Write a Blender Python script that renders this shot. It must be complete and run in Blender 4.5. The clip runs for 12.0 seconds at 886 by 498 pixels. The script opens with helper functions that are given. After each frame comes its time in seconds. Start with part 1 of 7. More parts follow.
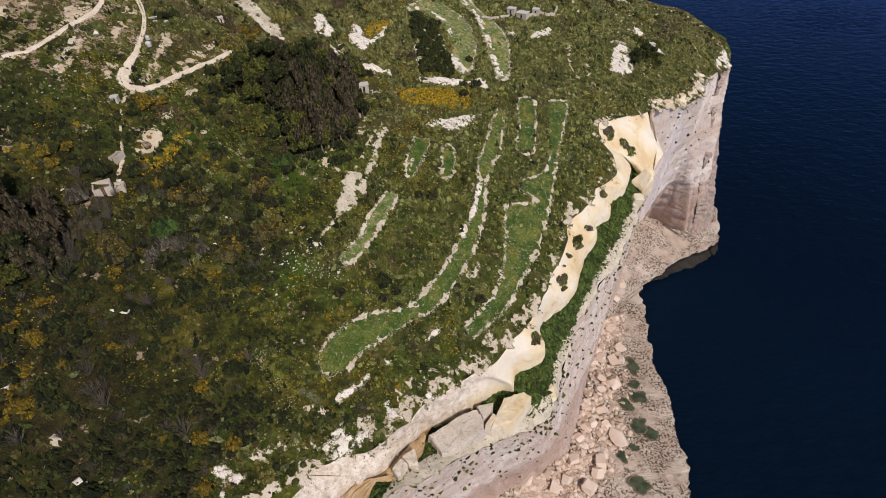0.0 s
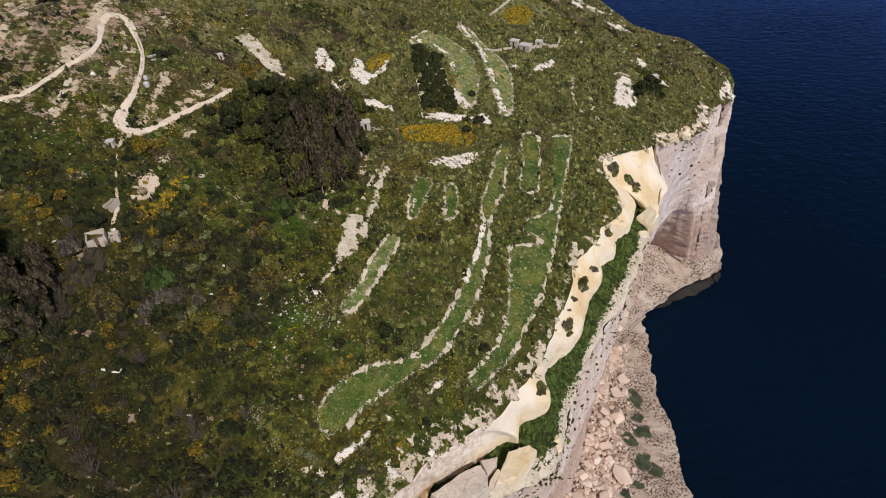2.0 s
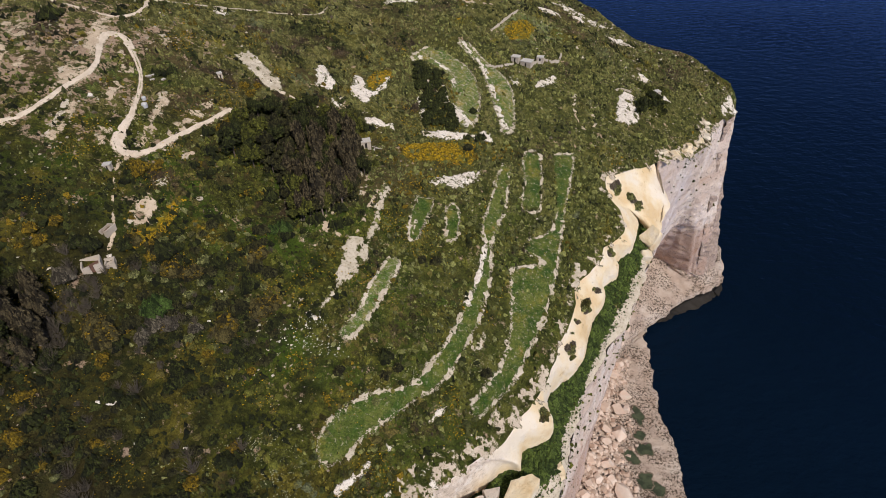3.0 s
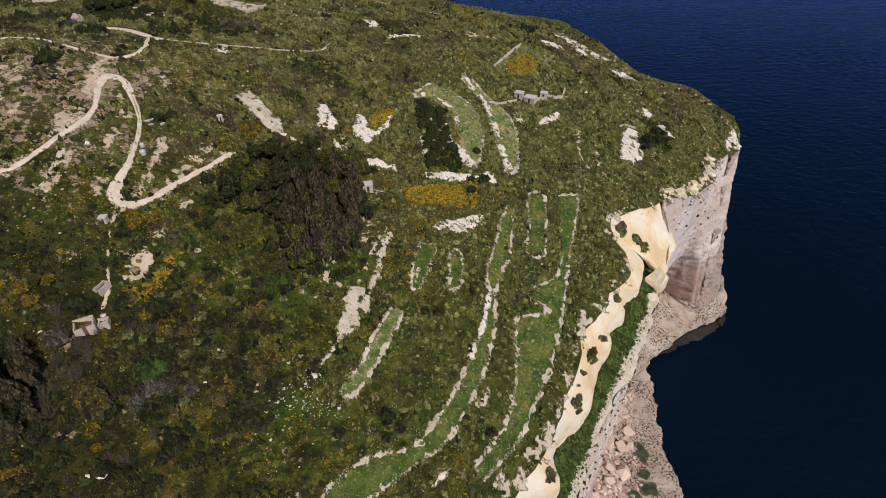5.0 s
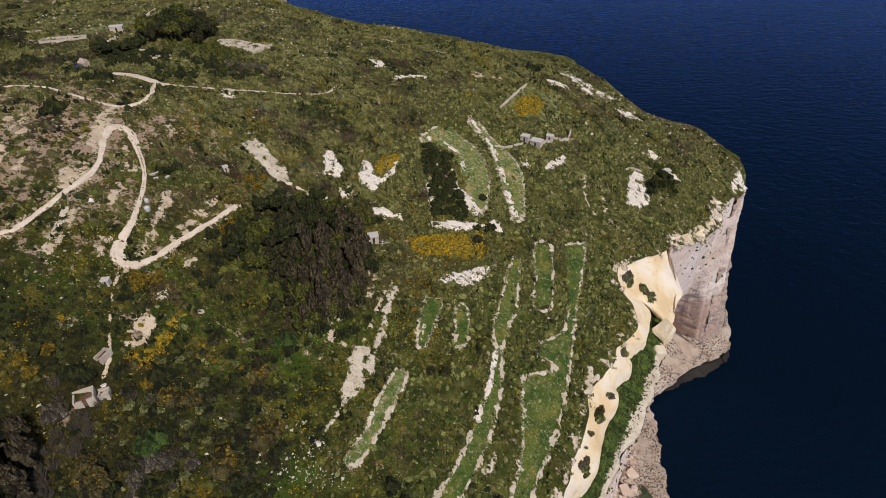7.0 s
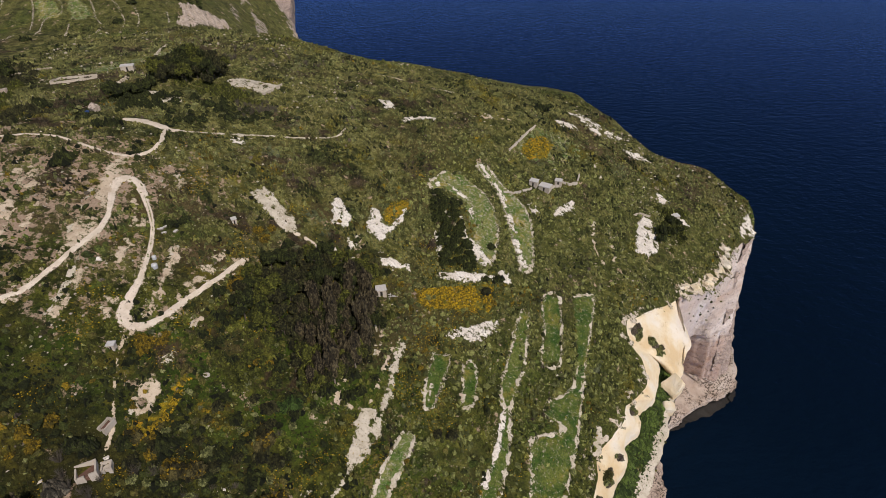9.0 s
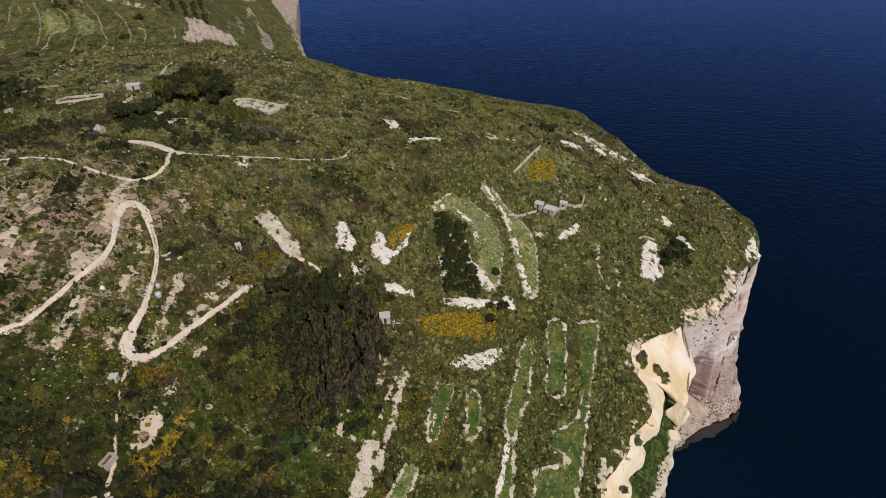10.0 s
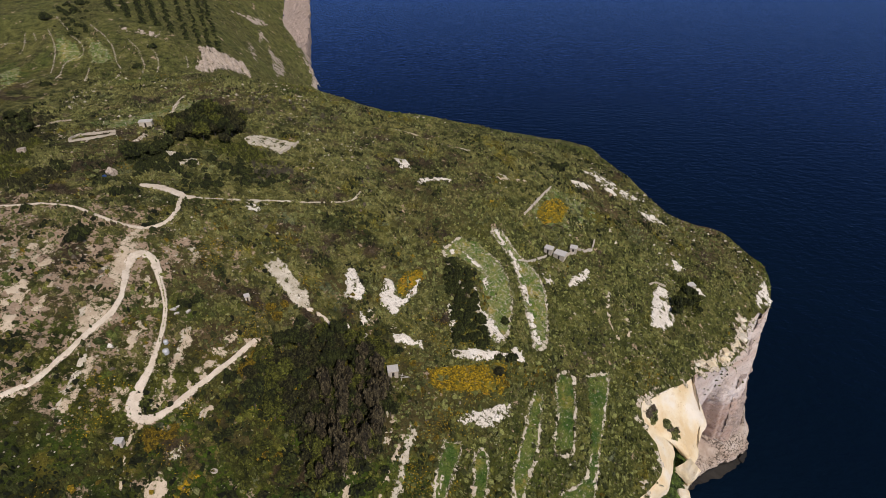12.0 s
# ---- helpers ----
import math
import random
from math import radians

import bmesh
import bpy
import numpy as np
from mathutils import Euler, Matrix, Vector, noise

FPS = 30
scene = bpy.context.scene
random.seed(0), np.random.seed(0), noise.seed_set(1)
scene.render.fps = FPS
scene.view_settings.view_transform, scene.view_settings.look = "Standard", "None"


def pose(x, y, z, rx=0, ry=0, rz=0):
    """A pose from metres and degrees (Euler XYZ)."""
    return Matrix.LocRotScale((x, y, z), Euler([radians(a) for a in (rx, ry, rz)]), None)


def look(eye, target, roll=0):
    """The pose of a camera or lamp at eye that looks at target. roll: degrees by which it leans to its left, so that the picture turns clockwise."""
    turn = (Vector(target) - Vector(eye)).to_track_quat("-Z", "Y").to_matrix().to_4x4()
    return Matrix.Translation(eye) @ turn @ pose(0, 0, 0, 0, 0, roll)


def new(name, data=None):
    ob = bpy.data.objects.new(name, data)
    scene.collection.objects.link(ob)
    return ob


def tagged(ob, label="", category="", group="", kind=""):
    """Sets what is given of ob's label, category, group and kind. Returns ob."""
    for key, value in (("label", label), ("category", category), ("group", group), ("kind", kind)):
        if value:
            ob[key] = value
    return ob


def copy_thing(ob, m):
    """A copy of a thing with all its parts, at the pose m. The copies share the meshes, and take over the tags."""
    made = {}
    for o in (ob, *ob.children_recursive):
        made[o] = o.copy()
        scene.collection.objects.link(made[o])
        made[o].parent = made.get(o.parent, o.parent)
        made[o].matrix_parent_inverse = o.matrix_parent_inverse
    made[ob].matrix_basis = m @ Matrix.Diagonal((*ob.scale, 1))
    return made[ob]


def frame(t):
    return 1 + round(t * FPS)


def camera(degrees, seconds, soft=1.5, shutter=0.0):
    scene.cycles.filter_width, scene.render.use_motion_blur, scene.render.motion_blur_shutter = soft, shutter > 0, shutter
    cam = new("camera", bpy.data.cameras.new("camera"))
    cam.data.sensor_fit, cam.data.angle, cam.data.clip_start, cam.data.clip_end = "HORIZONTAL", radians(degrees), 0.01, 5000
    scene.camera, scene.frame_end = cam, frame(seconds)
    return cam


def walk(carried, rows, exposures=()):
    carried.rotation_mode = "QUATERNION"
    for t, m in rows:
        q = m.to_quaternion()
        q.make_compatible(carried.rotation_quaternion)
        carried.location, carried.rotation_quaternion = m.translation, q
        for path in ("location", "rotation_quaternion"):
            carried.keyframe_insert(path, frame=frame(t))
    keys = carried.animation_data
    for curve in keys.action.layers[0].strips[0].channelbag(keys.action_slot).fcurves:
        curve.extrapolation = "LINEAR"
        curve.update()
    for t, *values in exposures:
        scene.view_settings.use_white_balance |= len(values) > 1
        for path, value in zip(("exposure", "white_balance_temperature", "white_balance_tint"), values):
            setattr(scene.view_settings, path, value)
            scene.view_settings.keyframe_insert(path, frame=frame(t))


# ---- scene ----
from mathutils.bvhtree import BVHTree

cam = camera(78.0, 12.0, 0.7)
# seconds, eye, turn in degrees
PATH = [
    (0.0, 0.00, 0.00, 288.29, 50.156, 1.930, -1.610),
    (0.5, -0.29, 2.69, 289.83, 50.447, 1.853, -1.603),
    (1.0, -0.56, 5.39, 291.38, 50.734, 1.774, -1.595),
    (1.5, -0.83, 8.12, 292.91, 51.022, 1.696, -1.588),
    (2.0, -1.08, 10.90, 294.44, 51.305, 1.626, -1.595),
    (2.5, -1.34, 13.74, 295.99, 51.586, 1.555, -1.602),
    (3.0, -1.63, 16.61, 297.54, 51.860, 1.480, -1.604),
    (5.0, -2.93, 28.16, 305.45, 53.027, 1.124, -1.549),
    (5.5, -3.40, 31.03, 308.09, 53.318, 1.009, -1.511),
    (6.0, -3.93, 33.91, 310.85, 53.622, 0.874, -1.444),
    (6.5, -4.53, 36.74, 313.75, 53.942, 0.719, -1.349),
    (7.0, -5.12, 39.50, 316.67, 54.260, 0.553, -1.244),
    (9.0, -7.64, 50.51, 328.84, 55.475, -0.145, -0.571),
    (9.5, -8.22, 53.23, 331.97, 55.759, -0.333, -0.342),
    (10.0, -8.82, 55.94, 335.11, 56.033, -0.519, -0.108),
    (10.5, -9.49, 58.66, 338.25, 56.304, -0.708, 0.136),
    (11.0, -10.18, 61.34, 341.38, 56.561, -0.901, 0.367),
    (11.5, -10.93, 64.00, 344.54, 56.814, -1.098, 0.601),
    (12.0, -11.74, 66.58, 347.71, 57.057, -1.300, 0.856),
]
walk(cam, [(t, pose(x, y, z, rx, ry, rz)) for t, x, y, z, rx, ry, rz in PATH], [(0.0, 0.09, 6450, 18), (3.0, 0.05, 6450, 18), (5.0, 0.0, 6450, 18), (12.0, 0.0, 6450, 18)])

# ---- light ----
world = bpy.data.worlds.new("sky")
scene.world = world
world.use_nodes = True
_sky = world.node_tree.nodes.new("ShaderNodeTexSky")
_sky.sky_type, _sky.sun_disc = "NISHITA", False
_sky.sun_elevation, _sky.sun_rotation = radians(44), radians(152)
_bg = world.node_tree.nodes["Background"]
_bg.inputs["Strength"].default_value = 0.062
world.node_tree.links.new(_sky.outputs["Color"], _bg.inputs["Color"])
sun = new("sun", bpy.data.lights.new("sun", "SUN"))
sun.data.energy, sun.data.angle, sun.data.color = 3.2, radians(5.0), (1.0, 0.93, 0.82)
# the sun stands over the sea, to the south-east
_az, _el = radians(152), radians(44)
sun.matrix_world = look((0, 0, 400), (-math.sin(_az) * math.cos(_el), -math.cos(_az) * math.cos(_el), 400 - math.sin(_el)))

# ---- materials ----
class Nodes:
    """A small writer of node materials."""

    def __init__(self, name, rough=0.9):
        self.m = bpy.data.materials.new(name)
        self.m.use_nodes = True
        self.t = self.m.node_tree
        self.b = self.t.nodes["Principled BSDF"]
        self.b.inputs["Roughness"].default_value = rough
        self.b.inputs["Specular IOR Level"].default_value = 0.25
        self.pos = self.t.nodes.new("ShaderNodeNewGeometry")

    def node(self, kind, **inputs):
        n = self.t.nodes.new(kind)
        for key, value in inputs.items():
            self.put(n.inputs[key.replace("_", " ")], value)
        return n

    def put(self, socket, value):
        if isinstance(value, bpy.types.NodeSocket):
            self.t.links.new(value, socket)
        else:
            socket.default_value = value

    def noise(self, scale, detail=4.0, rough=0.6, stretch=None):
        vec = self.pos.outputs["Position"]
        if stretch:
            mp = self.node("ShaderNodeMapping", Vector=vec)
            mp.inputs["Scale"].default_value = stretch
            vec = mp.outputs["Vector"]
        return self.node("ShaderNodeTexNoise", Vector=vec, Scale=scale, Detail=detail, Roughness=rough).outputs["Fac"]

    def cells(self, scale, stretch=None):
        vec = self.pos.outputs["Position"]
        if stretch:
            mp = self.node("ShaderNodeMapping", Vector=vec)
            mp.inputs["Scale"].default_value = stretch
            vec = mp.outputs["Vector"]
        return self.node("ShaderNodeTexVoronoi", Vector=vec, Scale=scale).outputs["Distance"]

    def sum(self, a, b, k=1.0, how="MULTIPLY_ADD"):
        """a + k b, or a b."""
        n = self.node("ShaderNodeMath", Value=b if how == "MULTIPLY_ADD" else a)
        n.operation = how
        self.put(n.inputs[1], k if how == "MULTIPLY_ADD" else b)
        if how == "MULTIPLY_ADD":
            self.put(n.inputs[2], a)
        return n.outputs[0]

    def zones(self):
        """Shares of the paler upland colours, and of the darker south-west and far-hill ones."""
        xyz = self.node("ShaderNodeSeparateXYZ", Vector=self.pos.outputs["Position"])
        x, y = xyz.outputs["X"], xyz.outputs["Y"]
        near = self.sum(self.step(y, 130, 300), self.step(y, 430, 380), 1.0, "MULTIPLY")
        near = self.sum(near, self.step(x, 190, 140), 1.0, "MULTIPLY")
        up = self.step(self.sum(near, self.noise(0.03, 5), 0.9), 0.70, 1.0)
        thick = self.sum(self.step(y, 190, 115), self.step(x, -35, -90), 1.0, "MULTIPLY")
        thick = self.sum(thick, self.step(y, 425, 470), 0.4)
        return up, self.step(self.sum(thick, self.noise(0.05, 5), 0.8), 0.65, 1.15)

    def far(self):
        """How far a spot belongs to the hills beyond the bay."""
        y = self.node("ShaderNodeSeparateXYZ", Vector=self.pos.outputs["Position"]).outputs["Y"]
        return self.step(self.sum(y, self.noise(0.02, 4), 60.0), 425, 475)

    def fray(self, amount, scale=0.9):
        """Noise raised towards the border of a patch, where plants close over it."""
        a = self.node("ShaderNodeAttribute")
        a.attribute_name = "fray"
        return self.sum(self.noise(scale, 8, 0.8), a.outputs["Fac"], amount)

    def ramp(self, fac, stops):
        r = self.node("ShaderNodeValToRGB", Fac=fac)
        e = r.color_ramp.elements
        while len(e) < len(stops):
            e.new(0.5)
        for k, (p, col) in zip(e, stops):
            k.position, k.color = p, (*col, 1.0)
        return r.outputs["Color"]

    def step(self, fac, lo, hi):
        return self.node("ShaderNodeMapRange", Value=fac, From_Min=lo, From_Max=hi).outputs["Result"]

    def mix(self, fac, a, b, how="MIX"):
        n = self.t.nodes.new("ShaderNodeMix")
        n.data_type, n.blend_type = "RGBA", how
        self.put(n.inputs[0], fac)
        for k, v in ((6, a), (7, b)):
            self.put(n.inputs[k], (*v, 1.0) if isinstance(v, tuple) else v)
        return n.outputs[2]

    def bump(self, height, strength, distance):
        n = self.node("ShaderNodeBump", Height=height, Strength=strength, Distance=distance)
        if self.b.inputs["Normal"].is_linked:
            self.put(n.inputs["Normal"], self.b.inputs["Normal"].links[0].from_socket)
        self.put(self.b.inputs["Normal"], n.outputs["Normal"])

    def done(self, colour):
        self.put(self.b.inputs["Base Color"], (*colour, 1.0) if isinstance(colour, tuple) else colour)
        return self.m


def mat_ground():
    w = Nodes("scrub_ground", 0.95)
    big, mid, fine = w.noise(0.022, 4), w.noise(0.20, 7, 0.75), w.noise(1.5, 8, 0.85)
    green = w.ramp(mid, [(0.36, (0.016, 0.021, 0.004)), (0.5, (0.066, 0.078, 0.012)), (0.62, (0.160, 0.172, 0.028))])
    dry = w.ramp(w.noise(0.3, 5), [(0.35, (0.060, 0.046, 0.022)), (0.65, (0.150, 0.115, 0.060))])
    fresh = w.ramp(mid, [(0.36, (0.022, 0.046, 0.005)), (0.64, (0.090, 0.150, 0.016))])
    xyz = w.node("ShaderNodeSeparateXYZ", Vector=w.pos.outputs["Position"])
    upland = w.ramp(mid, [(0.36, (0.024, 0.028, 0.007)), (0.5, (0.120, 0.124, 0.034)), (0.62, (0.280, 0.265, 0.112))])
    up, thick = w.zones()
    green = w.mix(up, green, upland)
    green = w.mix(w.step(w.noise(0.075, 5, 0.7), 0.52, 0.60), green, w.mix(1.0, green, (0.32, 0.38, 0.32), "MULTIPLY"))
    c = w.mix(w.step(big, 0.52, 0.64), green, dry)
    c = w.mix(w.sum(w.step(w.noise(0.035, 4), 0.48, 0.58), w.step(up, 1.0, 0.3), 1.0, "MULTIPLY"), c, fresh)
    c = w.mix(w.sum(thick, 0.75, 1.0, "MULTIPLY"), c, w.ramp(mid, [(0.34, (0.012, 0.012, 0.004)), (0.64, (0.058, 0.052, 0.014))]))
    c = w.mix(w.step(w.noise(0.034, 6, 0.7), 0.56, 0.62), c, w.ramp(mid, [(0.36, (0.030, 0.022, 0.013)), (0.64, (0.110, 0.082, 0.046))]))
    c = w.mix(w.step(w.noise(0.040, 6, 0.7, (1.0, 1.0, 1.3)), 0.57, 0.63), c, w.ramp(mid, [(0.36, (0.050, 0.048, 0.008)), (0.64, (0.190, 0.170, 0.028))]))
    turf = w.sum(w.step(xyz.outputs["X"], -45, 5), w.step(xyz.outputs["Y"], 345, 295), 1.0, "MULTIPLY")
    c = w.mix(w.sum(turf, 0.6, 1.0, "MULTIPLY"), c, w.ramp(mid, [(0.34, (0.026, 0.038, 0.007)), (0.5, (0.084, 0.102, 0.022)), (0.64, (0.200, 0.202, 0.066))]))
    c = w.mix(w.step(w.far(), 0.0, 1.25), c, w.ramp(mid, [(0.36, (0.045, 0.050, 0.018)), (0.5, (0.125, 0.134, 0.046)), (0.64, (0.210, 0.206, 0.080))]))
    c = w.mix(1.0, c, (1.0, 0.97, 0.76), "MULTIPLY")
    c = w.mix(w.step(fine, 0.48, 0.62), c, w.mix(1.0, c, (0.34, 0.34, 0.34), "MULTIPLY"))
    west = w.sum(w.step(xyz.outputs["X"], -70, -125), w.sum(w.step(xyz.outputs["Y"], 150, 185), w.step(xyz.outputs["Y"], 265, 235), 1.0, "MULTIPLY"), 1.0, "MULTIPLY")
    soil = w.sum(w.noise(0.14, 8, 0.75), west, 0.125)
    c = w.mix(w.step(soil, 0.60, 0.645), c, w.ramp(fine, [(0.35, (0.34, 0.225, 0.140)), (0.6, (0.56, 0.43, 0.31))]))
    c = w.mix(w.step(w.noise(0.9, 8, 0.85), 0.63, 0.67), c, (0.42, 0.36, 0.26))
    w.bump(fine, 1.0, 0.9)
    return w.done(c)


def mat_foliage(name, dark, light, tint=None, rough=0.85):
    w = Nodes(name, rough)
    rnd = w.pos.outputs["Random Per Island"]
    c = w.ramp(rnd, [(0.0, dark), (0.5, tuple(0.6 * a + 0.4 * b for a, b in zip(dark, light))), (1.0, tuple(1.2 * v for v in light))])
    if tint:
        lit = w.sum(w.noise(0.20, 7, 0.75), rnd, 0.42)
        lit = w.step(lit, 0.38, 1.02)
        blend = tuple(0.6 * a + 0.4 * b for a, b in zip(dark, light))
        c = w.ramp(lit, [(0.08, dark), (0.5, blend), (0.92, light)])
        c = w.mix(w.step(w.noise(0.06, 5, 0.65), 0.50, 0.58), c, w.ramp(lit, [(0.08, dark), (0.92, tint)]))
        c = w.mix(w.step(w.noise(0.045, 5, 0.65), 0.53, 0.60), c, w.ramp(lit, [(0.08, (0.030, 0.046, 0.008)), (0.92, (0.120, 0.175, 0.026))]))
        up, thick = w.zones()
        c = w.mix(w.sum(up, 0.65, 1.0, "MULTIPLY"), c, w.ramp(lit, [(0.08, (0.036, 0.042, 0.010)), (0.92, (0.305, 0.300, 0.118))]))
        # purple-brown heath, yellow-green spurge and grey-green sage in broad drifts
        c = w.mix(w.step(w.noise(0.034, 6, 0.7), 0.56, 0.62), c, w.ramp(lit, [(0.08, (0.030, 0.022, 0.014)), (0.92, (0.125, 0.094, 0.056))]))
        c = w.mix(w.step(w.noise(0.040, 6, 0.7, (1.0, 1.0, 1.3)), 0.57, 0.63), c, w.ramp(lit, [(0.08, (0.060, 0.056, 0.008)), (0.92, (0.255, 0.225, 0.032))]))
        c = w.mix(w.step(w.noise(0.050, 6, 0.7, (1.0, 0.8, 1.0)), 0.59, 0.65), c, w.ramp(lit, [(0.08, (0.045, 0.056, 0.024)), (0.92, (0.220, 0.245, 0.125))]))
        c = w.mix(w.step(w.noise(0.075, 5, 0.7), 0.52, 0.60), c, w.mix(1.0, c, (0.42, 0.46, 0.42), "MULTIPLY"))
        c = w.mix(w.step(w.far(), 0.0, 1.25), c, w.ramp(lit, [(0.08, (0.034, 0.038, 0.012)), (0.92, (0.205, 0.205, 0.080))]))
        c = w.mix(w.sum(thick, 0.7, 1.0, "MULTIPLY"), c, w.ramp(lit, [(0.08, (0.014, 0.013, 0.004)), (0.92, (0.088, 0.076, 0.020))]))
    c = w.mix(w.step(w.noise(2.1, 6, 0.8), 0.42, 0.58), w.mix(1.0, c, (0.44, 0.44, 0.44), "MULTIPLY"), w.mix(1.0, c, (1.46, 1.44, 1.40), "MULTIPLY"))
    w.bump(w.noise(5.0, 4, 0.7), 1.0, 0.5)
    return w.done(c)


def mat_grass(name, a, b, stone=0.0):
    w = Nodes(name, 0.9)
    mid, fine = w.noise(0.16, 5, 0.65), w.noise(1.9, 7, 0.8)
    c = w.mix(w.step(mid, 0.40, 0.60), a, b)
    c = w.mix(w.step(fine, 0.46, 0.60), c, w.mix(1.0, c, (0.36, 0.42, 0.32), "MULTIPLY"))
    c = w.mix(w.step(w.noise(0.42, 6, 0.75), 0.50, 0.60), c, w.mix(1.0, c, (0.66, 0.74, 0.62), "MULTIPLY"))
    c = w.mix(w.step(w.noise(0.5, 6, 0.75), 0.58, 0.66), c, (0.165, 0.150, 0.055))
    c = w.mix(w.step(w.noise(0.09, 5, 0.7), 0.53, 0.60), c, w.mix(1.0, c, (1.7, 1.25, 1.2), "MULTIPLY"))
    if stone > 0:
        s = w.node("ShaderNodeMath", Value=w.noise(0.8, 7, 0.8))
        s.operation = "ADD"
        s.inputs[1].default_value = stone - 0.5
        c = w.mix(w.step(s.outputs[0], 0.48, 0.56), c, w.ramp(fine, [(0.3, (0.30, 0.27, 0.19)), (0.7, (0.52, 0.47, 0.37))]))
    c = w.mix(w.step(w.fray(0.14), 0.62, 0.67), c, w.ramp(fine, [(0.35, (0.022, 0.028, 0.006)), (0.65, (0.110, 0.116, 0.028))]))
    w.bump(fine, 0.9, 0.4)
    return w.done(c)


def mat_stone(name, a, b, dirt=(0.20, 0.16, 0.11), dirty=0.62, lumps=0.4, green=0.0, vary=False):
    """Bare stone; green: how much of it low plants have overgrown."""
    w = Nodes(name, 0.92)
    mid, fine = w.noise(0.25, 5), w.noise(2.2, 6, 0.7)
    c = w.mix(w.step(mid, 0.35, 0.65), a, b)
    c = w.mix(w.step(fine, dirty, dirty + 0.14), c, dirt)
    c = w.mix(w.step(w.noise(0.9, 5, 0.7), dirty, dirty + 0.1), c, tuple(0.6 * v for v in b))
    if vary:
        c = w.mix(1.0, c, w.ramp(w.pos.outputs["Random Per Island"], [(0.0, (0.55, 0.48, 0.42)), (0.6, (0.9, 0.86, 0.82)), (1.0, (1.1, 1.08, 1.05))]), "MULTIPLY")
    if green:
        leaf = w.ramp(fine, [(0.35, (0.030, 0.036, 0.008)), (0.65, (0.120, 0.122, 0.030))])
        c = w.mix(w.step(w.fray(0.20), 0.68 - 0.2 * green, 0.72 - 0.2 * green), c, leaf)
        c = w.mix(w.step(w.fray(0.16, 2.6), 0.65 - 0.1 * green, 0.69 - 0.1 * green), c, leaf)
    w.bump(mid, 0.5, 0.6)
    w.bump(fine, lumps, 0.2)
    return w.done(c)


def mat_slab():
    """Smooth cream limestone: yellow faces, whiter weathered ones, brown stains and small pits."""
    w = Nodes("cream_limestone", 0.9)
    mid, fine = w.noise(0.07, 5, 0.6), w.noise(2.0, 7, 0.75)
    c = w.ramp(mid, [(0.36, (0.73, 0.56, 0.32)), (0.48, (0.80, 0.68, 0.46)), (0.60, (0.82, 0.75, 0.61))])
    c = w.mix(w.step(w.noise(0.22, 6, 0.75), 0.60, 0.70), c, (0.55, 0.40, 0.22))
    c = w.mix(w.step(fine, 0.60, 0.72), c, w.mix(1.0, c, (0.70, 0.64, 0.56), "MULTIPLY"))
    c = w.mix(w.step(w.noise(0.8, 7, 0.8), 0.66, 0.69), c, (0.13, 0.11, 0.05))
    # towards the south-west the slab is whiter, pitted and spotted with lichen
    east = w.node("ShaderNodeSeparateXYZ", Vector=w.pos.outputs["Position"]).outputs["X"]
    old = w.step(w.sum(w.step(east, 22, -12), w.noise(0.08, 5), 0.8), 0.55, 0.95)
    worn = w.ramp(w.noise(0.35, 7, 0.75), [(0.40, (0.50, 0.42, 0.34)), (0.5, (0.70, 0.61, 0.51)), (0.6, (0.80, 0.75, 0.68))])
    worn = w.mix(w.step(w.noise(1.1, 8, 0.85), 0.55, 0.60), worn, (0.17, 0.14, 0.09))
    c = w.mix(w.sum(old, 0.85, 1.0, "MULTIPLY"), c, worn)
    w.bump(w.noise(0.3, 6, 0.7), 0.9, 1.0)
    w.bump(fine, 0.6, 0.3)
    return w.done(c)


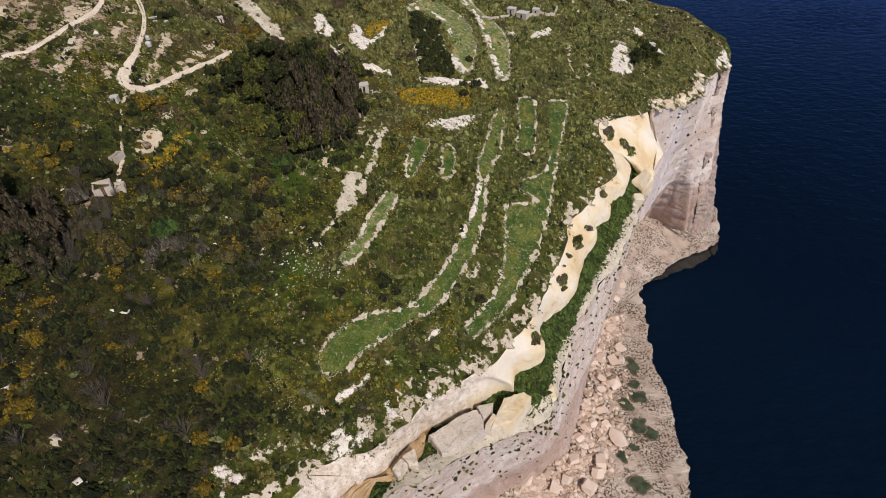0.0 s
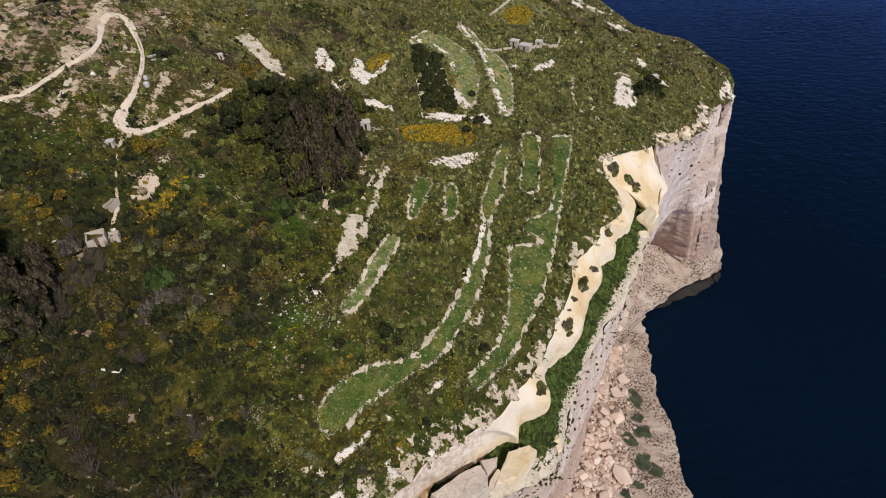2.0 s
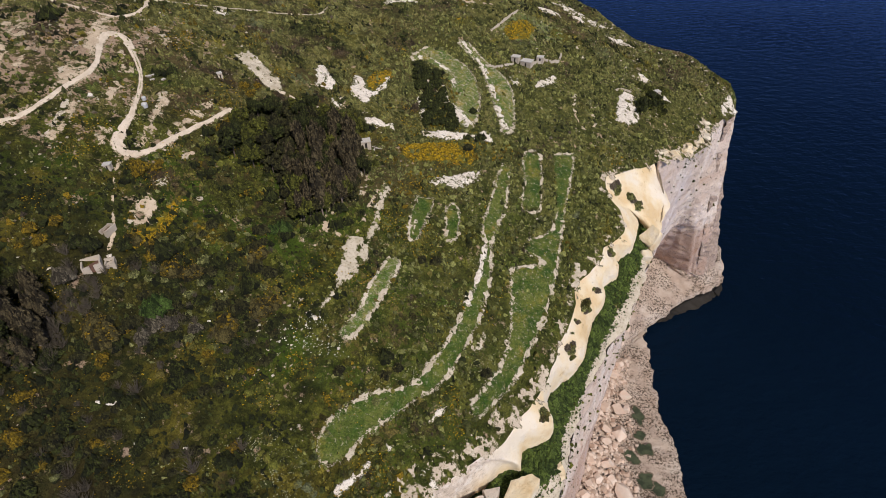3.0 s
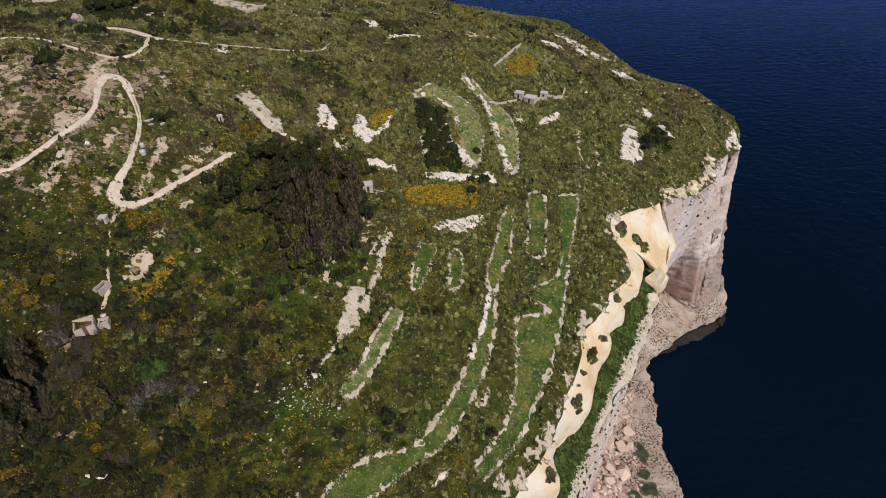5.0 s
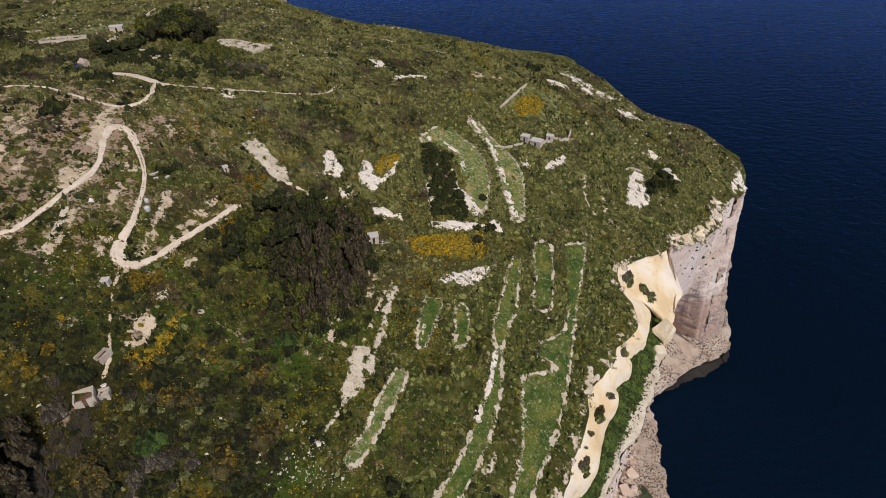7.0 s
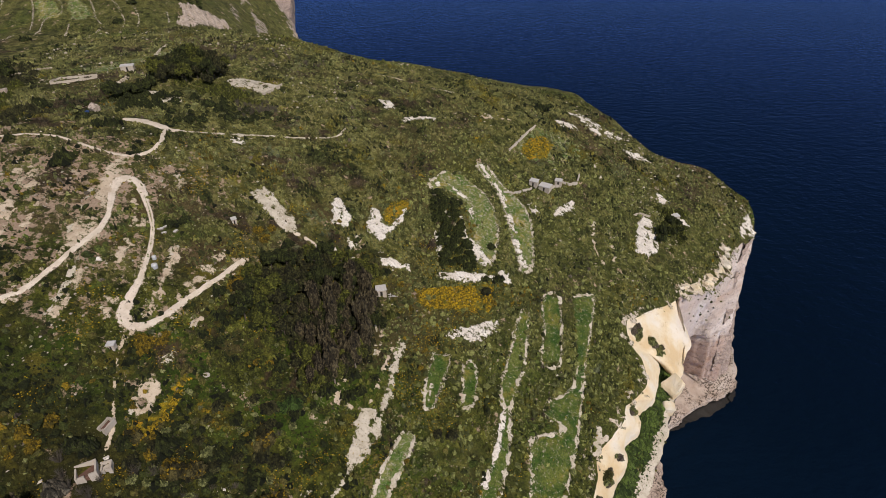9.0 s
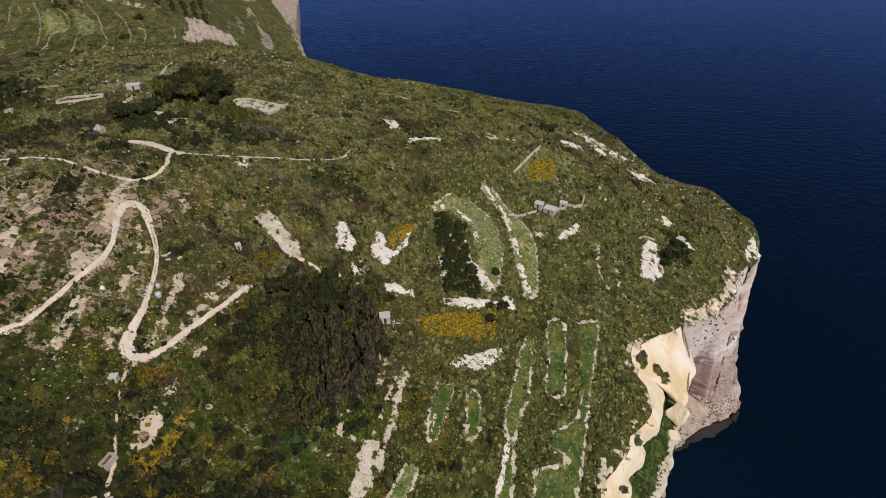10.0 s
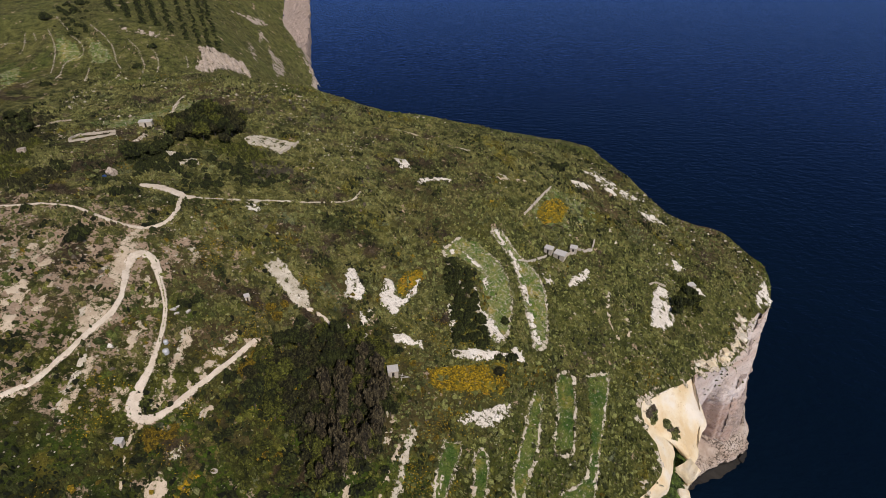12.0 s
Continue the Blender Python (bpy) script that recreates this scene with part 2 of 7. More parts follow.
def mat_cliff():
    w = Nodes("cliff_limestone", 0.9)
    bands = w.noise(0.05, 6, 0.65, (0.3, 0.3, 2.2))
    streak = w.noise(0.05, 6, 0.7, (1.3, 1.3, 0.3))
    fine = w.noise(0.9, 8, 0.8)
    c = w.ramp(bands, [(0.30, (0.58, 0.43, 0.33)), (0.44, (0.67, 0.555, 0.465)), (0.56, (0.74, 0.64, 0.55)), (0.70, (0.61, 0.475, 0.385))])
    c = w.mix(w.step(streak, 0.50, 0.62), c, (0.82, 0.75, 0.68))
    c = w.mix(w.step(w.noise(0.08, 6, 0.7, (1.2, 1.2, 0.5)), 0.58, 0.70), c, (0.52, 0.35, 0.25))
    height = w.node("ShaderNodeSeparateXYZ", Vector=w.pos.outputs["Position"]).outputs["Z"]
    low = w.node("ShaderNodeMath", Value=height)
    low.operation = "ADD"
    w.put(low.inputs[1], w.node("ShaderNodeMapRange", Value=w.noise(0.06, 4), To_Min=-26.0, To_Max=26.0).outputs["Result"])
    c = w.mix(w.step(low.outputs[0], 76.0, 62.0), c, w.mix(0.6, c, (0.40, 0.25, 0.18)))
    c = w.mix(w.step(fine, 0.54, 0.66), c, w.mix(1.0, c, (0.50, 0.45, 0.40), "MULTIPLY"))
    east = w.node("ShaderNodeSeparateXYZ", Vector=w.pos.outputs["Position"]).outputs["X"]
    rough = w.sum(w.step(east, 112, 104), w.step(east, 138, 152), 1.0, "ADD")
    pits = w.sum(w.noise(0.5, 7, 0.8), rough, 0.075)
    c = w.mix(w.step(pits, 0.66, 0.69), c, (0.13, 0.10, 0.065))
    pale = w.sum(w.sum(w.step(rough, 1.0, 0.0), w.step(height, 66, 80), 1.0, "MULTIPLY"), w.step(w.noise(0.06, 5, 0.65, (1.0, 1.0, 0.5)), 0.36, 0.56), 1.0, "MULTIPLY")
    c = w.mix(w.sum(pale, 0.75, 1.0, "MULTIPLY"), c, w.ramp(streak, [(0.36, (0.60, 0.50, 0.46)), (0.5, (0.70, 0.63, 0.60)), (0.62, (0.78, 0.73, 0.70))]))
    # dark foot band: wet rock plus the overhang's shadow, painted into the colour
    wet_shade = w.mix(w.step(w.sum(height, w.noise(0.12, 5), -3.0), 6.0, 3.2), c, (0.028, 0.024, 0.018))
    w.bump(bands, 0.5, 1.2)
    w.bump(w.noise(0.35, 8, 0.75), 0.8, 0.9)
    w.bump(fine, 0.8, 0.4)
    return w.done(wet_shade)


def mat_shelf():
    w = Nodes("shore_rock", 0.88)
    mid, fine = w.noise(0.09, 5), w.noise(0.75, 6, 0.75)
    c = w.ramp(mid, [(0.3, (0.38, 0.295, 0.23)), (0.5, (0.48, 0.395, 0.32)), (0.7, (0.55, 0.48, 0.40))])
    pits = w.step(fine, 0.50, 0.54)
    zone = w.step(w.noise(0.06, 4), 0.42, 0.52)
    both = w.node("ShaderNodeMath", Value=pits)
    both.operation = "MULTIPLY"
    w.put(both.inputs[1], zone)
    c = w.mix(both.outputs[0], c, (0.085, 0.065, 0.045))
    height = w.node("ShaderNodeSeparateXYZ", Vector=w.pos.outputs["Position"]).outputs["Z"]
    c = w.mix(w.step(height, 2.6, 1.2), c, (0.030, 0.026, 0.018))
    w.bump(fine, 1.0, 0.7)
    w.bump(w.noise(0.25, 5), 0.7, 1.2)
    return w.done(c)


def mat_sea():
    w = Nodes("sea_water", 0.5)
    w.b.inputs["Specular IOR Level"].default_value = 0.0
    c = w.mix(w.step(w.noise(0.004, 3), 0.4, 0.65), (0.0020, 0.0070, 0.0158), (0.0024, 0.0084, 0.0195))
    chop = w.noise(0.09, 3, 0.55, (0.75, 1.15, 1.0))
    ripple = w.noise(0.30, 3, 0.6, (0.7, 1.2, 1.0))
    w.bump(chop, 1.0, 1.5)
    w.bump(ripple, 1.0, 0.35)
    w.done(c)
    normal = w.b.inputs["Normal"].links[0].from_socket
    gloss = w.node("ShaderNodeBsdfGlossy", Roughness=0.10, Normal=normal)
    gloss.inputs["Color"].default_value = (0.22, 0.40, 1.0, 1.0)
    edge = w.node("ShaderNodeMath", Value=w.node("ShaderNodeFresnel", IOR=1.33, Normal=normal).outputs[0])
    edge.operation = "POWER"
    edge.inputs[1].default_value = 1.5
    edge = w.node("ShaderNodeMath", Value=edge.outputs[0])
    edge.operation = "MULTIPLY"
    edge.inputs[1].default_value = 1.7
    both = w.node("ShaderNodeMixShader", Fac=edge.outputs[0])
    w.put(both.inputs[1], w.b.outputs[0])
    w.put(both.inputs[2], gloss.outputs[0])
    w.put(w.t.nodes["Material Output"].inputs["Surface"], both.outputs[0])
    return w.m


def mat_pool():
    w = Nodes("rock_pool_water", 0.08)
    return w.done(w.mix(w.step(w.noise(0.2, 3), 0.4, 0.6), (0.038, 0.050, 0.030), (0.075, 0.092, 0.052)))


def mat_track():
    w = Nodes("pale_dirt_track", 0.95)
    fine = w.noise(1.8, 6, 0.7)
    c = w.ramp(w.noise(0.3, 4), [(0.3, (0.55, 0.465, 0.35)), (0.6, (0.70, 0.615, 0.50))])
    c = w.mix(w.step(fine, 0.55, 0.75), c, (0.34, 0.27, 0.18))
    c = w.mix(w.step(w.fray(0.22), 0.66, 0.72), c, w.ramp(fine, [(0.35, (0.045, 0.048, 0.014)), (0.65, (0.20, 0.165, 0.085))]))
    w.bump(fine, 0.5, 0.15)
    return w.done(c)


def mat_plain(name, colour, rough=0.7, vary=0.25, metal=0.0):
    w = Nodes(name, rough)
    w.b.inputs["Metallic"].default_value = metal
    c = w.mix(w.step(w.noise(1.7, 5, 0.7), 0.4, 0.75), colour, tuple((1 - vary) * v for v in colour))
    w.bump(w.noise(6.0, 4), 0.3, 0.05)
    return w.done(c)


M_GROUND, M_CLIFF, M_SHELF, M_SEA, M_POOL, M_TRACK = mat_ground(), mat_cliff(), mat_shelf(), mat_sea(), mat_pool(), mat_track()
M_CREAM = mat_slab()
M_WHITE = mat_stone("white_limestone", (0.80, 0.76, 0.68), (0.66, 0.60, 0.51), (0.24, 0.21, 0.13), 0.54, green=0.30)
M_RIM = mat_stone("stony_rim_rock", (0.62, 0.55, 0.44), (0.50, 0.42, 0.32), (0.14, 0.12, 0.07), 0.56, green=0.38)
M_STONY = mat_stone("stony_soil", (0.62, 0.565, 0.455), (0.46, 0.405, 0.30), (0.14, 0.12, 0.055), 0.56, green=0.14)
M_BARE = mat_stone("ochre_bare_earth", (0.60, 0.505, 0.375), (0.46, 0.365, 0.255), (0.17, 0.135, 0.065), 0.58, green=0.16)
M_OCHRE = mat_stone("ochre_stained_limestone", (0.40, 0.26, 0.125), (0.54, 0.40, 0.23), (0.17, 0.105, 0.05), 0.58, 0.9)
M_BOULDER = mat_stone("boulder_limestone", (0.60, 0.47, 0.38), (0.62, 0.55, 0.48), (0.30, 0.23, 0.17), 0.64, vary=True)
M_FARCLIFF = mat_stone("far_cliff_rock", (0.56, 0.45, 0.38), (0.46, 0.36, 0.295), (0.14, 0.11, 0.07), 0.48, 1.0, green=0.25)
M_FARROCK = mat_stone("pinkish_grey_far_rock", (0.52, 0.44, 0.37), (0.42, 0.35, 0.28), (0.16, 0.13, 0.08), 0.52, 0.8, green=0.2)
M_SLABROCK = mat_stone("weathered_fallen_slab", (0.62, 0.55, 0.46), (0.50, 0.44, 0.36), (0.10, 0.09, 0.05), 0.57)
M_RUBBLE = mat_stone("dry_stone", (0.50, 0.46, 0.38), (0.60, 0.56, 0.48), (0.16, 0.14, 0.09), 0.60, vary=True)
M_FIELD = mat_grass("field_grass", (0.040, 0.092, 0.011), (0.140, 0.168, 0.032), 0.42)
M_FIELD_STONY = mat_grass("stony_field_grass", (0.056, 0.110, 0.014), (0.150, 0.176, 0.036), 0.41)
M_FIELD_PALE = mat_grass("dry_pale_field", (0.090, 0.160, 0.024), (0.240, 0.255, 0.075), 0.46)
M_FLOWER = mat_grass("ochre_flowering_field", (0.42, 0.28, 0.010), (0.14, 0.12, 0.015))
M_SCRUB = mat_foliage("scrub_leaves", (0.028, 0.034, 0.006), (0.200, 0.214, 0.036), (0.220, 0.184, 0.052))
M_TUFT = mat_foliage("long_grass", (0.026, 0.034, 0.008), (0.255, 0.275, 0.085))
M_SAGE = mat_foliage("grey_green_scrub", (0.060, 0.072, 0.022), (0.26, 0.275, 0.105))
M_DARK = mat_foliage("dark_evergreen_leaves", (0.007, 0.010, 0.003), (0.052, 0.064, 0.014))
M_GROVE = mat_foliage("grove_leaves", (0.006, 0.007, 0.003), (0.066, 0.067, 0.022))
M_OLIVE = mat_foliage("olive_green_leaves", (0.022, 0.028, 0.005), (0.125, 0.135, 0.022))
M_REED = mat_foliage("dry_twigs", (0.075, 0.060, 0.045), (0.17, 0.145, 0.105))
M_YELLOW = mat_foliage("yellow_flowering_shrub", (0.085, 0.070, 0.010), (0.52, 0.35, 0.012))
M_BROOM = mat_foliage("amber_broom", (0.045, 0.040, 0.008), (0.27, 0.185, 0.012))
M_BARK = mat_plain("grey_bark", (0.115, 0.095, 0.075), 0.9, 0.4)
M_UMBEL = mat_plain("cream_umbels", (0.42, 0.43, 0.26), 0.8)
M_BLOOM = mat_plain("white_blossom", (0.70, 0.70, 0.60), 0.8)
# the lie of the land: a slope under a plateau, swells and hollows, and the coast's lines (x, y, z)
BASE = (246.8523, 126.7571, 0.4117, -0.3394, 19.3705)
SWELLS = [
    (-120, 100, 8.3), (-60, 100, -7), (0, 100, 0.6), (-120, 165, 4.8), (-60, 165, -1.6), (0, 165, 3.4),
    (60, 165, -2.7), (-190, 230, 2.4), (-120, 230, 7.5), (-60, 230, -6.9), (0, 230, -3.3), (60, 230, 6.8),
    (120, 230, -0.4), (-190, 300, 1.8), (-120, 300, -0.7), (-60, 300, -2.1), (0, 300, -1.5), (60, 300, -4.4),
    (120, 300, 5.6), (-120, 380, 2.4), (-60, 380, -10.1), (60, 380, 3.4), (120, 380, -9.8), (180, 370, 7.5),
    (30, 460, -24.6), (95, 475, -15.7), (-240, 360, -3.8), (-30, 428, -4.0), (60, 430, -3.0),
]
RIM = [
    (-39.7, 65.9, 155.4), (-38.3, 71.4, 156.5), (-31.1, 75.3, 155.2), (-22.7, 78.7, 153.4), (-13.1, 86.1, 152.5), (-7.5, 92.4, 152.3),
    (-0.8, 97.9, 152.3), (5.3, 101.9, 151.5), (9.9, 105.6, 151), (15.5, 109.5, 150.3), (19.8, 115.5, 151.2), (24.5, 120.1, 150.5),
    (28.3, 125.8, 150.7), (29.6, 127.6, 151), (33.7, 133.2, 151.7), (37, 141, 153.1), (40, 146.9, 153.4), (44.5, 154.3, 154.1),
    (48, 161.8, 155.2), (49.9, 170, 157.3), (55.1, 175.7, 157.6), (62.6, 184.1, 158.6), (64, 188.5, 159.7), (69.5, 193.1, 159.1),
    (76.4, 200.8, 159.3), (76.5, 209.9, 162.8), (72.5, 216.3, 167.2), (73, 225.4, 170.7), (79.9, 229.4, 169.7), (88.5, 235.7, 168),
    (95.5, 240.1, 166.3), (101.1, 244.4, 165.4),
]
SLAB_FOOT = [
    (-29.8, 68.6, 148.8), (-23.9, 73.9, 146.9), (-17.5, 79.4, 144.7), (-12.8, 87.2, 142), (-6.5, 95, 139.5), (0.5, 98.2, 138.6),
    (8.9, 103.2, 137.7), (16.9, 109.7, 137.1), (22.2, 109, 137), (23.5, 114.7, 138.3), (29.1, 116.9, 139.6), (33.8, 120.2, 141.9),
    (33.2, 128.8, 143.2), (36.2, 134.6, 142.1), (39.9, 139.8, 141.1), (45.5, 142.6, 142.3), (51.3, 150.3, 143), (54.5, 159.9, 144),
    (57.7, 165.6, 146.2), (63.8, 172.7, 148.6), (64.3, 180.1, 148.5), (72, 187, 148.7), (73.4, 193.9, 151), (81.2, 199.1, 152.9),
    (88, 214.5, 151.3), (91.1, 223.3, 151.4), (92.2, 217.9, 151.1), (95.6, 216.8, 151), (103.3, 229.7, 151.9), (106, 234.2, 153.8),
    (105.9, 243.5, 158), (105, 249.9, 163),
]
BRINK = [
    (-18.4, 68.5, 145), (-9.6, 74.5, 143), (-0.1, 82, 139), (8.7, 89, 134), (18.2, 94.7, 130), (27.3, 99.6, 127),
    (34.1, 105.5, 125), (39.1, 116.2, 124), (43.7, 127, 126), (49.8, 140.5, 129), (59.1, 153.8, 132), (69.9, 166.7, 135),
    (76.5, 175.4, 138), (85.3, 191.4, 142), (90.3, 197.8, 143), (99.7, 217.3, 145), (103.5, 225.2, 148), (106.3, 234.9, 152.5),
    (105.2, 247.3, 164.8), (117.4, 254.4, 162.1), (129.5, 262.2, 159.7), (144.4, 277, 158.6), (152.1, 291.4, 160.5), (173.8, 311.6, 158.4),
]
BRINK_FAR = [
    (180.5, 338, 165), (174, 343.2, 169), (158.8, 356.3, 178), (143.4, 357.2, 182), (127.8, 360.1, 186), (119.5, 369.6, 190),
    (112.3, 384.3, 193), (101.5, 403.7, 198), (93.7, 419, 200), (87.2, 435.5, 200), (65.7, 441.5, 202), (39.4, 442.2, 205),
    (-4.2, 422.7, 219), (-43.4, 411.3, 229), (-66.7, 412.1, 233), (-104, 424, 236), (-122, 470, 205), (-134, 560, 180),
    (-147.5, 627, 180), (-154.6, 645, 188), (-160.5, 659, 194), (-165.4, 670, 200), (-173.8, 679, 208), (-184.3, 688, 219),
    (-192.9, 697, 227), (-199.6, 732, 235), (-211, 790, 248), (-226, 880, 260),
]
BROW_FAR = [
    (183, 341, 161), (176.5, 346.2, 165), (161.3, 359.3, 174), (145.9, 360.2, 178), (130.3, 363.1, 182), (122, 372.6, 186),
    (114.8, 387.3, 189), (104, 406.7, 194), (96.2, 422, 196), (89.7, 438.5, 196), (68.2, 444.5, 198), (41.9, 445.2, 201),
    (-1.7, 425.7, 215), (-40.9, 414.3, 225), (-64.2, 415.1, 229), (-101.5, 427, 232), (-121, 470, 201), (-133, 560, 176),
    (-146.5, 627, 176), (-157, 662, 186), (-163.5, 675, 192), (-168.5, 690, 196), (-169.5, 702, 203), (-169.4, 711, 211),
    (-175, 745, 217), (-183, 782, 222), (-193, 836, 236), (-216, 944, 250),
]
CLIFF_FOOT = [
    (-1.5, 115, 22), (8, 122, 21), (16, 128.5, 20.5), (25, 132, 20), (34, 136, 19), (43, 140.3, 18),
    (50, 145, 17), (56, 149.5, 16), (61.5, 153.7, 15), (66, 163, 14), (70, 173, 14), (74.5, 182.5, 14),
    (77.7, 189.4, 14), (86, 213.9, 14), (94, 229, 14), (99, 238, 14), (104, 245, 15), (108, 251, 16),
    (112, 258, 17), (124, 276, 19), (140, 303, 22), (166, 334, 26), (186, 327, 21), (199, 328, 20),
]
CLIFF_FOOT_FAR = [
    (222, 352, 13), (224.1, 373.3, 13), (224.3, 393.3, 13), (210.4, 404, 13), (195.3, 414.7, 13), (176.7, 425.3, 13),
    (158, 439.6, 13), (139.3, 459.9, 13), (124.7, 480.7, 13), (114, 502, 13), (90, 513.3, 13), (58, 518.7, 13),
    (14, 512, 13), (-34, 501.3, 13), (-78.3, 498.1, 13), (-122, 496, 13), (-143, 470, 12), (-155, 560, 12),
    (-168.5, 627, 12), (-179, 662, 12), (-185.5, 675, 12), (-190.5, 690, 12), (-191.5, 702, 12), (-191.4, 711, 12),
    (-197, 745, 12), (-205, 782, 12), (-215, 836, 12), (-238, 944, 12),
]
WATERLINE = [
    (116, 115, 0), (118, 122, 0), (120, 128, 0), (123, 134, 0), (125, 140, 0), (126.5, 145, 0),
    (128, 149, 0), (128, 156, 0), (128, 163, 0), (129, 170, 0), (130, 177, 0), (133, 187, 0),
    (134, 196, 0), (133, 213, 0), (135, 236, 0), (139.5, 258, 0), (141, 277, 0), (146.5, 291, 0),
    (154, 297.5, 0), (165, 300, 0), (180, 305.5, 0), (194, 311, 0), (208, 319, 0), (220, 329, 0),
]
WATERLINE_FAR = [
    (231, 361, 0), (233.1, 382.3, 0), (233.3, 402.3, 0), (219.4, 413, 0), (204.3, 423.7, 0), (185.7, 434.3, 0),
    (167, 448.6, 0), (148.3, 468.9, 0), (133.7, 489.7, 0), (123, 511, 0), (99, 522.3, 0), (67, 527.7, 0),
    (23, 521, 0), (-25, 510.3, 0), (-69.3, 507.1, 0), (-113, 505, 0), (-133, 473, 0), (-145, 563, 0),
    (-158.5, 630, 0), (-169, 665, 0), (-175.5, 678, 0), (-180.5, 693, 0), (-181.5, 705, 0), (-181.4, 714, 0),
    (-187, 748, 0), (-195, 785, 0), (-205, 839, 0), (-228, 947, 0),
]
TRACK_A = [(-129.7, 166.7, 1.55), (-125.3, 171.5, 1.55), (-123.2, 175.3, 1.55), (-121.9, 179.2, 1.55), (-119.9, 184.8, 1.55), (-118.1, 192.3, 1.55), (-116.1, 198.6, 1.55), (-115.9, 204.8, 1.46), (-117.3, 211.3, 1.61), (-119.6, 218.1, 2.2), (-119.8, 223.1, 2.7), (-117.8, 226.4, 3), (-114.2, 225.2, 3.1), (-110.9, 220.8, 2.6), (-108.3, 216.6, 1.81), (-105.5, 211.6, 1.36), (-103.2, 206.4, 1.21), (-101.8, 201, 1.21), (-100.7, 194.6, 1.21), (-100.1, 188.6, 1.31), (-99.9, 183.8, 1.8), (-100.4, 179.8, 2.3), (-100.8, 175.8, 3), (-100.2, 172.8, 3.4), (-98.1, 171.1, 3), (-95.5, 171.6, 2.3), (-92.9, 174.6, 1.55), (-90, 179.5, 1.55), (-86.7, 186.5, 1.55), (-82.1, 195.9, 1.55), (-76.2, 208.6, 1.55)]
TRACK_B = [(-174, 240.4, 1.02), (-165.6, 241.8, 1.02), (-158.6, 242.4, 1.09), (-148.2, 242.1, 1.16), (-140.1, 239.6, 1.29), (-131.2, 237.3, 1.36), (-124.2, 238.5, 1.5), (-119.6, 241.5, 1.5), (-117, 246.4, 1.5), (-116.9, 254.6, 1.56), (-118.3, 260.8, 1.9), (-118.2, 265, 2.18)]
TRACK_D = [(-136.3, 266.8, 2), (-130.5, 267.2, 4.4), (-124.9, 266.9, 4), (-118.2, 265, 3.2), (-114.6, 266.9, 1.4)]
TRACK_C = [(-123.5, 238.3), (-123.5, 229.3), (-122.8, 221.9), (-120.9, 213)]
PATH_A = [(-116.9, 265.5), (-108.1, 269.3), (-98.2, 273.9), (-83.7, 281.2), (-70.3, 287.5), (-56.2, 295.4), (-52.5, 303.2)]
PATH_B = [(-98.5, 167.9), (-97.3, 159.5), (-95.5, 151), (-93.1, 143.5), (-92.8, 136.4)]
PATH_C = [(-62.9, 229.4), (-57.4, 228), (-52.8, 224.8), (-48, 223.4), (-40.1, 225)]
FIELD_1 = [(-36.2, 98.7), (-35.9, 104.3), (-31.9, 110.1), (-24, 115.9), (-12.2, 120.3), (-6.8, 126.5), (0.9, 138), (7.4, 151.4), (12.2, 163.3), (15.3, 175.6), (14.8, 183.6), (20.8, 201.5), (25.8, 217.4), (28.9, 216.6), (25, 196.7), (19, 180.8), (17.4, 175), (15.9, 162), (12.4, 151.7), (8.8, 142), (2.4, 130.4), (-3.4, 122.5), (-10.5, 116.7), (-18.9, 110), (-25.2, 104.7), (-29.6, 98.3), (-34.8, 96.1)]
FIELD_2 = [(6.3, 118.1), (11.3, 124.7), (17.9, 134.1), (21.6, 145.5), (24.2, 167), (27.8, 170.1), (37.2, 173.7), (35.4, 176.9), (31, 178), (32.7, 183), (43, 190.3), (47, 200.7), (50.1, 230), (60.1, 234.4), (58.1, 226), (51.3, 205), (46.1, 186.8), (41.2, 170), (34.5, 153.8), (27.6, 140.8), (21.2, 128.9), (10.8, 117.2), (7, 115.2)]
FIELD_3 = [(35.1, 223.5), (38.3, 228.7), (43.6, 227.9), (39.5, 199.8), (31.9, 197.4), (35, 211.9)]
FIELD_4 = [(-9.3, 192.1), (-6.9, 191.6), (-3.1, 192.2), (-6, 182), (-9.4, 171.9), (-11.9, 171), (-12.3, 176.6)]
FIELD_5 = [(1.3, 188.8), (4, 192.3), (6, 189.7), (5.6, 180.1), (3.8, 174.9), (0.8, 174.2), (1, 181.5)]
FIELD_6 = [(-19.3, 161.8), (-16.2, 162.4), (-16.1, 157.5), (-19.8, 150.2), (-23.8, 141.1), (-27.5, 134.3), (-30.1, 130.8), (-32.6, 132.6), (-27.9, 141), (-24.2, 151.1)]
STONY_1 = [(-21.3, 195.3), (-20.3, 191.6), (-21.8, 182.4), (-23.3, 173), (-25.7, 165), (-26.4, 160.3), (-28.8, 155.9), (-31.1, 150.9), (-34.1, 147.4), (-35.4, 143.4), (-38.2, 138.7), (-39.4, 138), (-36.2, 144), (-34.8, 149.2), (-34.9, 156.5), (-33.2, 164.3), (-32.1, 167.4), (-28.5, 167.3), (-26.7, 167.7), (-25.2, 173.6), (-23.7, 183.1)]
FLOWER_1 = [(-16.9, 218.9), (-7, 221.5), (4.3, 224.4), (15.5, 229.4), (14.6, 221.6), (12.5, 214.4), (1.8, 212.6), (-8, 211.2), (-14.4, 211.3), (-15.2, 215.4)]
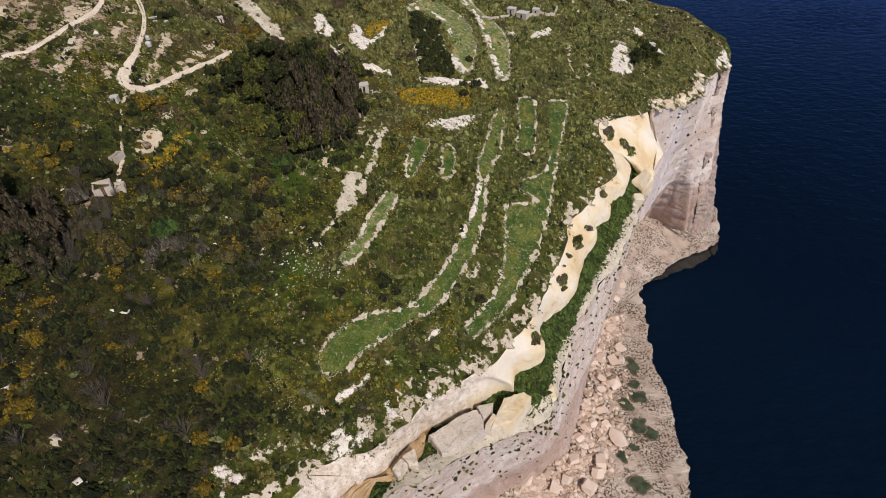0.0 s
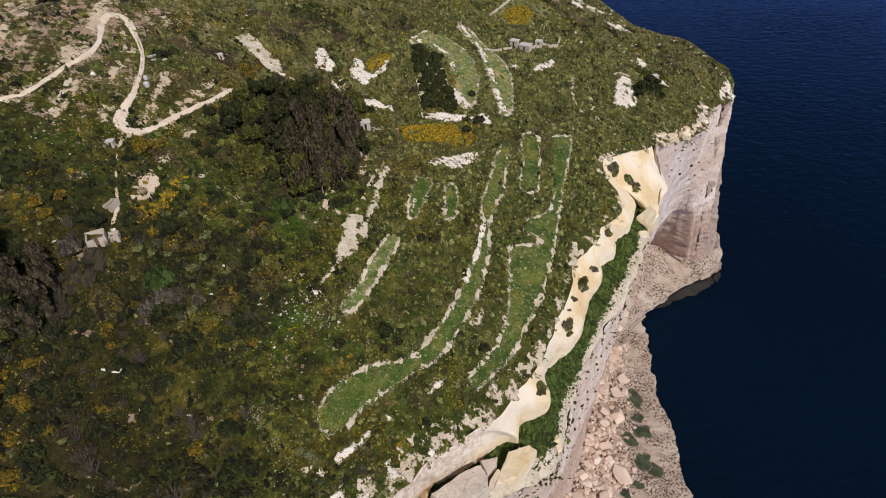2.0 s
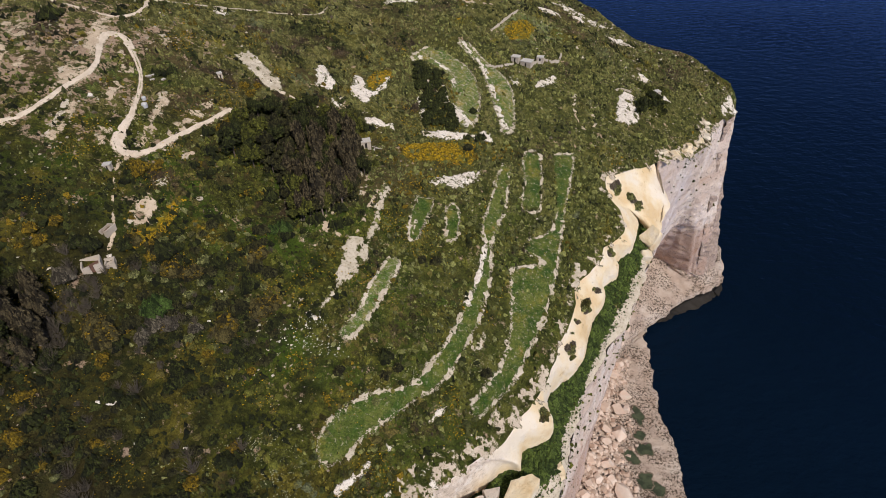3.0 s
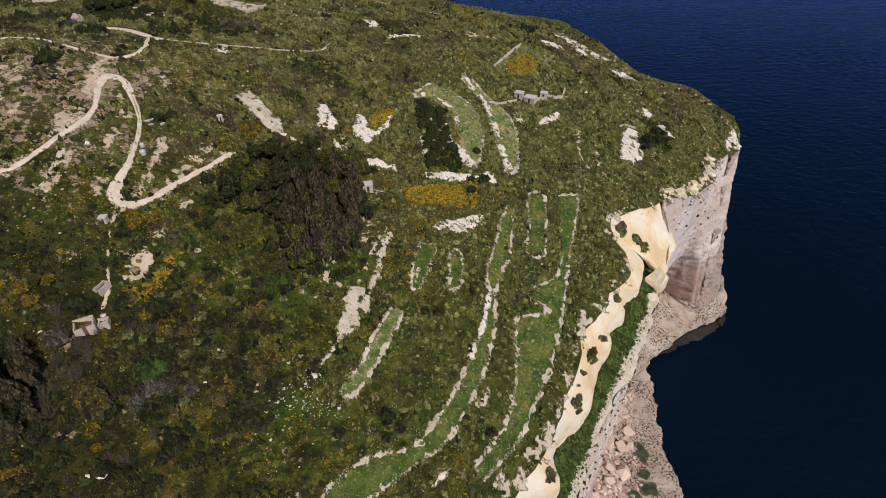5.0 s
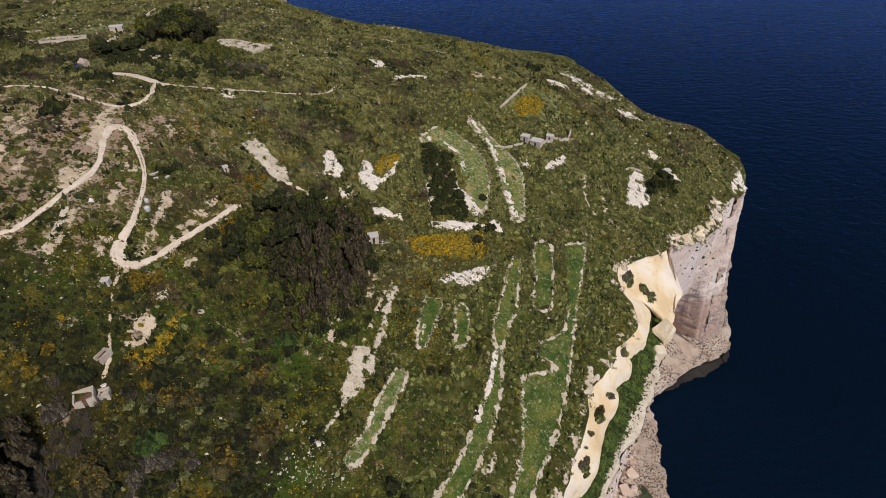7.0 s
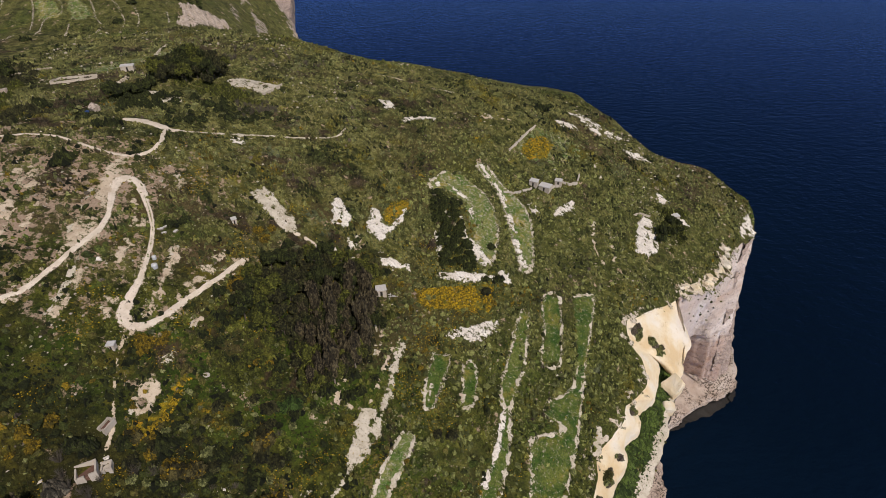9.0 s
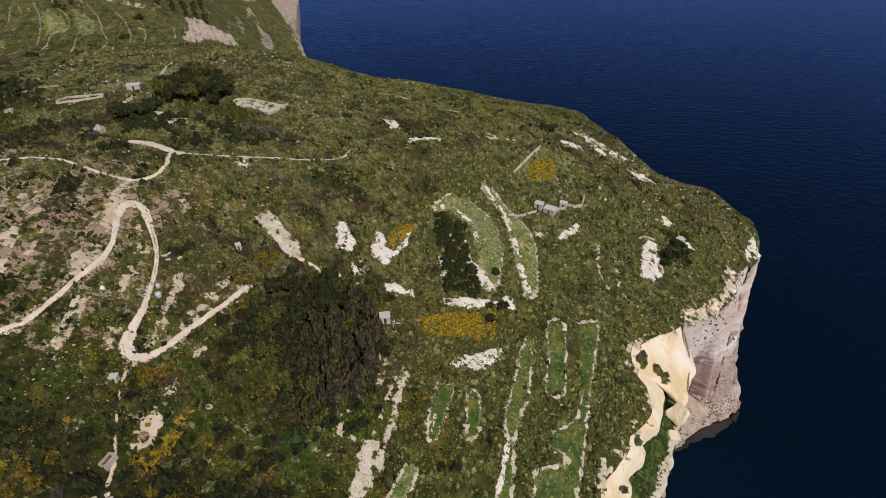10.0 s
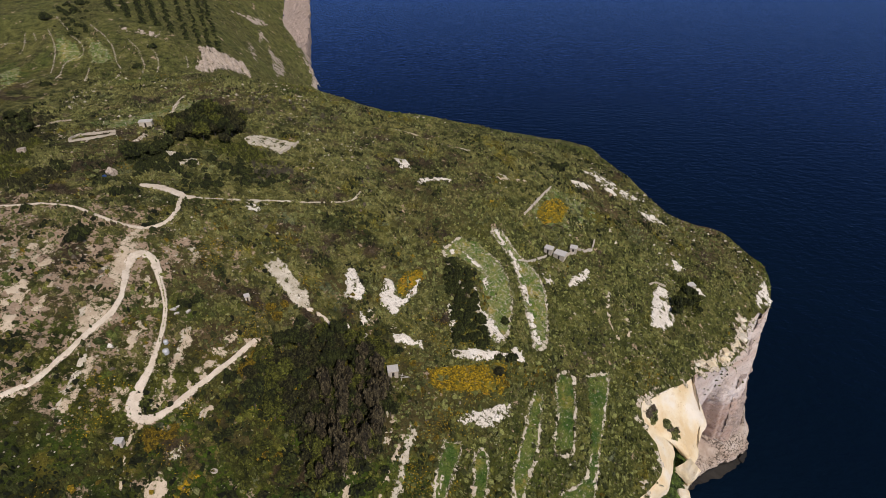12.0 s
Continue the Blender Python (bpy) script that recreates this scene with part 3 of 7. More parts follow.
FIELD_7 = [(-10.9, 277), (-9.7, 283), (-3.5, 290.6), (4.7, 289.8), (10.3, 283.7), (15.4, 278.2), (18.7, 269.3), (19.6, 258.1), (17.8, 247.3), (14.8, 238.7), (9.9, 237.2), (6.8, 244.7), (8.7, 255), (6.7, 263.5), (5.4, 272), (0.4, 275.7), (-4.9, 279.1), (-8.5, 274.5)]
WHITE_1 = [(2.3, 263), (4.1, 262.9), (5.1, 252.5), (10, 248.8), (11.7, 243.8), (15.9, 240.1), (11.8, 236.5), (8.5, 237.4), (6.1, 244.5), (3.4, 253.5)]
WHITE_2 = [(-9.7, 252.2), (-8, 251.2), (-4.6, 237.2), (-6.2, 232.7), (-8.1, 240.1)]
WHITE_3 = [(-7.5, 229.3), (-0.1, 230.7), (9.2, 232), (16.9, 233.4), (19.1, 237.4), (22.4, 235.8), (22.9, 230.5), (17.4, 229.8), (12.7, 230.6), (4.4, 226.2), (-7, 225.9)]
PIT = [(-8.5, 274.5), (-3.6, 273.3), (3, 269.6), (2.6, 262.5), (3.4, 254.9), (6.1, 245.1), (7.8, 237.2), (8.3, 233.2), (-5.7, 232.8), (-6.9, 242.1), (-8.3, 253.4), (-10.1, 262), (-10.8, 271.3)]
FIELD_8 = [(13, 302.1), (17.6, 301), (20.6, 294.4), (25.7, 287.2), (32.2, 280.8), (35.6, 271.7), (35.7, 260.7), (34.4, 247), (32.8, 240.4), (28.8, 237.2), (27.6, 242.4), (26.7, 253.8), (25, 265.2), (23.1, 277.6), (19.6, 286.9), (15.7, 292.6), (12.5, 297.8)]
STONY_2 = [(-81.7, 240.6), (-76.9, 247), (-70.5, 241.5), (-64.1, 235.9), (-62.3, 228.6), (-66.1, 228.1), (-73, 233.8)]
WHITE_4 = [(-52.1, 252.9), (-49.1, 256.1), (-43.4, 245.9), (-44.2, 241.3), (-50.1, 238.6)]
WHITE_5 = [(-36.5, 255.6), (-32.3, 256.3), (-31.2, 248.9), (-27.3, 247.7), (-21.1, 261.5), (-22.4, 253.5), (-27.1, 244.8), (-30.4, 238.4), (-37.1, 242.2)]
FLOWER_2 = [(-31.2, 254.9), (-27.4, 262.2), (-21.1, 265.8), (-19.9, 260.9), (-24, 254.5), (-27.7, 249.1), (-30.8, 249.6)]
WHITE_6 = [(-31.3, 230.2), (-26.4, 231.2), (-19.6, 230), (-18.8, 227), (-25.1, 227.4), (-30.1, 226.4)]
WHITE_7 = [(-6.3, 200.5), (2, 205.3), (9.2, 207.9), (14.6, 210.7), (17.1, 213.5), (14.1, 205.1), (8.3, 200.3), (1.8, 199.8), (-3.6, 199.4)]
FIELD_9 = [(30.4, 317.9), (48.3, 346.2), (66.3, 346.2), (76.8, 340.9), (70, 325.9), (58.7, 316.2), (45.5, 315)]
FLOWER_3 = [(36, 318.9), (42.4, 332.4), (51.6, 338.2), (56.9, 333.9), (50.5, 319.8), (40.7, 316)]
WHITE_8 = [(95.8, 289.9), (99.3, 293.6), (104.7, 291.9), (101.3, 284.3), (103.3, 278.6), (100.7, 271.2), (94.6, 266), (88.5, 266.5), (90.3, 275.4)]
LEDGE_1 = [(60.8, 361.2), (75.5, 363.5), (76.5, 357.6), (65.1, 355.7)]
LEDGE_2 = [(81.7, 384.7), (89.9, 379.3), (102.7, 375.8), (107.4, 368.5), (95.2, 361.6), (86.4, 363.4), (79.9, 367.6)]
LEDGE_3 = [(104, 355.9), (115.4, 355.1), (119.5, 349.5), (109.8, 348.2)]
LEDGE_4 = [(73.5, 379.2), (83.7, 381.3), (92.5, 378.2), (88, 373.3), (74.3, 375.8)]
LEDGE_5 = [(48.2, 277), (50.5, 282.9), (58.8, 290.2), (61.4, 296.6), (63, 293.8), (59.6, 284.4), (54.8, 281.2), (49.2, 274.6)]
LEDGE_6 = [(35.5, 280.4), (38.9, 280.5), (40.8, 276.2), (37.9, 275.1)]
LEDGE_7 = [(166.3, 315.2), (174.9, 327.3), (175.5, 317.6), (174.6, 311.3), (164.2, 304.7), (161.3, 308.4)]
LEDGE_8 = [(113.8, 320.6), (117.5, 316.1), (120.9, 313.7), (114, 309.2)]
BARE_1 = [(-124.2, 204.1), (-123.4, 195.3), (-121.5, 188.1), (-120.3, 184.9), (-118.6, 188.4), (-117.7, 194.9), (-116, 200.4), (-118.2, 203.7), (-121.6, 203.8)]
BARE_2 = [(-152.4, 221.7), (-147.4, 212.5), (-141, 209.5), (-139.8, 212.7), (-142.6, 219.3), (-148.4, 222.9)]
BARE_3 = [(-147.7, 199.3), (-144.6, 202.4), (-143.7, 205.5), (-140.6, 201.3), (-137.9, 190.7), (-137.9, 184.9), (-138.4, 182.7)]
BARE_4 = [(-124, 237.9), (-125.3, 228.2), (-124.5, 220), (-122.3, 213.8), (-119.6, 210.8), (-118.5, 206.1), (-117.2, 209.1), (-119.4, 216.9), (-120.3, 223.4), (-118.2, 228.5), (-122, 230.2), (-122.4, 236.3)]
BARE_5 = [(-114.1, 218), (-110, 210.6), (-109.2, 204.6), (-106, 205.8), (-105.5, 208.5), (-109.3, 212.3), (-112.4, 217.2)]
BARE_6 = [(-90.4, 148.8), (-90.3, 156), (-87.6, 160.1), (-85.8, 155.2), (-86.8, 150.3), (-88.9, 146.8)]
FLOWER_4 = [(-91.1, 139.8), (-89.1, 144.2), (-85.6, 149.1), (-82.2, 162.2), (-80.6, 162.9), (-83.4, 150), (-86.8, 142.7), (-90.4, 139.7)]
WHITE_9 = [(-36.9, 76.5), (-33.3, 78.2), (-31.5, 82), (-29.2, 83.9), (-28.3, 81.8), (-24.3, 82.1), (-22.9, 84.6), (-21.9, 82.6), (-24.2, 79.6), (-28.1, 77.5), (-30.4, 75.3), (-33.9, 76.6)]
STONY_3 = [(-115.2, 330), (-110.4, 337.2), (-94.3, 336.3), (-88.6, 336.4), (-94.7, 321), (-102, 322.7), (-110.6, 323.9)]
RUBBLE_1 = [(-142, 301.6), (-135.8, 300.5), (-125.2, 297.6), (-122.4, 291.8), (-129.5, 289.6), (-134.8, 293.7)]
WHITE_10 = [(-26.6, 324.4), (-20, 329.5), (-8, 331.3), (-8.6, 328.7), (-19.3, 325.7), (-24, 320.3)]
WHITE_11 = [(-40.9, 343.7), (-32.8, 342.3), (-29.8, 333.9), (-33.8, 331.5)]
WHITE_12 = [(-32.3, 89.3), (-30.7, 91.9), (-24.9, 96.7), (-23.1, 98.6), (-24.7, 95.4), (-29.7, 90.9)]
WHITE_13 = [(-9.9, 109.5), (-5.4, 113.2), (-1.8, 117), (-0.7, 116.5), (-5.4, 111.6)]
WHITE_14 = [(-57.6, 69.3), (-56.3, 70.1), (-53.8, 68.9), (-51.3, 69.1), (-52.5, 67), (-54.7, 67.5), (-54.6, 63.6), (-55.5, 63.7), (-56.1, 67.2)]
WHITE_15 = [(-102.6, 84.9), (-101.4, 84.7), (-99.1, 80.3), (-98.8, 76.8), (-100.1, 76.4)]
WHITE_MORE = [
    [(118.5, 304.4), (124.5, 304.7), (127.7, 297.5), (122.8, 297.8)],
    [(-96.6, 273), (-92.9, 273.1), (-90.1, 270.2), (-94.2, 267.8)],
    [(-43.5, 235.1), (-40.4, 237.2), (-40.9, 231.7), (-42.7, 228.5)],
    [(-51.6, 225.4), (-47.7, 227.6), (-45.5, 225.4), (-40.7, 226.4), (-41.7, 224), (-48.2, 221.9), (-50.9, 222.2)],
    [(-18.5, 91.3), (-17.3, 93.3), (-15.4, 89), (-13.2, 88), (-16.9, 87.2)],
    [(-9.1, 97.6), (-7.4, 99.1), (-6, 97.2), (-4.7, 94.9), (-7.5, 95.3)],
    [(-38.4, 87.6), (-34.8, 87.4), (-33.6, 85.9), (-36.1, 86.2)],
    [(-19.8, 105), (-16.8, 103.9), (-15.2, 104.7), (-17.8, 102.3)],
]
BARE_MORE = [
    [(-107.7, 199.4), (-108.1, 194.5), (-107.6, 190.4), (-106.5, 186.7), (-105.9, 188), (-106.7, 192.9), (-105.2, 195.9), (-106, 198.9)],
    [(-95.5, 204.5), (-95.4, 198.9), (-94.9, 194.9), (-95.6, 192.3), (-95.4, 187.1), (-95.5, 180.6), (-96.5, 175.8), (-96.7, 173.8), (-95.3, 174.2), (-94.4, 179.4), (-93.4, 184.8), (-94.3, 191), (-93.5, 195.8), (-93.5, 200.1)],
    [(-115.4, 184.6), (-114.2, 180), (-114.8, 176.2), (-114.8, 172.8), (-115.7, 170), (-115.4, 167), (-114.3, 165.8), (-114, 169.8), (-112.9, 173.6), (-113.2, 179.5), (-113.8, 182.9)],
    [(-105.6, 176.2), (-104.9, 172.4), (-104.5, 169.2), (-103.2, 169.7), (-103.1, 173.2), (-102.6, 175.9), (-103.2, 177.7), (-104.5, 177.1)],
    [(-99.8, 169.5), (-98.3, 168), (-98.9, 165.9), (-96.9, 167.6), (-96.2, 169.9)],
    [(-103.9, 230.2), (-103.3, 235.4), (-101.9, 232.4), (-102.4, 229.2)],
    [(-86.2, 201.3), (-86.4, 197.8), (-88.8, 190.7), (-87.8, 190.1), (-83.7, 198.6), (-82.2, 202.1)],
    [(-83.6, 180.2), (-83.6, 177.8), (-82.2, 180.1), (-82, 181.6)],
]
FIELDS_FAR = [
    [(-282.4, 460), (-262.6, 449.6), (-254.5, 438.7), (-265.7, 432.6), (-275.2, 443.9)],
    [(-261.9, 459.6), (-243.9, 450), (-234, 434.9), (-248.3, 434.8)],
    [(-196, 332.6), (-171.7, 342.6), (-165.3, 361.6), (-146.4, 378.5), (-152, 352.4), (-163.1, 336.9), (-177.4, 324.9)],
    [(-295.9, 414.4), (-289.4, 424.2), (-276.2, 400.6), (-275.8, 384.7)],
]
SCARP = [(-194.4, 478.1), (-187.1, 467.8), (-184.5, 444.5), (-176.4, 442.2), (-174.3, 467.2), (-168.8, 489.1), (-164.1, 492.7), (-170.4, 507), (-177.4, 510.9), (-183, 498.6), (-188.9, 491.7)]
WALL_1 = [(-185.5, 302.8), (-185.8, 308.9), (-173.7, 320.6)]
WALL_2 = [(-184.2, 300.6), (-179.9, 305.5), (-171.7, 316.9)]
WALL_3 = [(-219.6, 326.1), (-213.8, 333), (-205.3, 336.2)]
WALL_4 = [(-94.6, 320.3), (-91.9, 328.5), (-89.4, 337.3)]
WALL_5 = [(-158.3, 349.1), (-162.7, 367.2), (-163.5, 377.1)]
WALL_6 = [(-158.7, 301.6), (-157.2, 316.7)]
TERRACES = [
    [(-290, 464.1), (-280.7, 451.9), (-274, 438.6), (-266.9, 419.5)],
    [(-302.5, 458), (-298, 446), (-298, 439.7)],
    [(-297.1, 458.7), (-292.6, 452.4)],
    [(-291.8, 479.8), (-272.1, 459.3), (-261.1, 450.6), (-257.6, 441.4), (-263.8, 430.9), (-256.8, 408.5)],
    [(-263, 469.7), (-249.3, 459.7), (-240.4, 450.8), (-232.7, 437), (-225.6, 427.4), (-221.7, 412.6)],
    [(-232.6, 458.7), (-223.4, 450.6), (-214.3, 436.4), (-209.9, 423.6)],
    [(-219.4, 457.4), (-212.1, 450.5), (-205.4, 438.2), (-201.3, 425.5)],
    [(-246.7, 430), (-237.8, 405.8)],
    [(-314.9, 447.4), (-305.8, 449.2)],
    [(-270.6, 395.9), (-268.6, 404.9)],
    [(-194.2, 456.9), (-188, 443.2)],
]
SLAB_TUFTS = [(29.7, 120.4, 2.2), (42.7, 144.8, 2.4), (44.0, 147.5, 1.6), (52.3, 164.6, 2.8), (50.8, 161.8, 1.8), (58.3, 171.7, 1.8), (67.9, 189.4, 2.2), (77.3, 221.9, 2.8), (78.5, 225.4, 2.2), (88, 220.5, 2.8), (84.6, 221.4, 2.4), (47.2, 155.6, 1.4)]
# outlines of groves and places of single bushes (x, y, radius)
GROVE = [(-74.4, 195.8), (-65.9, 215.1), (-48.7, 222.4), (-31.3, 220), (-27, 200.2), (-33, 183), (-40.8, 168.7), (-46.3, 167.4), (-58.7, 183.5), (-69, 180.6)]
GROVE_TALL = [(-55.6, 190.8), (-39.3, 211.5), (-30.6, 208.5), (-32.2, 186.5), (-40.2, 168.8), (-47.1, 166.4), (-51.3, 179)]
GROVE_WEST = [(-114.9, 114.2), (-106.8, 121.1), (-98.2, 117.4), (-94.2, 108.5), (-99.1, 101.9), (-106.1, 96.4)]
TWIGS_WEST = [(-98.9, 117.9), (-93.3, 129.6), (-90.2, 122), (-94.6, 114.8), (-95.1, 103.5), (-102.1, 100.8), (-103.8, 103)]
GROVE_FAR = [(-154.9, 337.6), (-126.2, 355.5), (-115.9, 346.3), (-117.5, 319.8), (-139.2, 310.2)]
GROVE_FAR_B = [(-157, 296), (-142.9, 309.7), (-135.3, 291.9), (-148.4, 283.6)]
GROVE_FAR_C = [(-242.6, 336.5), (-234.7, 346.6), (-210.2, 312.7), (-219.3, 304.6)]
SHRUBS_SW = [(-107, 96.1), (-97.3, 112), (-75.3, 132.8), (-49.8, 133.3), (-51, 116.5), (-70.1, 103.9), (-82.4, 88), (-98.5, 71)]
SHRUBS_MID = [(-91, 139.5), (-76.9, 151.7), (-54.5, 172.2), (-47.8, 147.4), (-52.1, 133.5), (-78.6, 115.3), (-89.4, 125.3)]
THICKET_E = [(109.3, 298.3), (124.6, 302.2), (121.9, 284), (110.3, 267.5), (101.1, 267.4)]
BUSH_DARK = [(17.5, 231.3, 3.2), (12, 230.1, 2.6), (-138.7, 227.2, 5), (15.6, 248.3, 2.6), (54.5, 368, 5), (61.1, 375.6, 4), (-99.3, 210.9, 2.5), (-96.3, 215.1, 2.5), (-58.9, 339.7, 3), (-123.3, 506.6, 3), (-136.3, 258.6, 4), (-140.8, 256.9, 3), (-163.7, 238.9, 3), (-170.9, 273.3, 3), (-257.2, 397.9, 4), (-298.1, 477.2, 6), (-175.9, 277.6, 3), (-216.6, 433, 4), (-215.8, 456, 4)]
BUSH_YELLOW = [(-92.4, 166.9, 4), (-89.6, 169.3, 3), (-93.1, 164.8, 3), (-75.9, 198.6, 3.5), (-75.2, 202.7, 3), (-76.9, 196, 3), (-74.6, 223.3, 3), (-72, 220.7, 3), (-70.5, 226.9, 2.5), (-22.4, 220, 2), (14.3, 218.8, 2.5)]
BUSH_YELLOW_B = [(-105.2, 140.7, 2.5), (-109.6, 136.3, 3), (-106.5, 134.3, 2.5), (-109.8, 130.7, 2), (-94.2, 167.7, 3), (-91.4, 168.3, 3), (-89.1, 172, 2.5), (-77.3, 121.8, 3), (-88.1, 115.3, 3), (-90.3, 116.8, 2.5), (-84.3, 117.8, 2.5), (-75.1, 202.1, 3), (-75.9, 196.2, 2.5), (-61.4, 173.1, 2.5), (-64.9, 173, 2), (-17.7, 153.7, 1.5), (-102, 89.6, 3), (-97.6, 88.5, 3), (-91.4, 85.2, 3), (-97.4, 80.8, 3)]
BUSH_GREEN = [(-60.7, 133.2, 3.5), (-57.1, 128.9, 3), (-78.6, 128.4, 3.5), (-82.6, 128.4, 3), (-64.4, 132.7, 3), (-58.7, 159.6, 4.5), (-59.3, 152.4, 4), (-53.3, 164.5, 3), (-69.3, 140.4, 3.5), (-74.3, 139.1, 3), (-3.1, 163.7, 3), (-15.7, 124.7, 3), (-19.1, 122.2, 2.5), (11.6, 128.6, 3), (-8.1, 163.5, 2), (11.7, 223.9, 3), (-32.5, 121.2, 2.5), (-83.1, 140.8, 4), (-87.1, 136.7, 3)]
BUSH_CROWNED = [(-58.1, 150.4, 4), (-73.3, 138.1, 3.2), (-77.6, 136.9, 3.4), (-54.9, 133.9, 3.8), (-62.9, 125.8, 4.2), (-88.1, 114.2, 4), (-88.5, 142, 2.6), (-90.8, 117, 3), (-51.5, 137.1, 2.4)]
BUSH_BIG_DARK = [(-80.8, 141.9, 4), (-96.2, 136.8, 3.2), (-99.8, 136, 3), (-60.2, 138.6, 2.4), (-89.8, 139.9, 3), (-58.8, 122, 3), (-19.2, 127.4, 3)]
BUSH_BIG_GREEN = [(-80, 125.7, 4.2), (-52.7, 163, 3.2), (-55.2, 160.5, 2.6)]
BUSH_GREY = [(-78.6, 121.9, 3.4), (-75.8, 122.8, 3), (-70, 123.9, 2.4), (-99.5, 126.6, 3.2), (-80.5, 117.5, 3)]
STONES_WHITE = [(-40.1, 135.2, 1.3), (-42.4, 132.6, 0.8), (-32.9, 127.5, 0.9), (-82.7, 100.4, 1.6), (-85, 99.5, 0.9), (-56.9, 96.3, 0.9), (-66.4, 94.4, 0.8), (-76, 92.9, 0.9), (-82.2, 61.8, 1.8), (-81.1, 61.4, 1.2), (-63.8, 73.8, 0.9), (-24.8, 94.4, 0.8), (-92.2, 135.9, 1), (-67.2, 126.9, 0.7), (-49, 126, 0.7), (-65.6, 136.1, 0.7)]
BLOOMS = [(-51.1, 130.9), (-40.3, 138.1), (-33, 130.3), (-29.4, 125.5), (-39.2, 123.2), (-47.3, 124.7)]
WALLS_A = [(24.4, 284.3), (31.7, 286.1), (37.9, 291.1), (41.6, 297.4), (46.5, 296.1), (50.4, 296.8), (54.5, 303.3), (60.6, 303.5), (65.7, 306.5), (68.3, 313.6)]
RILLS = [
    [(-116.5, 186.4), (-116.2, 179), (-116.3, 172.8), (-115.8, 167.1)],
    [(-108.1, 198.3), (-108.1, 192.9), (-107, 188.3)],
    [(-95.5, 204.5), (-95.5, 197.7), (-94.7, 191.8)],
    [(-111.5, 214.7), (-107.9, 207.7)],
    [(-105.2, 176.8), (-104.1, 172)],
    [(-84.4, 204.4), (-81.4, 209.5)],
    [(-82.8, 178.8), (-84.4, 176.4)],
    [(-85.5, 170), (-87.2, 166.2)],
    [(-105.1, 236.1), (-102.5, 231.2)],
    [(66.7, 283.7), (67.2, 271.8), (66.5, 262), (68.9, 253.7)],
    [(50.5, 264.9), (47, 256)],
    [(68.6, 242.4), (66.7, 239.7)],
    [(37.6, 281), (39, 277)],
    [(-41, 242.5), (-39.1, 235.4), (-40.4, 231)],
    [(-89.4, 275.6), (-96.5, 275.9)],
    [(-42.1, 180.1), (-39.7, 175.4), (-40.4, 168.5)],
    [(-19.8, 193.5), (-23.4, 181.1), (-25, 171.9)],
    [(-28, 196.7), (-29, 186.4)],
    [(-124.8, 216.7), (-123.5, 204.3), (-122.6, 193.4)],
    [(-135.3, 205.1), (-134.3, 198.3), (-135.5, 191.4)],
    [(-153, 216.8), (-150.3, 206.4)],
    [(-135.5, 224.4), (-131.3, 221.4)],
    [(-70.5, 350.4), (-57.8, 347.3)],
    [(-1.9, 341.1), (7.5, 340.1), (33.1, 343.1)],
    [(14, 346.3), (23.4, 342.5)],
    [(-42.2, 381.1), (-21.6, 374)],
    [(-14.8, 368), (1.6, 364)],
    [(36.9, 381.7), (47.4, 380.7)],
    [(80.1, 327.3), (81.3, 317.3)],
    [(152.5, 316.8), (153.3, 309.7)],
    [(-89.4, 157.4), (-89.6, 150.9), (-90.9, 146)],
    [(-86.4, 167.6), (-85.6, 170.2)],
    [(-87.6, 164), (-86.2, 166.7)],
    [(-23.1, 192), (-27.3, 178.6), (-29.4, 167.1)],
    [(-29.5, 198.1), (-29.7, 186.3)],
    [(-38.6, 179.9), (-38.7, 170.9), (-40, 166.4)],
    [(-8.9, 190.6), (-10.6, 173.8)],
    [(2.5, 191), (0.8, 175.4)],
    [(52, 178.5), (49.1, 169.5)],
    [(75.1, 284.5), (76.4, 270.5), (74.1, 254.5)],
    [(-47.8, 137.8), (-40.9, 145.1)],
    [(-39.2, 87.5), (-34.8, 86.8)],
    [(-49.6, 73.3), (-43.5, 76.9)],
    [(-35.3, 166.5), (-40.9, 167.1)],
    [(12.6, 140.9), (8.4, 135.7)],
    [(-17.2, 103.6), (-18.8, 105)],
    [(-88.9, 69.9), (-88, 68.4)],
    [(-49.4, 161.2), (-42, 159.2)],
    [(70, 280.5), (65.5, 264.3)],
    [(49.5, 262.3), (47.4, 256.9)],
    [(-0.6, 215.1), (-2.9, 218)],
]

BELTS = [
    [(-155.7, 298.4), (-109.9, 304.3), (-85.1, 309), (-90.7, 289.8), (-120.1, 271.7), (-142.8, 272.1)],
    [(-255.5, 354.8), (-219.2, 346.2), (-192.6, 304.4), (-212.4, 295.1)],
    [(-212.4, 295.1), (-197.9, 300.3), (-181.9, 265.2), (-187, 259.6)],
    [(-283, 478.9), (-260.9, 466.3), (-261.1, 451.6), (-288.8, 467.7)],
    [(-183.6, 254.7), (-181.1, 271), (-163, 267.6), (-167, 249.1)],
    [(-137.3, 315.3), (-113, 322.7), (-90.4, 309), (-115.2, 304.7)],
    [(-266.9, 470.5), (-281.5, 508), (-304, 510.7), (-300, 487.9)],
    [(-138.1, 372.7), (-117.7, 391.3), (-96.8, 387), (-71.6, 396.8), (-63.9, 391.6), (-102.6, 357.9), (-126.2, 355.4)],
    [(-105.1, 305.4), (-91.3, 312.3), (-84.2, 304.7), (-96.5, 293.1)],
    [(-156.9, 306), (-144.6, 313.8), (-134.3, 283.7), (-145.1, 281.5)],
    [(-232.8, 322.9), (-231.6, 337.5), (-197.9, 294.7), (-206.6, 286.8)],
    [(108.8, 304.1), (128.5, 308.1), (115, 272.4), (103.9, 277.2)],
]
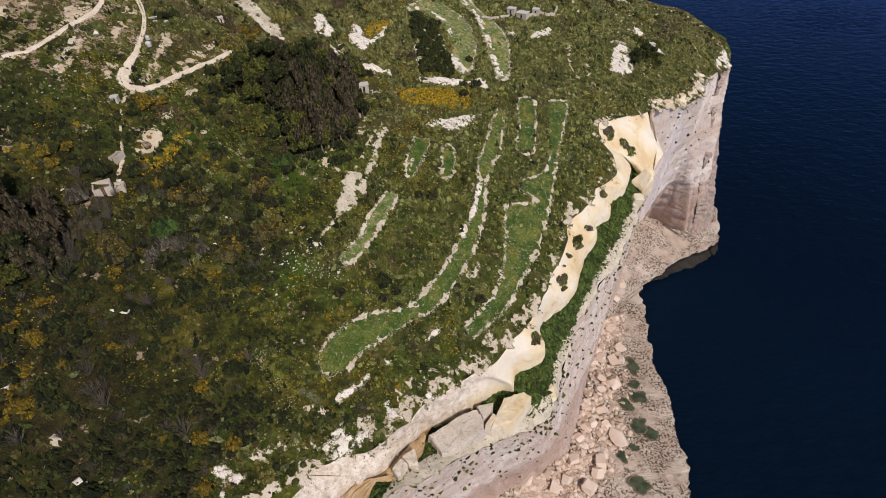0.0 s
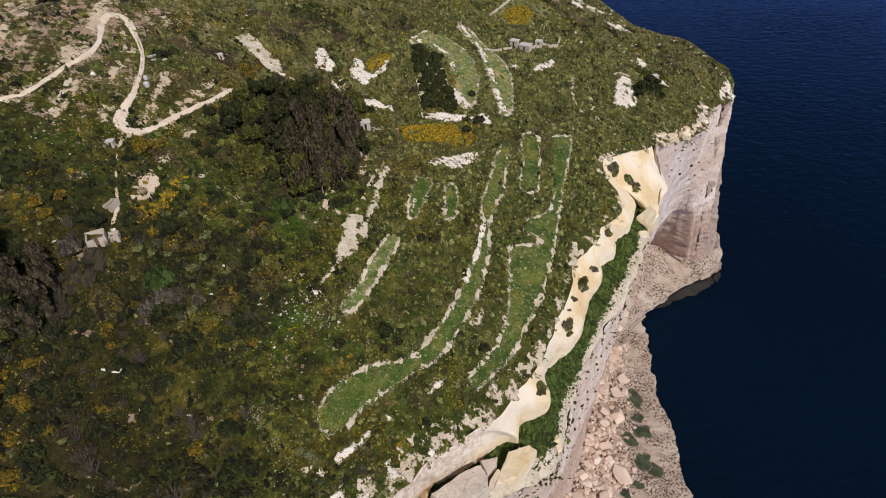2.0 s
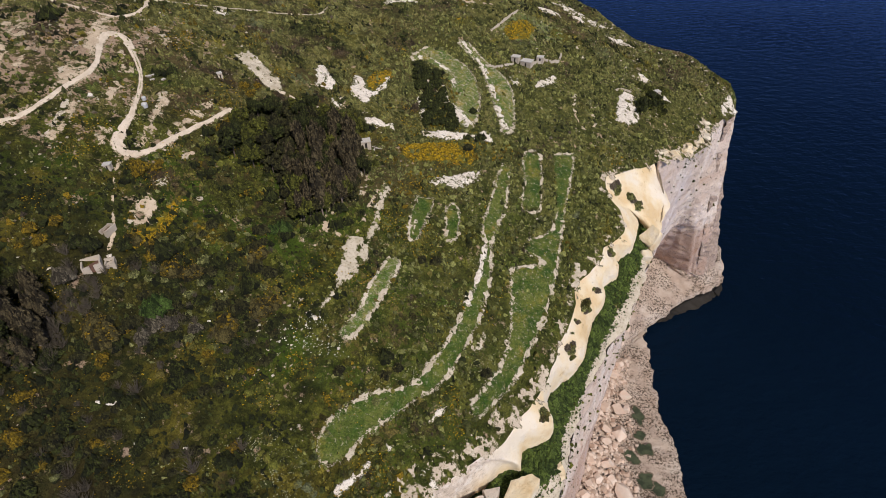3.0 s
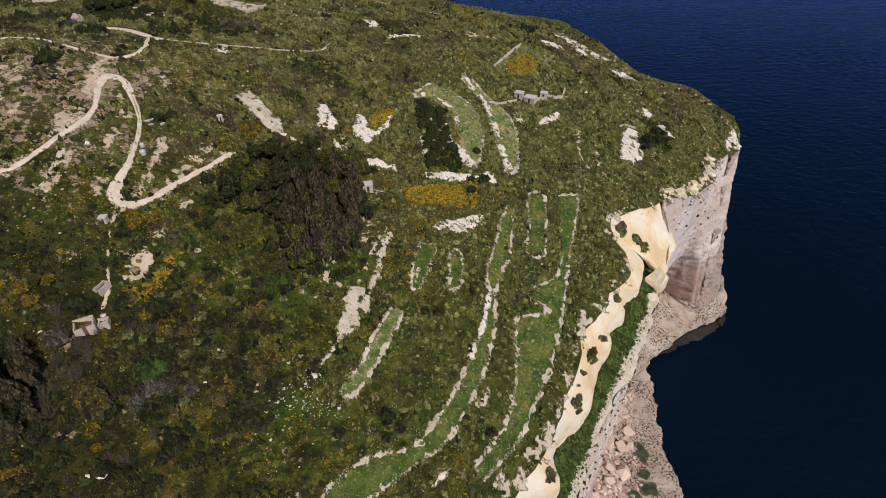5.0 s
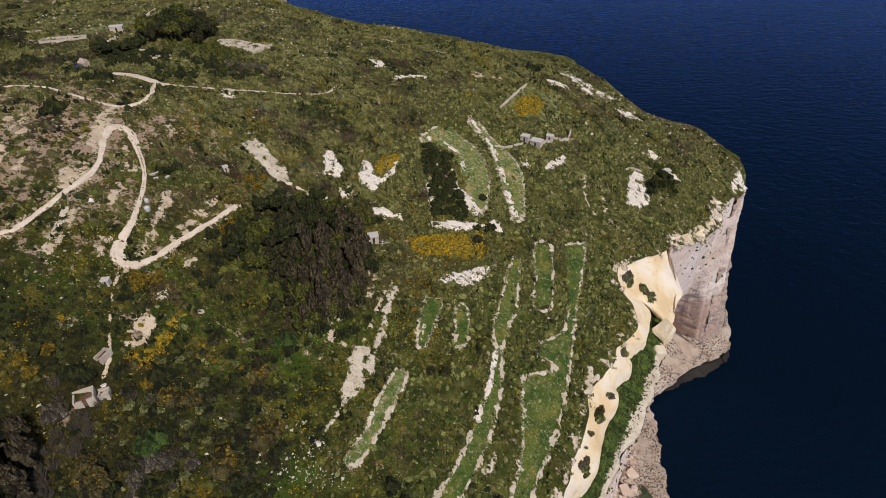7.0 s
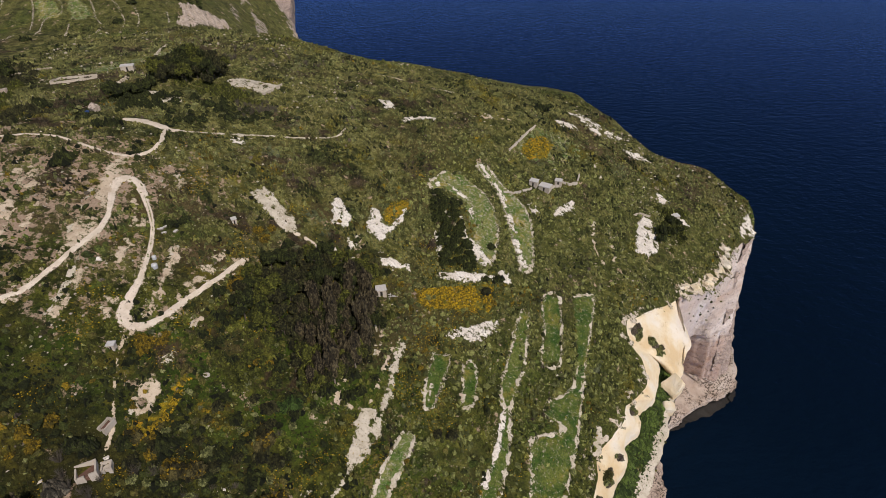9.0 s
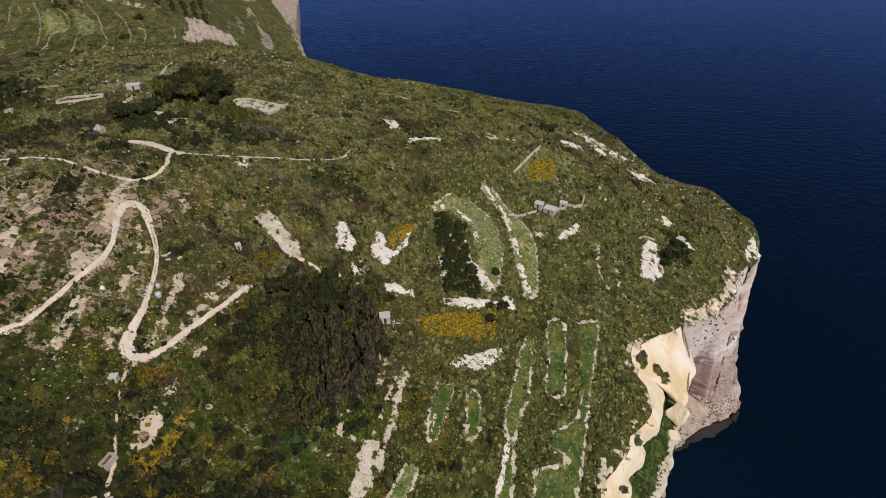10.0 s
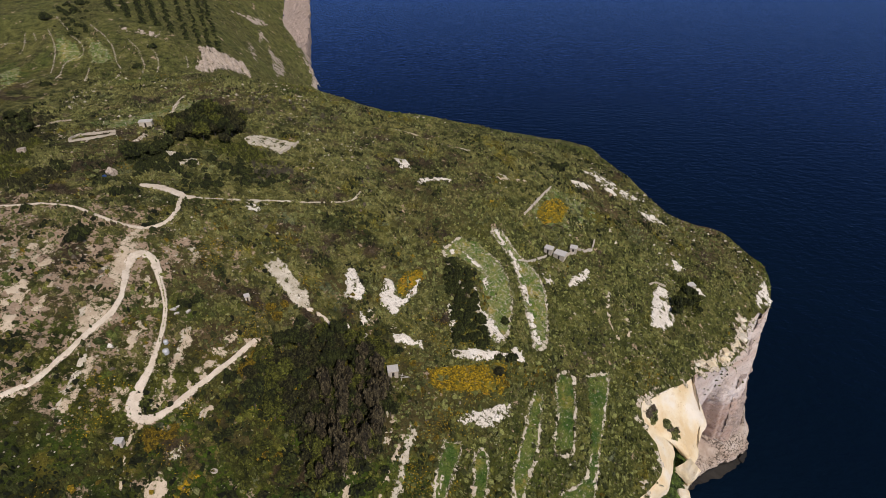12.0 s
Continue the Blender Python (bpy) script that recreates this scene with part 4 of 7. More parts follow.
OLIVE_ROWS = [[(-255.3, 524), (-232.3, 481.6)], [(-248.9, 530.5), (-224, 483.9)], [(-243.3, 540.1), (-212.4, 480.5)], [(-238.4, 552), (-202.7, 481.2)], [(-234.8, 567), (-196.4, 485.8)], [(-233.2, 583.5), (-192, 492.2)], [(-224, 577), (-187.2, 497.6)], [(-264.2, 520.2), (-245.1, 489.3)], [(-273.8, 517.8), (-258.2, 494)]]
WHITE_FAR = [
    [(-244.5, 472), (-232.4, 470.6), (-223.7, 470.1), (-217.5, 473.4), (-216.6, 466.9), (-224.6, 465.1), (-234.9, 466.9)],
    [(-220.9, 621.9), (-212.2, 636.3), (-203.6, 659.2), (-198.3, 658.2), (-201.9, 638.8), (-208.4, 632.4)],
    [(-198.8, 636), (-190.5, 626.4), (-193.1, 610.3)],
    [(-192.7, 577.9), (-187.9, 578), (-181.5, 563.8), (-177.4, 543.8), (-184.8, 560.3)],
    [(-187, 615.9), (-180.1, 614.7), (-173.6, 612.5), (-163.5, 583.7), (-161.2, 550.2), (-169.8, 569.5)],
]

# ---- noise, heights and mesh makers ----
def _hash(i, j, k, seed):
    n = (i * 374761393 + j * 668265263 + k * 2147483647 % 4294967291 + k * 1274126177 + seed * 974711) & 0xFFFFFFFF
    n = ((n ^ (n >> 13)) * 1103515245) & 0xFFFFFFFF
    n = ((n ^ (n >> 15)) * 2246822519) & 0xFFFFFFFF
    return ((n ^ (n >> 16)) & 0xFFFFFF) / float(0xFFFFFF)


def vnoise(x, y, z=None, seed=0):
    """Smooth random values from -1 to 1 on a lattice of one unit."""
    x, y = np.asarray(x, float), np.asarray(y, float)
    z = np.zeros_like(x) if z is None else np.asarray(z, float)
    i, j, k = (np.floor(v).astype(np.int64) for v in (x, y, z))
    u, v, w = x - i, y - j, z - k
    u, v, w = (t * t * (3 - 2 * t) for t in (u, v, w))
    r = 0.0
    for a in (0, 1):
        for b in (0, 1):
            for c in (0, 1):
                r = r + _hash(i + a, j + b, k + c, seed) * (u if a else 1 - u) * (v if b else 1 - v) * (w if c else 1 - w)
    return 2 * r - 1


def fbm(x, y, z=None, seed=0, octaves=4, gain=0.5):
    r, a, s = 0.0, 1.0, 1.0
    for o in range(octaves):
        r = r + a * vnoise(np.asarray(x) * s, np.asarray(y) * s, None if z is None else np.asarray(z) * s, seed + 17 * o)
        a, s = a * gain, s * 2.03
    return r


def ease(a, b, v):
    t = np.clip((v - a) / (b - a), 0, 1)
    return t * t * (3 - 2 * t)


def land(x, y):
    """The height of the ground."""
    x, y = np.asarray(x, float), np.asarray(y, float)
    top, u0, ux, uy, s = BASE
    h = top - s * np.logaddexp(0, (u0 + ux * x + uy * y) / s)
    for a, b, v in SWELLS:
        h = h + v * np.exp(-((x - a) ** 2 + (y - b) ** 2) / 4050.0)
    xc = -198 - 0.42 * np.clip(y - 464, 0, 150) - 0.15 * np.maximum(y - 614, 0)
    far = 245 + 0.18 * np.clip(y - 345, -50, 500) - 20 * np.logaddexp(0, (x - xc) / 20)
    w = ease(415, 480, y) * ease(-40, -80, x)
    h = h * (1 - w) + far * w
    return h + 0.75 * fbm(x / 17, y / 17, None, 3, 3)


def curve_through(points, step=2.0, rough=0.0, seed=0, n=None):
    """A smooth line through the points, evenly spaced; rough: sideways raggedness in metres."""
    p = np.array(points, float)
    q = np.vstack([2 * p[0] - p[1], p, 2 * p[-1] - p[-2]])
    out = []
    for i in range(1, len(q) - 2):
        for t in np.linspace(0, 1, 24, endpoint=False):
            a, b, c, d = q[i - 1:i + 3]
            out.append(0.5 * (2 * b + (c - a) * t + (2 * a - 5 * b + 4 * c - d) * t * t + (3 * b - a - 3 * c + d) * t ** 3))
    out.append(p[-1])
    out = np.array(out)
    if n is None:
        s = np.r_[0, np.cumsum(np.linalg.norm(np.diff(out[:, :2], axis=0), axis=1))]
        n = max(2, int(s[-1] / step))
        at = np.linspace(0, s[-1], n)
    else:
        s, at = np.linspace(0, 1, len(out)), np.linspace(0, 1, n)
    r = np.stack([np.interp(at, s, out[:, k]) for k in range(out.shape[1])], 1)
    if rough:
        d = np.gradient(r[:, :2], axis=0)
        d /= np.linalg.norm(d, axis=1)[:, None] + 1e-9
        k = rough * fbm(r[:, 0] / 7, r[:, 1] / 7, None, seed, 3)
        r[:, 0], r[:, 1] = r[:, 0] + k * d[:, 1], r[:, 1] - k * d[:, 0]
    return r


def mesh(name, verts, faces, material, smooth=True):
    """A mesh object from arrays; all faces have the same number of corners."""
    me = bpy.data.meshes.new(name)
    verts, faces = np.asarray(verts, np.float32), np.asarray(faces, np.int32)
    me.vertices.add(len(verts))
    me.vertices.foreach_set("co", verts.ravel())
    k = faces.shape[1]
    me.loops.add(faces.size)
    me.loops.foreach_set("vertex_index", faces.ravel())
    me.polygons.add(len(faces))
    me.polygons.foreach_set("loop_start", np.arange(0, faces.size, k, dtype=np.int32))
    me.polygons.foreach_set("use_smooth", np.full(len(faces), smooth))
    me.materials.append(material)
    me.update()
    me.validate()
    return new(name, me)


def child(ob, parent):
    ob.parent = parent
    return ob


def thing(name, x, y, z, label, category, group="", turn=0.0):
    """An empty at a thing's base."""
    ob = new(name)
    ob.matrix_world = pose(x, y, z, 0, 0, turn)
    ob.empty_display_size = 0.2
    return tagged(ob, label, category, group)


def grid_faces(rows, cols):
    i = np.arange(rows * cols).reshape(rows, cols)
    return np.stack([i[:-1, :-1], i[:-1, 1:], i[1:, 1:], i[1:, :-1]], -1).reshape(-1, 4)


def side_of(pts, poly, closed=True):
    """Distance to a polygon (inside: negative) or to an open line, and the nearest point on it."""
    pts, poly = np.asarray(pts, float), np.asarray(poly, float)[:, :2]
    a = poly if closed else poly[:-1]
    b = np.roll(poly, -1, 0) if closed else poly[1:]
    best = np.full(len(pts), 1e18)
    near = np.zeros((len(pts), 2))
    inside = np.zeros(len(pts), bool)
    for p, q in zip(a, b):
        d = q - p
        t = np.clip(((pts - p) @ d) / (d @ d + 1e-12), 0, 1)
        c = p + t[:, None] * d
        r = ((pts - c) ** 2).sum(1)
        m = r < best
        best[m], near[m] = r[m], c[m]
        if closed:
            cross = (p[1] > pts[:, 1]) != (q[1] > pts[:, 1])
            xs = p[0] + (pts[:, 1] - p[1]) * d[0] / (d[1] if abs(d[1]) > 1e-12 else 1e-12)
            inside ^= cross & (pts[:, 0] < xs)
    dist = np.sqrt(best)
    return np.where(inside, -dist, dist), near


def loft(name, lines, rows, material, rough=0.0, grain=9.0, seed=0, stretch=1.0, fix=1, hollow=None, crag=0.0, smooth=True):
    """A sheet stretched over lines of equal length; rows: how many between each two."""
    sheet = []
    for k in range(len(lines) - 1):
        for t in np.linspace(0, 1, rows[k], endpoint=False):
            sheet.append(lines[k] * (1 - t) + lines[k + 1] * t)
    sheet.append(lines[-1])
    g = np.array(sheet)
    if hollow:
        g = hollow(g)
    if rough:
        du, dv = np.gradient(g, axis=1), np.gradient(g, axis=0)
        nrm = np.cross(du, dv)
        nrm /= np.linalg.norm(nrm, axis=2)[..., None] + 1e-9
        x, y, z = (g[..., k].ravel() / grain for k in range(3))
        d = fbm(x, y, z * stretch, seed, 5, 0.55).reshape(g.shape[:2])
        if crag:
            e = fbm(x * 2.3 + 5, y * 2.3, z * stretch * 2.3, seed + 9, 5, 0.62).reshape(d.shape)
            q = g[..., 2] / 5.5 + 0.6 * d
            d = 0.7 * d + crag * (0.55 - np.abs(e)) + 0.12 * crag * (1 - (q - np.floor(q)))
        d = rough * d
        d[:fix] = 0
        d *= np.clip(np.arange(len(d)) / (fix + 5.0), 0, 1)[:, None]
        g = g + nrm * d[..., None]
    return mesh(name, g.reshape(-1, 3), grid_faces(*g.shape[:2]), material, smooth)


M_WET_SHADE = mat_plain("wet_weedy_shaded_rock", (0.024, 0.020, 0.014), 0.7, 0.5)

def surface(ob):
    """A tree of an object's faces, to find heights on it."""
    return BVHTree.FromPolygons([v.co[:] for v in ob.data.vertices], [p.vertices[:] for p in ob.data.polygons])


def drop(bvh, x, y):
    """The height of the surface under a point; the ground's where there is none."""
    hit = bvh.ray_cast(Vector((x, y, 400)), Vector((0, 0, -1)))[0]
    return hit.z if hit else float(land(x, y))


# ---- coast ----
RIM_SW = [(-230, -150, 168), (-130, -42, 164), (-72, 26, 158)]
SLAB_SW = [(-222, -156, 156), (-122, -48, 154), (-62, 22, 152)]
BRINK_SW = [(-210, -166, 148), (-110, -58, 146), (-50, 16, 146)]
FOOT_SW = [(-190, -186, 18), (-90, -76, 18), (-28, 26, 20)]
WATER_SW = [(-100, -260, 0), (10, -120, 0), (84, 24, 0)]
COLS = 520
RIM_COLS = 460
_rim = curve_through(RIM_SW + RIM, n=RIM_COLS, rough=0.5, seed=5)
_rim[:, 2] = land(_rim[:, 0], _rim[:, 1])
_slab = curve_through(SLAB_SW + SLAB_FOOT, n=RIM_COLS, rough=0.5, seed=8)
_brink = curve_through(BRINK_SW + BRINK, n=COLS, rough=0.6, seed=9)
_foot = curve_through(FOOT_SW + CLIFF_FOOT, n=COLS, rough=1.5, seed=10)
_water = curve_through(WATER_SW + WATERLINE, n=COLS, rough=1.6, seed=11)
_brink_f = curve_through([BRINK[-2], BRINK[-1]] + BRINK_FAR, n=230, rough=0.8, seed=12)[4:]
_brink_f[:, 2] = land(_brink_f[:, 0], _brink_f[:, 1])
_brow_f = curve_through([(154, 294, 150), (175, 314, 150)] + BROW_FAR, n=230, rough=1.2, seed=15)[4:]
_brow_f[:, 2] = np.minimum(_brow_f[:, 2], _brink_f[:, 2] - 3)
_foot_f = curve_through([CLIFF_FOOT[-2], CLIFF_FOOT[-1]] + CLIFF_FOOT_FAR, n=230, rough=2.0, seed=13)[4:]
_water_f = curve_through([WATERLINE[-2], WATERLINE[-1]] + WATERLINE_FAR, n=230, rough=1.6, seed=14)[4:]
_head = int(COLS * (len(BRINK_SW) + 18) / (len(BRINK_SW) + len(BRINK) - 1))
_on_head = np.arange(COLS) >= _head
_brink[_on_head, 2] = land(_brink[_on_head, 0], _brink[_on_head, 1])
_far_land = _brink_f.copy()
LAND = np.vstack([_rim[:, :2], _brink[_on_head][:, :2], _far_land[:, :2], [(-260, 1000), (-700, 1000), (-700, -260), (-330, -260)]])


def build_ground():
    xs = np.r_[np.arange(-700, -210, 9.0), np.arange(-210, 200, 1.7), np.arange(200, 320, 8.0)]
    ys = np.r_[np.arange(-260, 30, 8.0), np.arange(30, 420, 1.7), np.arange(420, 640, 4.0), np.arange(640, 1001, 10.0)]
    gx, gy = np.meshgrid(xs, ys)
    pts = np.stack([gx.ravel(), gy.ravel()], 1)
    d, near = side_of(pts, LAND)
    span = np.maximum(np.gradient(xs)[None, :].repeat(len(ys), 0), np.gradient(ys)[:, None].repeat(len(xs), 1)).ravel()
    f = grid_faces(len(ys), len(xs))
    f = f[(d < 0)[f].any(1)]
    reach = np.unique(f)
    snap = np.zeros(len(pts), bool)
    snap[reach] = d[reach] > 0
    snap |= np.abs(d) < 0.3 * span
    pts[snap] = near[snap]
    z = land(pts[:, 0], pts[:, 1])
    used = np.unique(f)
    back = np.full(len(pts), -1)
    back[used] = np.arange(len(used))
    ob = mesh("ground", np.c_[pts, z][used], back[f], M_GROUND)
    return tagged(ob, "green and brown garrigue hillside above sea cliffs", "ground", kind="structure")


build_ground()
water = mesh("water", [(-4500, -4500, 0), (4500, -4500, 0), (4500, 4500, 0), (-4500, 4500, 0)], [(0, 1, 2, 3)], M_SEA)
tagged(water, "deep navy blue open sea with small wind ripples", "sea", kind="structure")

# the cream slab under the rim: flat top, rounded brow, steep front
_in = _rim.copy()
_d = np.gradient(_rim[:, :2], axis=0)
_d /= np.linalg.norm(_d, axis=1)[:, None]
_in[:, 0], _in[:, 1] = _rim[:, 0] - 3.0 * _d[:, 1], _rim[:, 1] + 3.0 * _d[:, 0]
_in[:, 2] = land(_in[:, 0], _in[:, 1]) - 0.9
_lip = _rim - [0, 0, 0.12]
_mid = _rim * 0.5 + _slab * 0.5 + [0, 0, 0.9]
_brow = _rim * 0.1 + _slab * 0.9
_out = (_slab - _rim) * [1, 1, 0]
_out /= np.linalg.norm(_out, axis=1)[:, None]
_low = _slab + _out * (3.6 * ease(RIM_COLS - 85, RIM_COLS - 60, np.arange(RIM_COLS)))[:, None]
_low[:, 2] -= 5.5
ob = loft("rock_slab", [_in, _lip, _mid, _brow, _low], [2, 6, 6, 9], M_CREAM, 0.55, 7.0, 21, 1.0, 3, None, 0.18)
tagged(ob, "smooth cream limestone scarp along the hill's rim", "rock", kind="structure")
SLAB_TREE = surface(ob)

# the ochre undercut below the slab, in the south-west
_u = slice(0, int(RIM_COLS * 8.6 / 34))
_away = (_slab[_u] - _rim[_u]) * [1, 1, 0]
_away /= np.linalg.norm(_away, axis=1)[:, None]
_u0, _u1, _u2 = _brow[_u] * 0.5 + _low[_u] * 0.5 - _away * 0.6, _low[_u] + _away * 1.4 + [0, 0, 4.0], _low[_u] + _away * 8.0 + [0, 0, 2.4]
ob = loft("scarp_foot", [_u0, _u1, _u2], [9, 9], M_OCHRE, 0.6, 3.5, 22, 2.5, 1, None, 0.8, False)
tagged(ob, "ochre brown undercut rock at the slab's foot", "rock", kind="structure")

# the green ledge below it and its stony outer edge
def alongside(a, b):
    """The points of line b that lie abreast of those of line a, going up the coast."""
    u, v = (np.maximum.accumulate(q[:, 0] * 0.58 + q[:, 1] * 0.81) + np.arange(len(q)) * 1e-4 for q in (a, b))
    u = np.convolve(np.pad(u, 12, mode="edge"), np.ones(25) / 25, "valid")
    u = (u - u[0]) / (u[-1] - u[0])
    v = (v - v[0]) / (v[-1] - v[0])
    return np.stack([np.interp(u, v, b[:, k]) for k in range(3)], 1)


_bk = alongside(_slab, curve_through(BRINK_SW + BRINK[:19], n=RIM_COLS, rough=0.9, seed=9))
_shelf = _slab.copy()
_shelf[:, 2] -= 3.6 + 3.0 * ease(RIM_COLS - 75, RIM_COLS - 45, np.arange(RIM_COLS))
_l0 = _shelf.copy()
_l0[:, :2] = _slab[:, :2] * 1.12 - _bk[:, :2] * 0.12
_l1 = _shelf * 0.42 + _bk * 0.58
_l1[:, 2] += 0.6
ob = loft("ledge", [_l0, _shelf, _l1], [2, 9], M_GROUND, 0.5, 6.0, 23)
tagged(ob, "narrow green scrub ledge between two cliffs", "ledge", kind="structure")
_l2 = _bk + [0, 0, 0.1]
ob = loft("ledge_edge", [_l1, _l2], [9], M_STONY, 0.7, 5.0, 24)
tagged(ob, "pale stony outer edge of the ledge", "ledge", kind="structure")


def cave(g):
    """The sea cave at the foot of the headland."""
    s = np.linspace(0, 1, g.shape[1])[None, :]
    z = g[..., 2]
    k = s * (len(BRINK_SW) + len(BRINK) - 1) - len(BRINK_SW)
    deep = 5.0 * ease(78, 73, z) * ease(22.05, 21.85, k) * ease(18.6, 19.4, k)
    deep = deep + 4.0 * ease(52, 40, z) * ease(21.9, 21.6, k) * ease(19.0, 20.2, k)
    g = g.copy()
    g[..., 0] -= 0.7 * deep
    g[..., 1] += 0.7 * deep
    return g


_top = _brink.copy()
_deep = _foot.copy()
_deep[:, 2] -= 4
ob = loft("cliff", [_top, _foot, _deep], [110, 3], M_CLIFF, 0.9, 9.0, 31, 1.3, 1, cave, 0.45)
tagged(ob, "tall pinkish grey limestone sea cliff with stains and ledges", "cliff", kind="structure")
_deep_f = _foot_f.copy()
_deep_f[:, 2] -= 4
ob = loft("cliff_far", [_brink_f, _brow_f, _foot_f, _deep_f], [14, 50, 3], M_FARCLIFF, 1.5, 14.0, 33, 1.6, 1, None, 0.8, False)
tagged(ob, "far limestone sea cliff round the bay", "cliff", kind="structure")


def shelf(name, foot, wline, seed, label):
    a = foot * 1.25 - wline * 0.25
    a[:, 2] = foot[:, 2] + 2.0
    b, c, d = foot * 0.62 + wline * 0.38, foot * 0.35 + wline * 0.65, foot * 0.04 + wline * 0.96
    high = ease(114, 138, foot[:, 0])
    b[:, 2], c[:, 2], d[:, 2] = 6.5 + 9 * high, 4.8 + 8 * high, 3.6 + 8 * high
    inset = (0.15 * high)[:, None]
    d, e = d * (1 - inset) + foot * inset, wline * (1 - inset) + foot * inset
    d[:, 2], e[:, 2] = 3.6 + 8 * high, 2.6 + 6.5 * high
    ob = tagged(loft(name, [a, b, c, d, e], [8, 14, 14, 3], M_SHELF, 0.8, 6.0, seed, 1.0, 1), label, "shore", kind="structure")
    # dark wet notch the sea cut under the lip, its shade painted in
    m, n = e * 0.94 + foot * 0.06, wline * 1.03 - foot * 0.03
    m[:, 2], n[:, 2] = 1.0 + 4.0 * high, -1.2
    tagged(loft("tidal_notch", [e - [0, 0, 0.1], m, n], [4, 5], M_WET_SHADE, 0.5, 4.0, seed + 1, 1.0, 1), "dark weedy wave-cut notch at the waterline, shade painted in", "shore", kind="structure")
    return ob


shelf("shore_shelf", _foot, _water, 41, "pitted pale limestone shelf at the water's edge")
shelf("shore_shelf_far", _foot_f, _water_f, 43, "pale rock shelf along the far shore")


# ---- fields, tracks and bare patches, laid on the ground ----
COVERED = []


def drape(name, outline, material, label, category, lift=0.14, cell=0.6, ragged=0.7, width=None, kind="structure", bare=0.1, holes=9.0, relief=0.0, grain=2.6):
    """A patch inside an outline, or a strip of a width along a line, with a ragged border."""
    line = np.array(outline, float)
    pad = (width or 0) + 2
    lo, hi = line.min(0) - pad, line.max(0) + pad
    if width:
        line = curve_through(line, 2.0)
    xs, ys = np.arange(lo[0], hi[0], cell), np.arange(lo[1], hi[1], cell)
    gx, gy = np.meshgrid(xs, ys)
    pts = np.stack([gx.ravel(), gy.ravel()], 1)
    d, near = side_of(pts, line, not width)
    d = d - (width or 0) / 2 + ragged * fbm(pts[:, 0] / 1.9, pts[:, 1] / 1.9, None, len(name) + 3, 4, 0.55)
    d = d - (0.1 if width else 0.3)
    d = np.maximum(d, 1.2 * (fbm(pts[:, 0] / 2.4, pts[:, 1] / 2.4, None, 29, 4, 0.6) - holes))
    g = d.reshape(gx.shape)
    gy_, gx_ = np.gradient(g, cell)
    n2 = np.maximum(gx_ ** 2 + gy_ ** 2, 0.15)
    move = np.stack([(-g * gx_ / n2).ravel(), (-g * gy_ / n2).ravel()], 1)
    snap = np.abs(d) < 0.6 * cell
    pts[snap] += np.clip(move[snap], -0.6 * cell, 0.6 * cell)
    keep = (d < 0) | snap
    f = grid_faces(len(ys), len(xs))
    f = f[keep[f].all(1)]
    if not len(f):
        return None
    used = np.unique(f)
    back = np.full(len(pts), -1)
    back[used] = np.arange(len(used))
    z = land(pts[:, 0], pts[:, 1]) + np.where(snap, 0.02, lift)
    if relief:
        e = fbm(pts[:, 0] / grain, pts[:, 1] / grain, None, 37, 5, 0.6)
        z = z + relief * ease(0.2, 1.8, -d) * np.clip(0.45 + 0.9 * (0.5 - np.abs(e)) + 0.4 * fbm(pts[:, 0] / 5, pts[:, 1] / 5, None, 38, 3), 0, 2)
    COVERED.append((line, width, bare))
    ob = mesh(name, np.c_[pts, z][used], back[f], material)
    depth = min(0.9, 0.4 * width) if width else 1.1
    at = ob.data.attributes.new("fray", "FLOAT", "POINT")
    at.data.foreach_set("value", np.clip(1 + d[used] / depth, 0, 1).astype(np.float32))
    return tagged(ob, label, category, kind=kind)


def covered(pts, grow=0.0):
    """How thinly plants may stand at each point: 1 off the patches."""
    r = np.ones(len(pts))
    for line, width, bare in COVERED:
        lo, hi = line[:, :2].min(0) - 4, line[:, :2].max(0) + 4
        m = np.where(((pts > lo) & (pts < hi)).all(1))[0]
        if len(m):
            r[m] = np.where(side_of(pts[m], line, not width)[0] < (width or 0) / 2 + grow, np.minimum(r[m], bare), r[m])
    return r


def ribbon(name, line, material, label, category, lift=0.3, seed=1):
    """A worn strip of ground along a line of places and widths, with ragged edges."""
    c = curve_through(np.array(line, float), 0.6)
    c, width = c[:, :2], c[:, 2]
    d = np.gradient(c, axis=0)
    d /= np.linalg.norm(d, axis=1)[:, None]
    side = np.stack([-d[:, 1], d[:, 0]], 1)
    u = np.linspace(-1, 1, 15)
    a = 0.5 * width * (1.12 + 0.16 * fbm(c[:, 0] / 2.5, c[:, 1] / 2.5, None, seed, 5, 0.7))
    b = 0.5 * width * (1.12 + 0.16 * fbm(c[:, 0] / 2.5, c[:, 1] / 2.5, None, seed + 5, 5, 0.7))
    p = c[:, None] + side[:, None] * np.where(u < 0, u * a[:, None], u * b[:, None])[..., None]
    z = land(p[..., 0], p[..., 1]) + lift * (1 - 0.85 * np.abs(u) ** 5) - 0.07 * np.exp(-((np.abs(u) - 0.45) / 0.18) ** 2)
    COVERED.append((c, float(width.mean()), 0.02))
    ob = mesh(name, np.concatenate([p, z[..., None]], -1).reshape(-1, 3), grid_faces(len(c), 15), material)
    at = ob.data.attributes.new("fray", "FLOAT", "POINT")
    at.data.foreach_set("value", np.repeat(np.clip((np.abs(u) - 0.55) / 0.45, 0, 1)[None], len(c), 0).ravel().astype(np.float32))
    return tagged(ob, label, category, kind="structure")


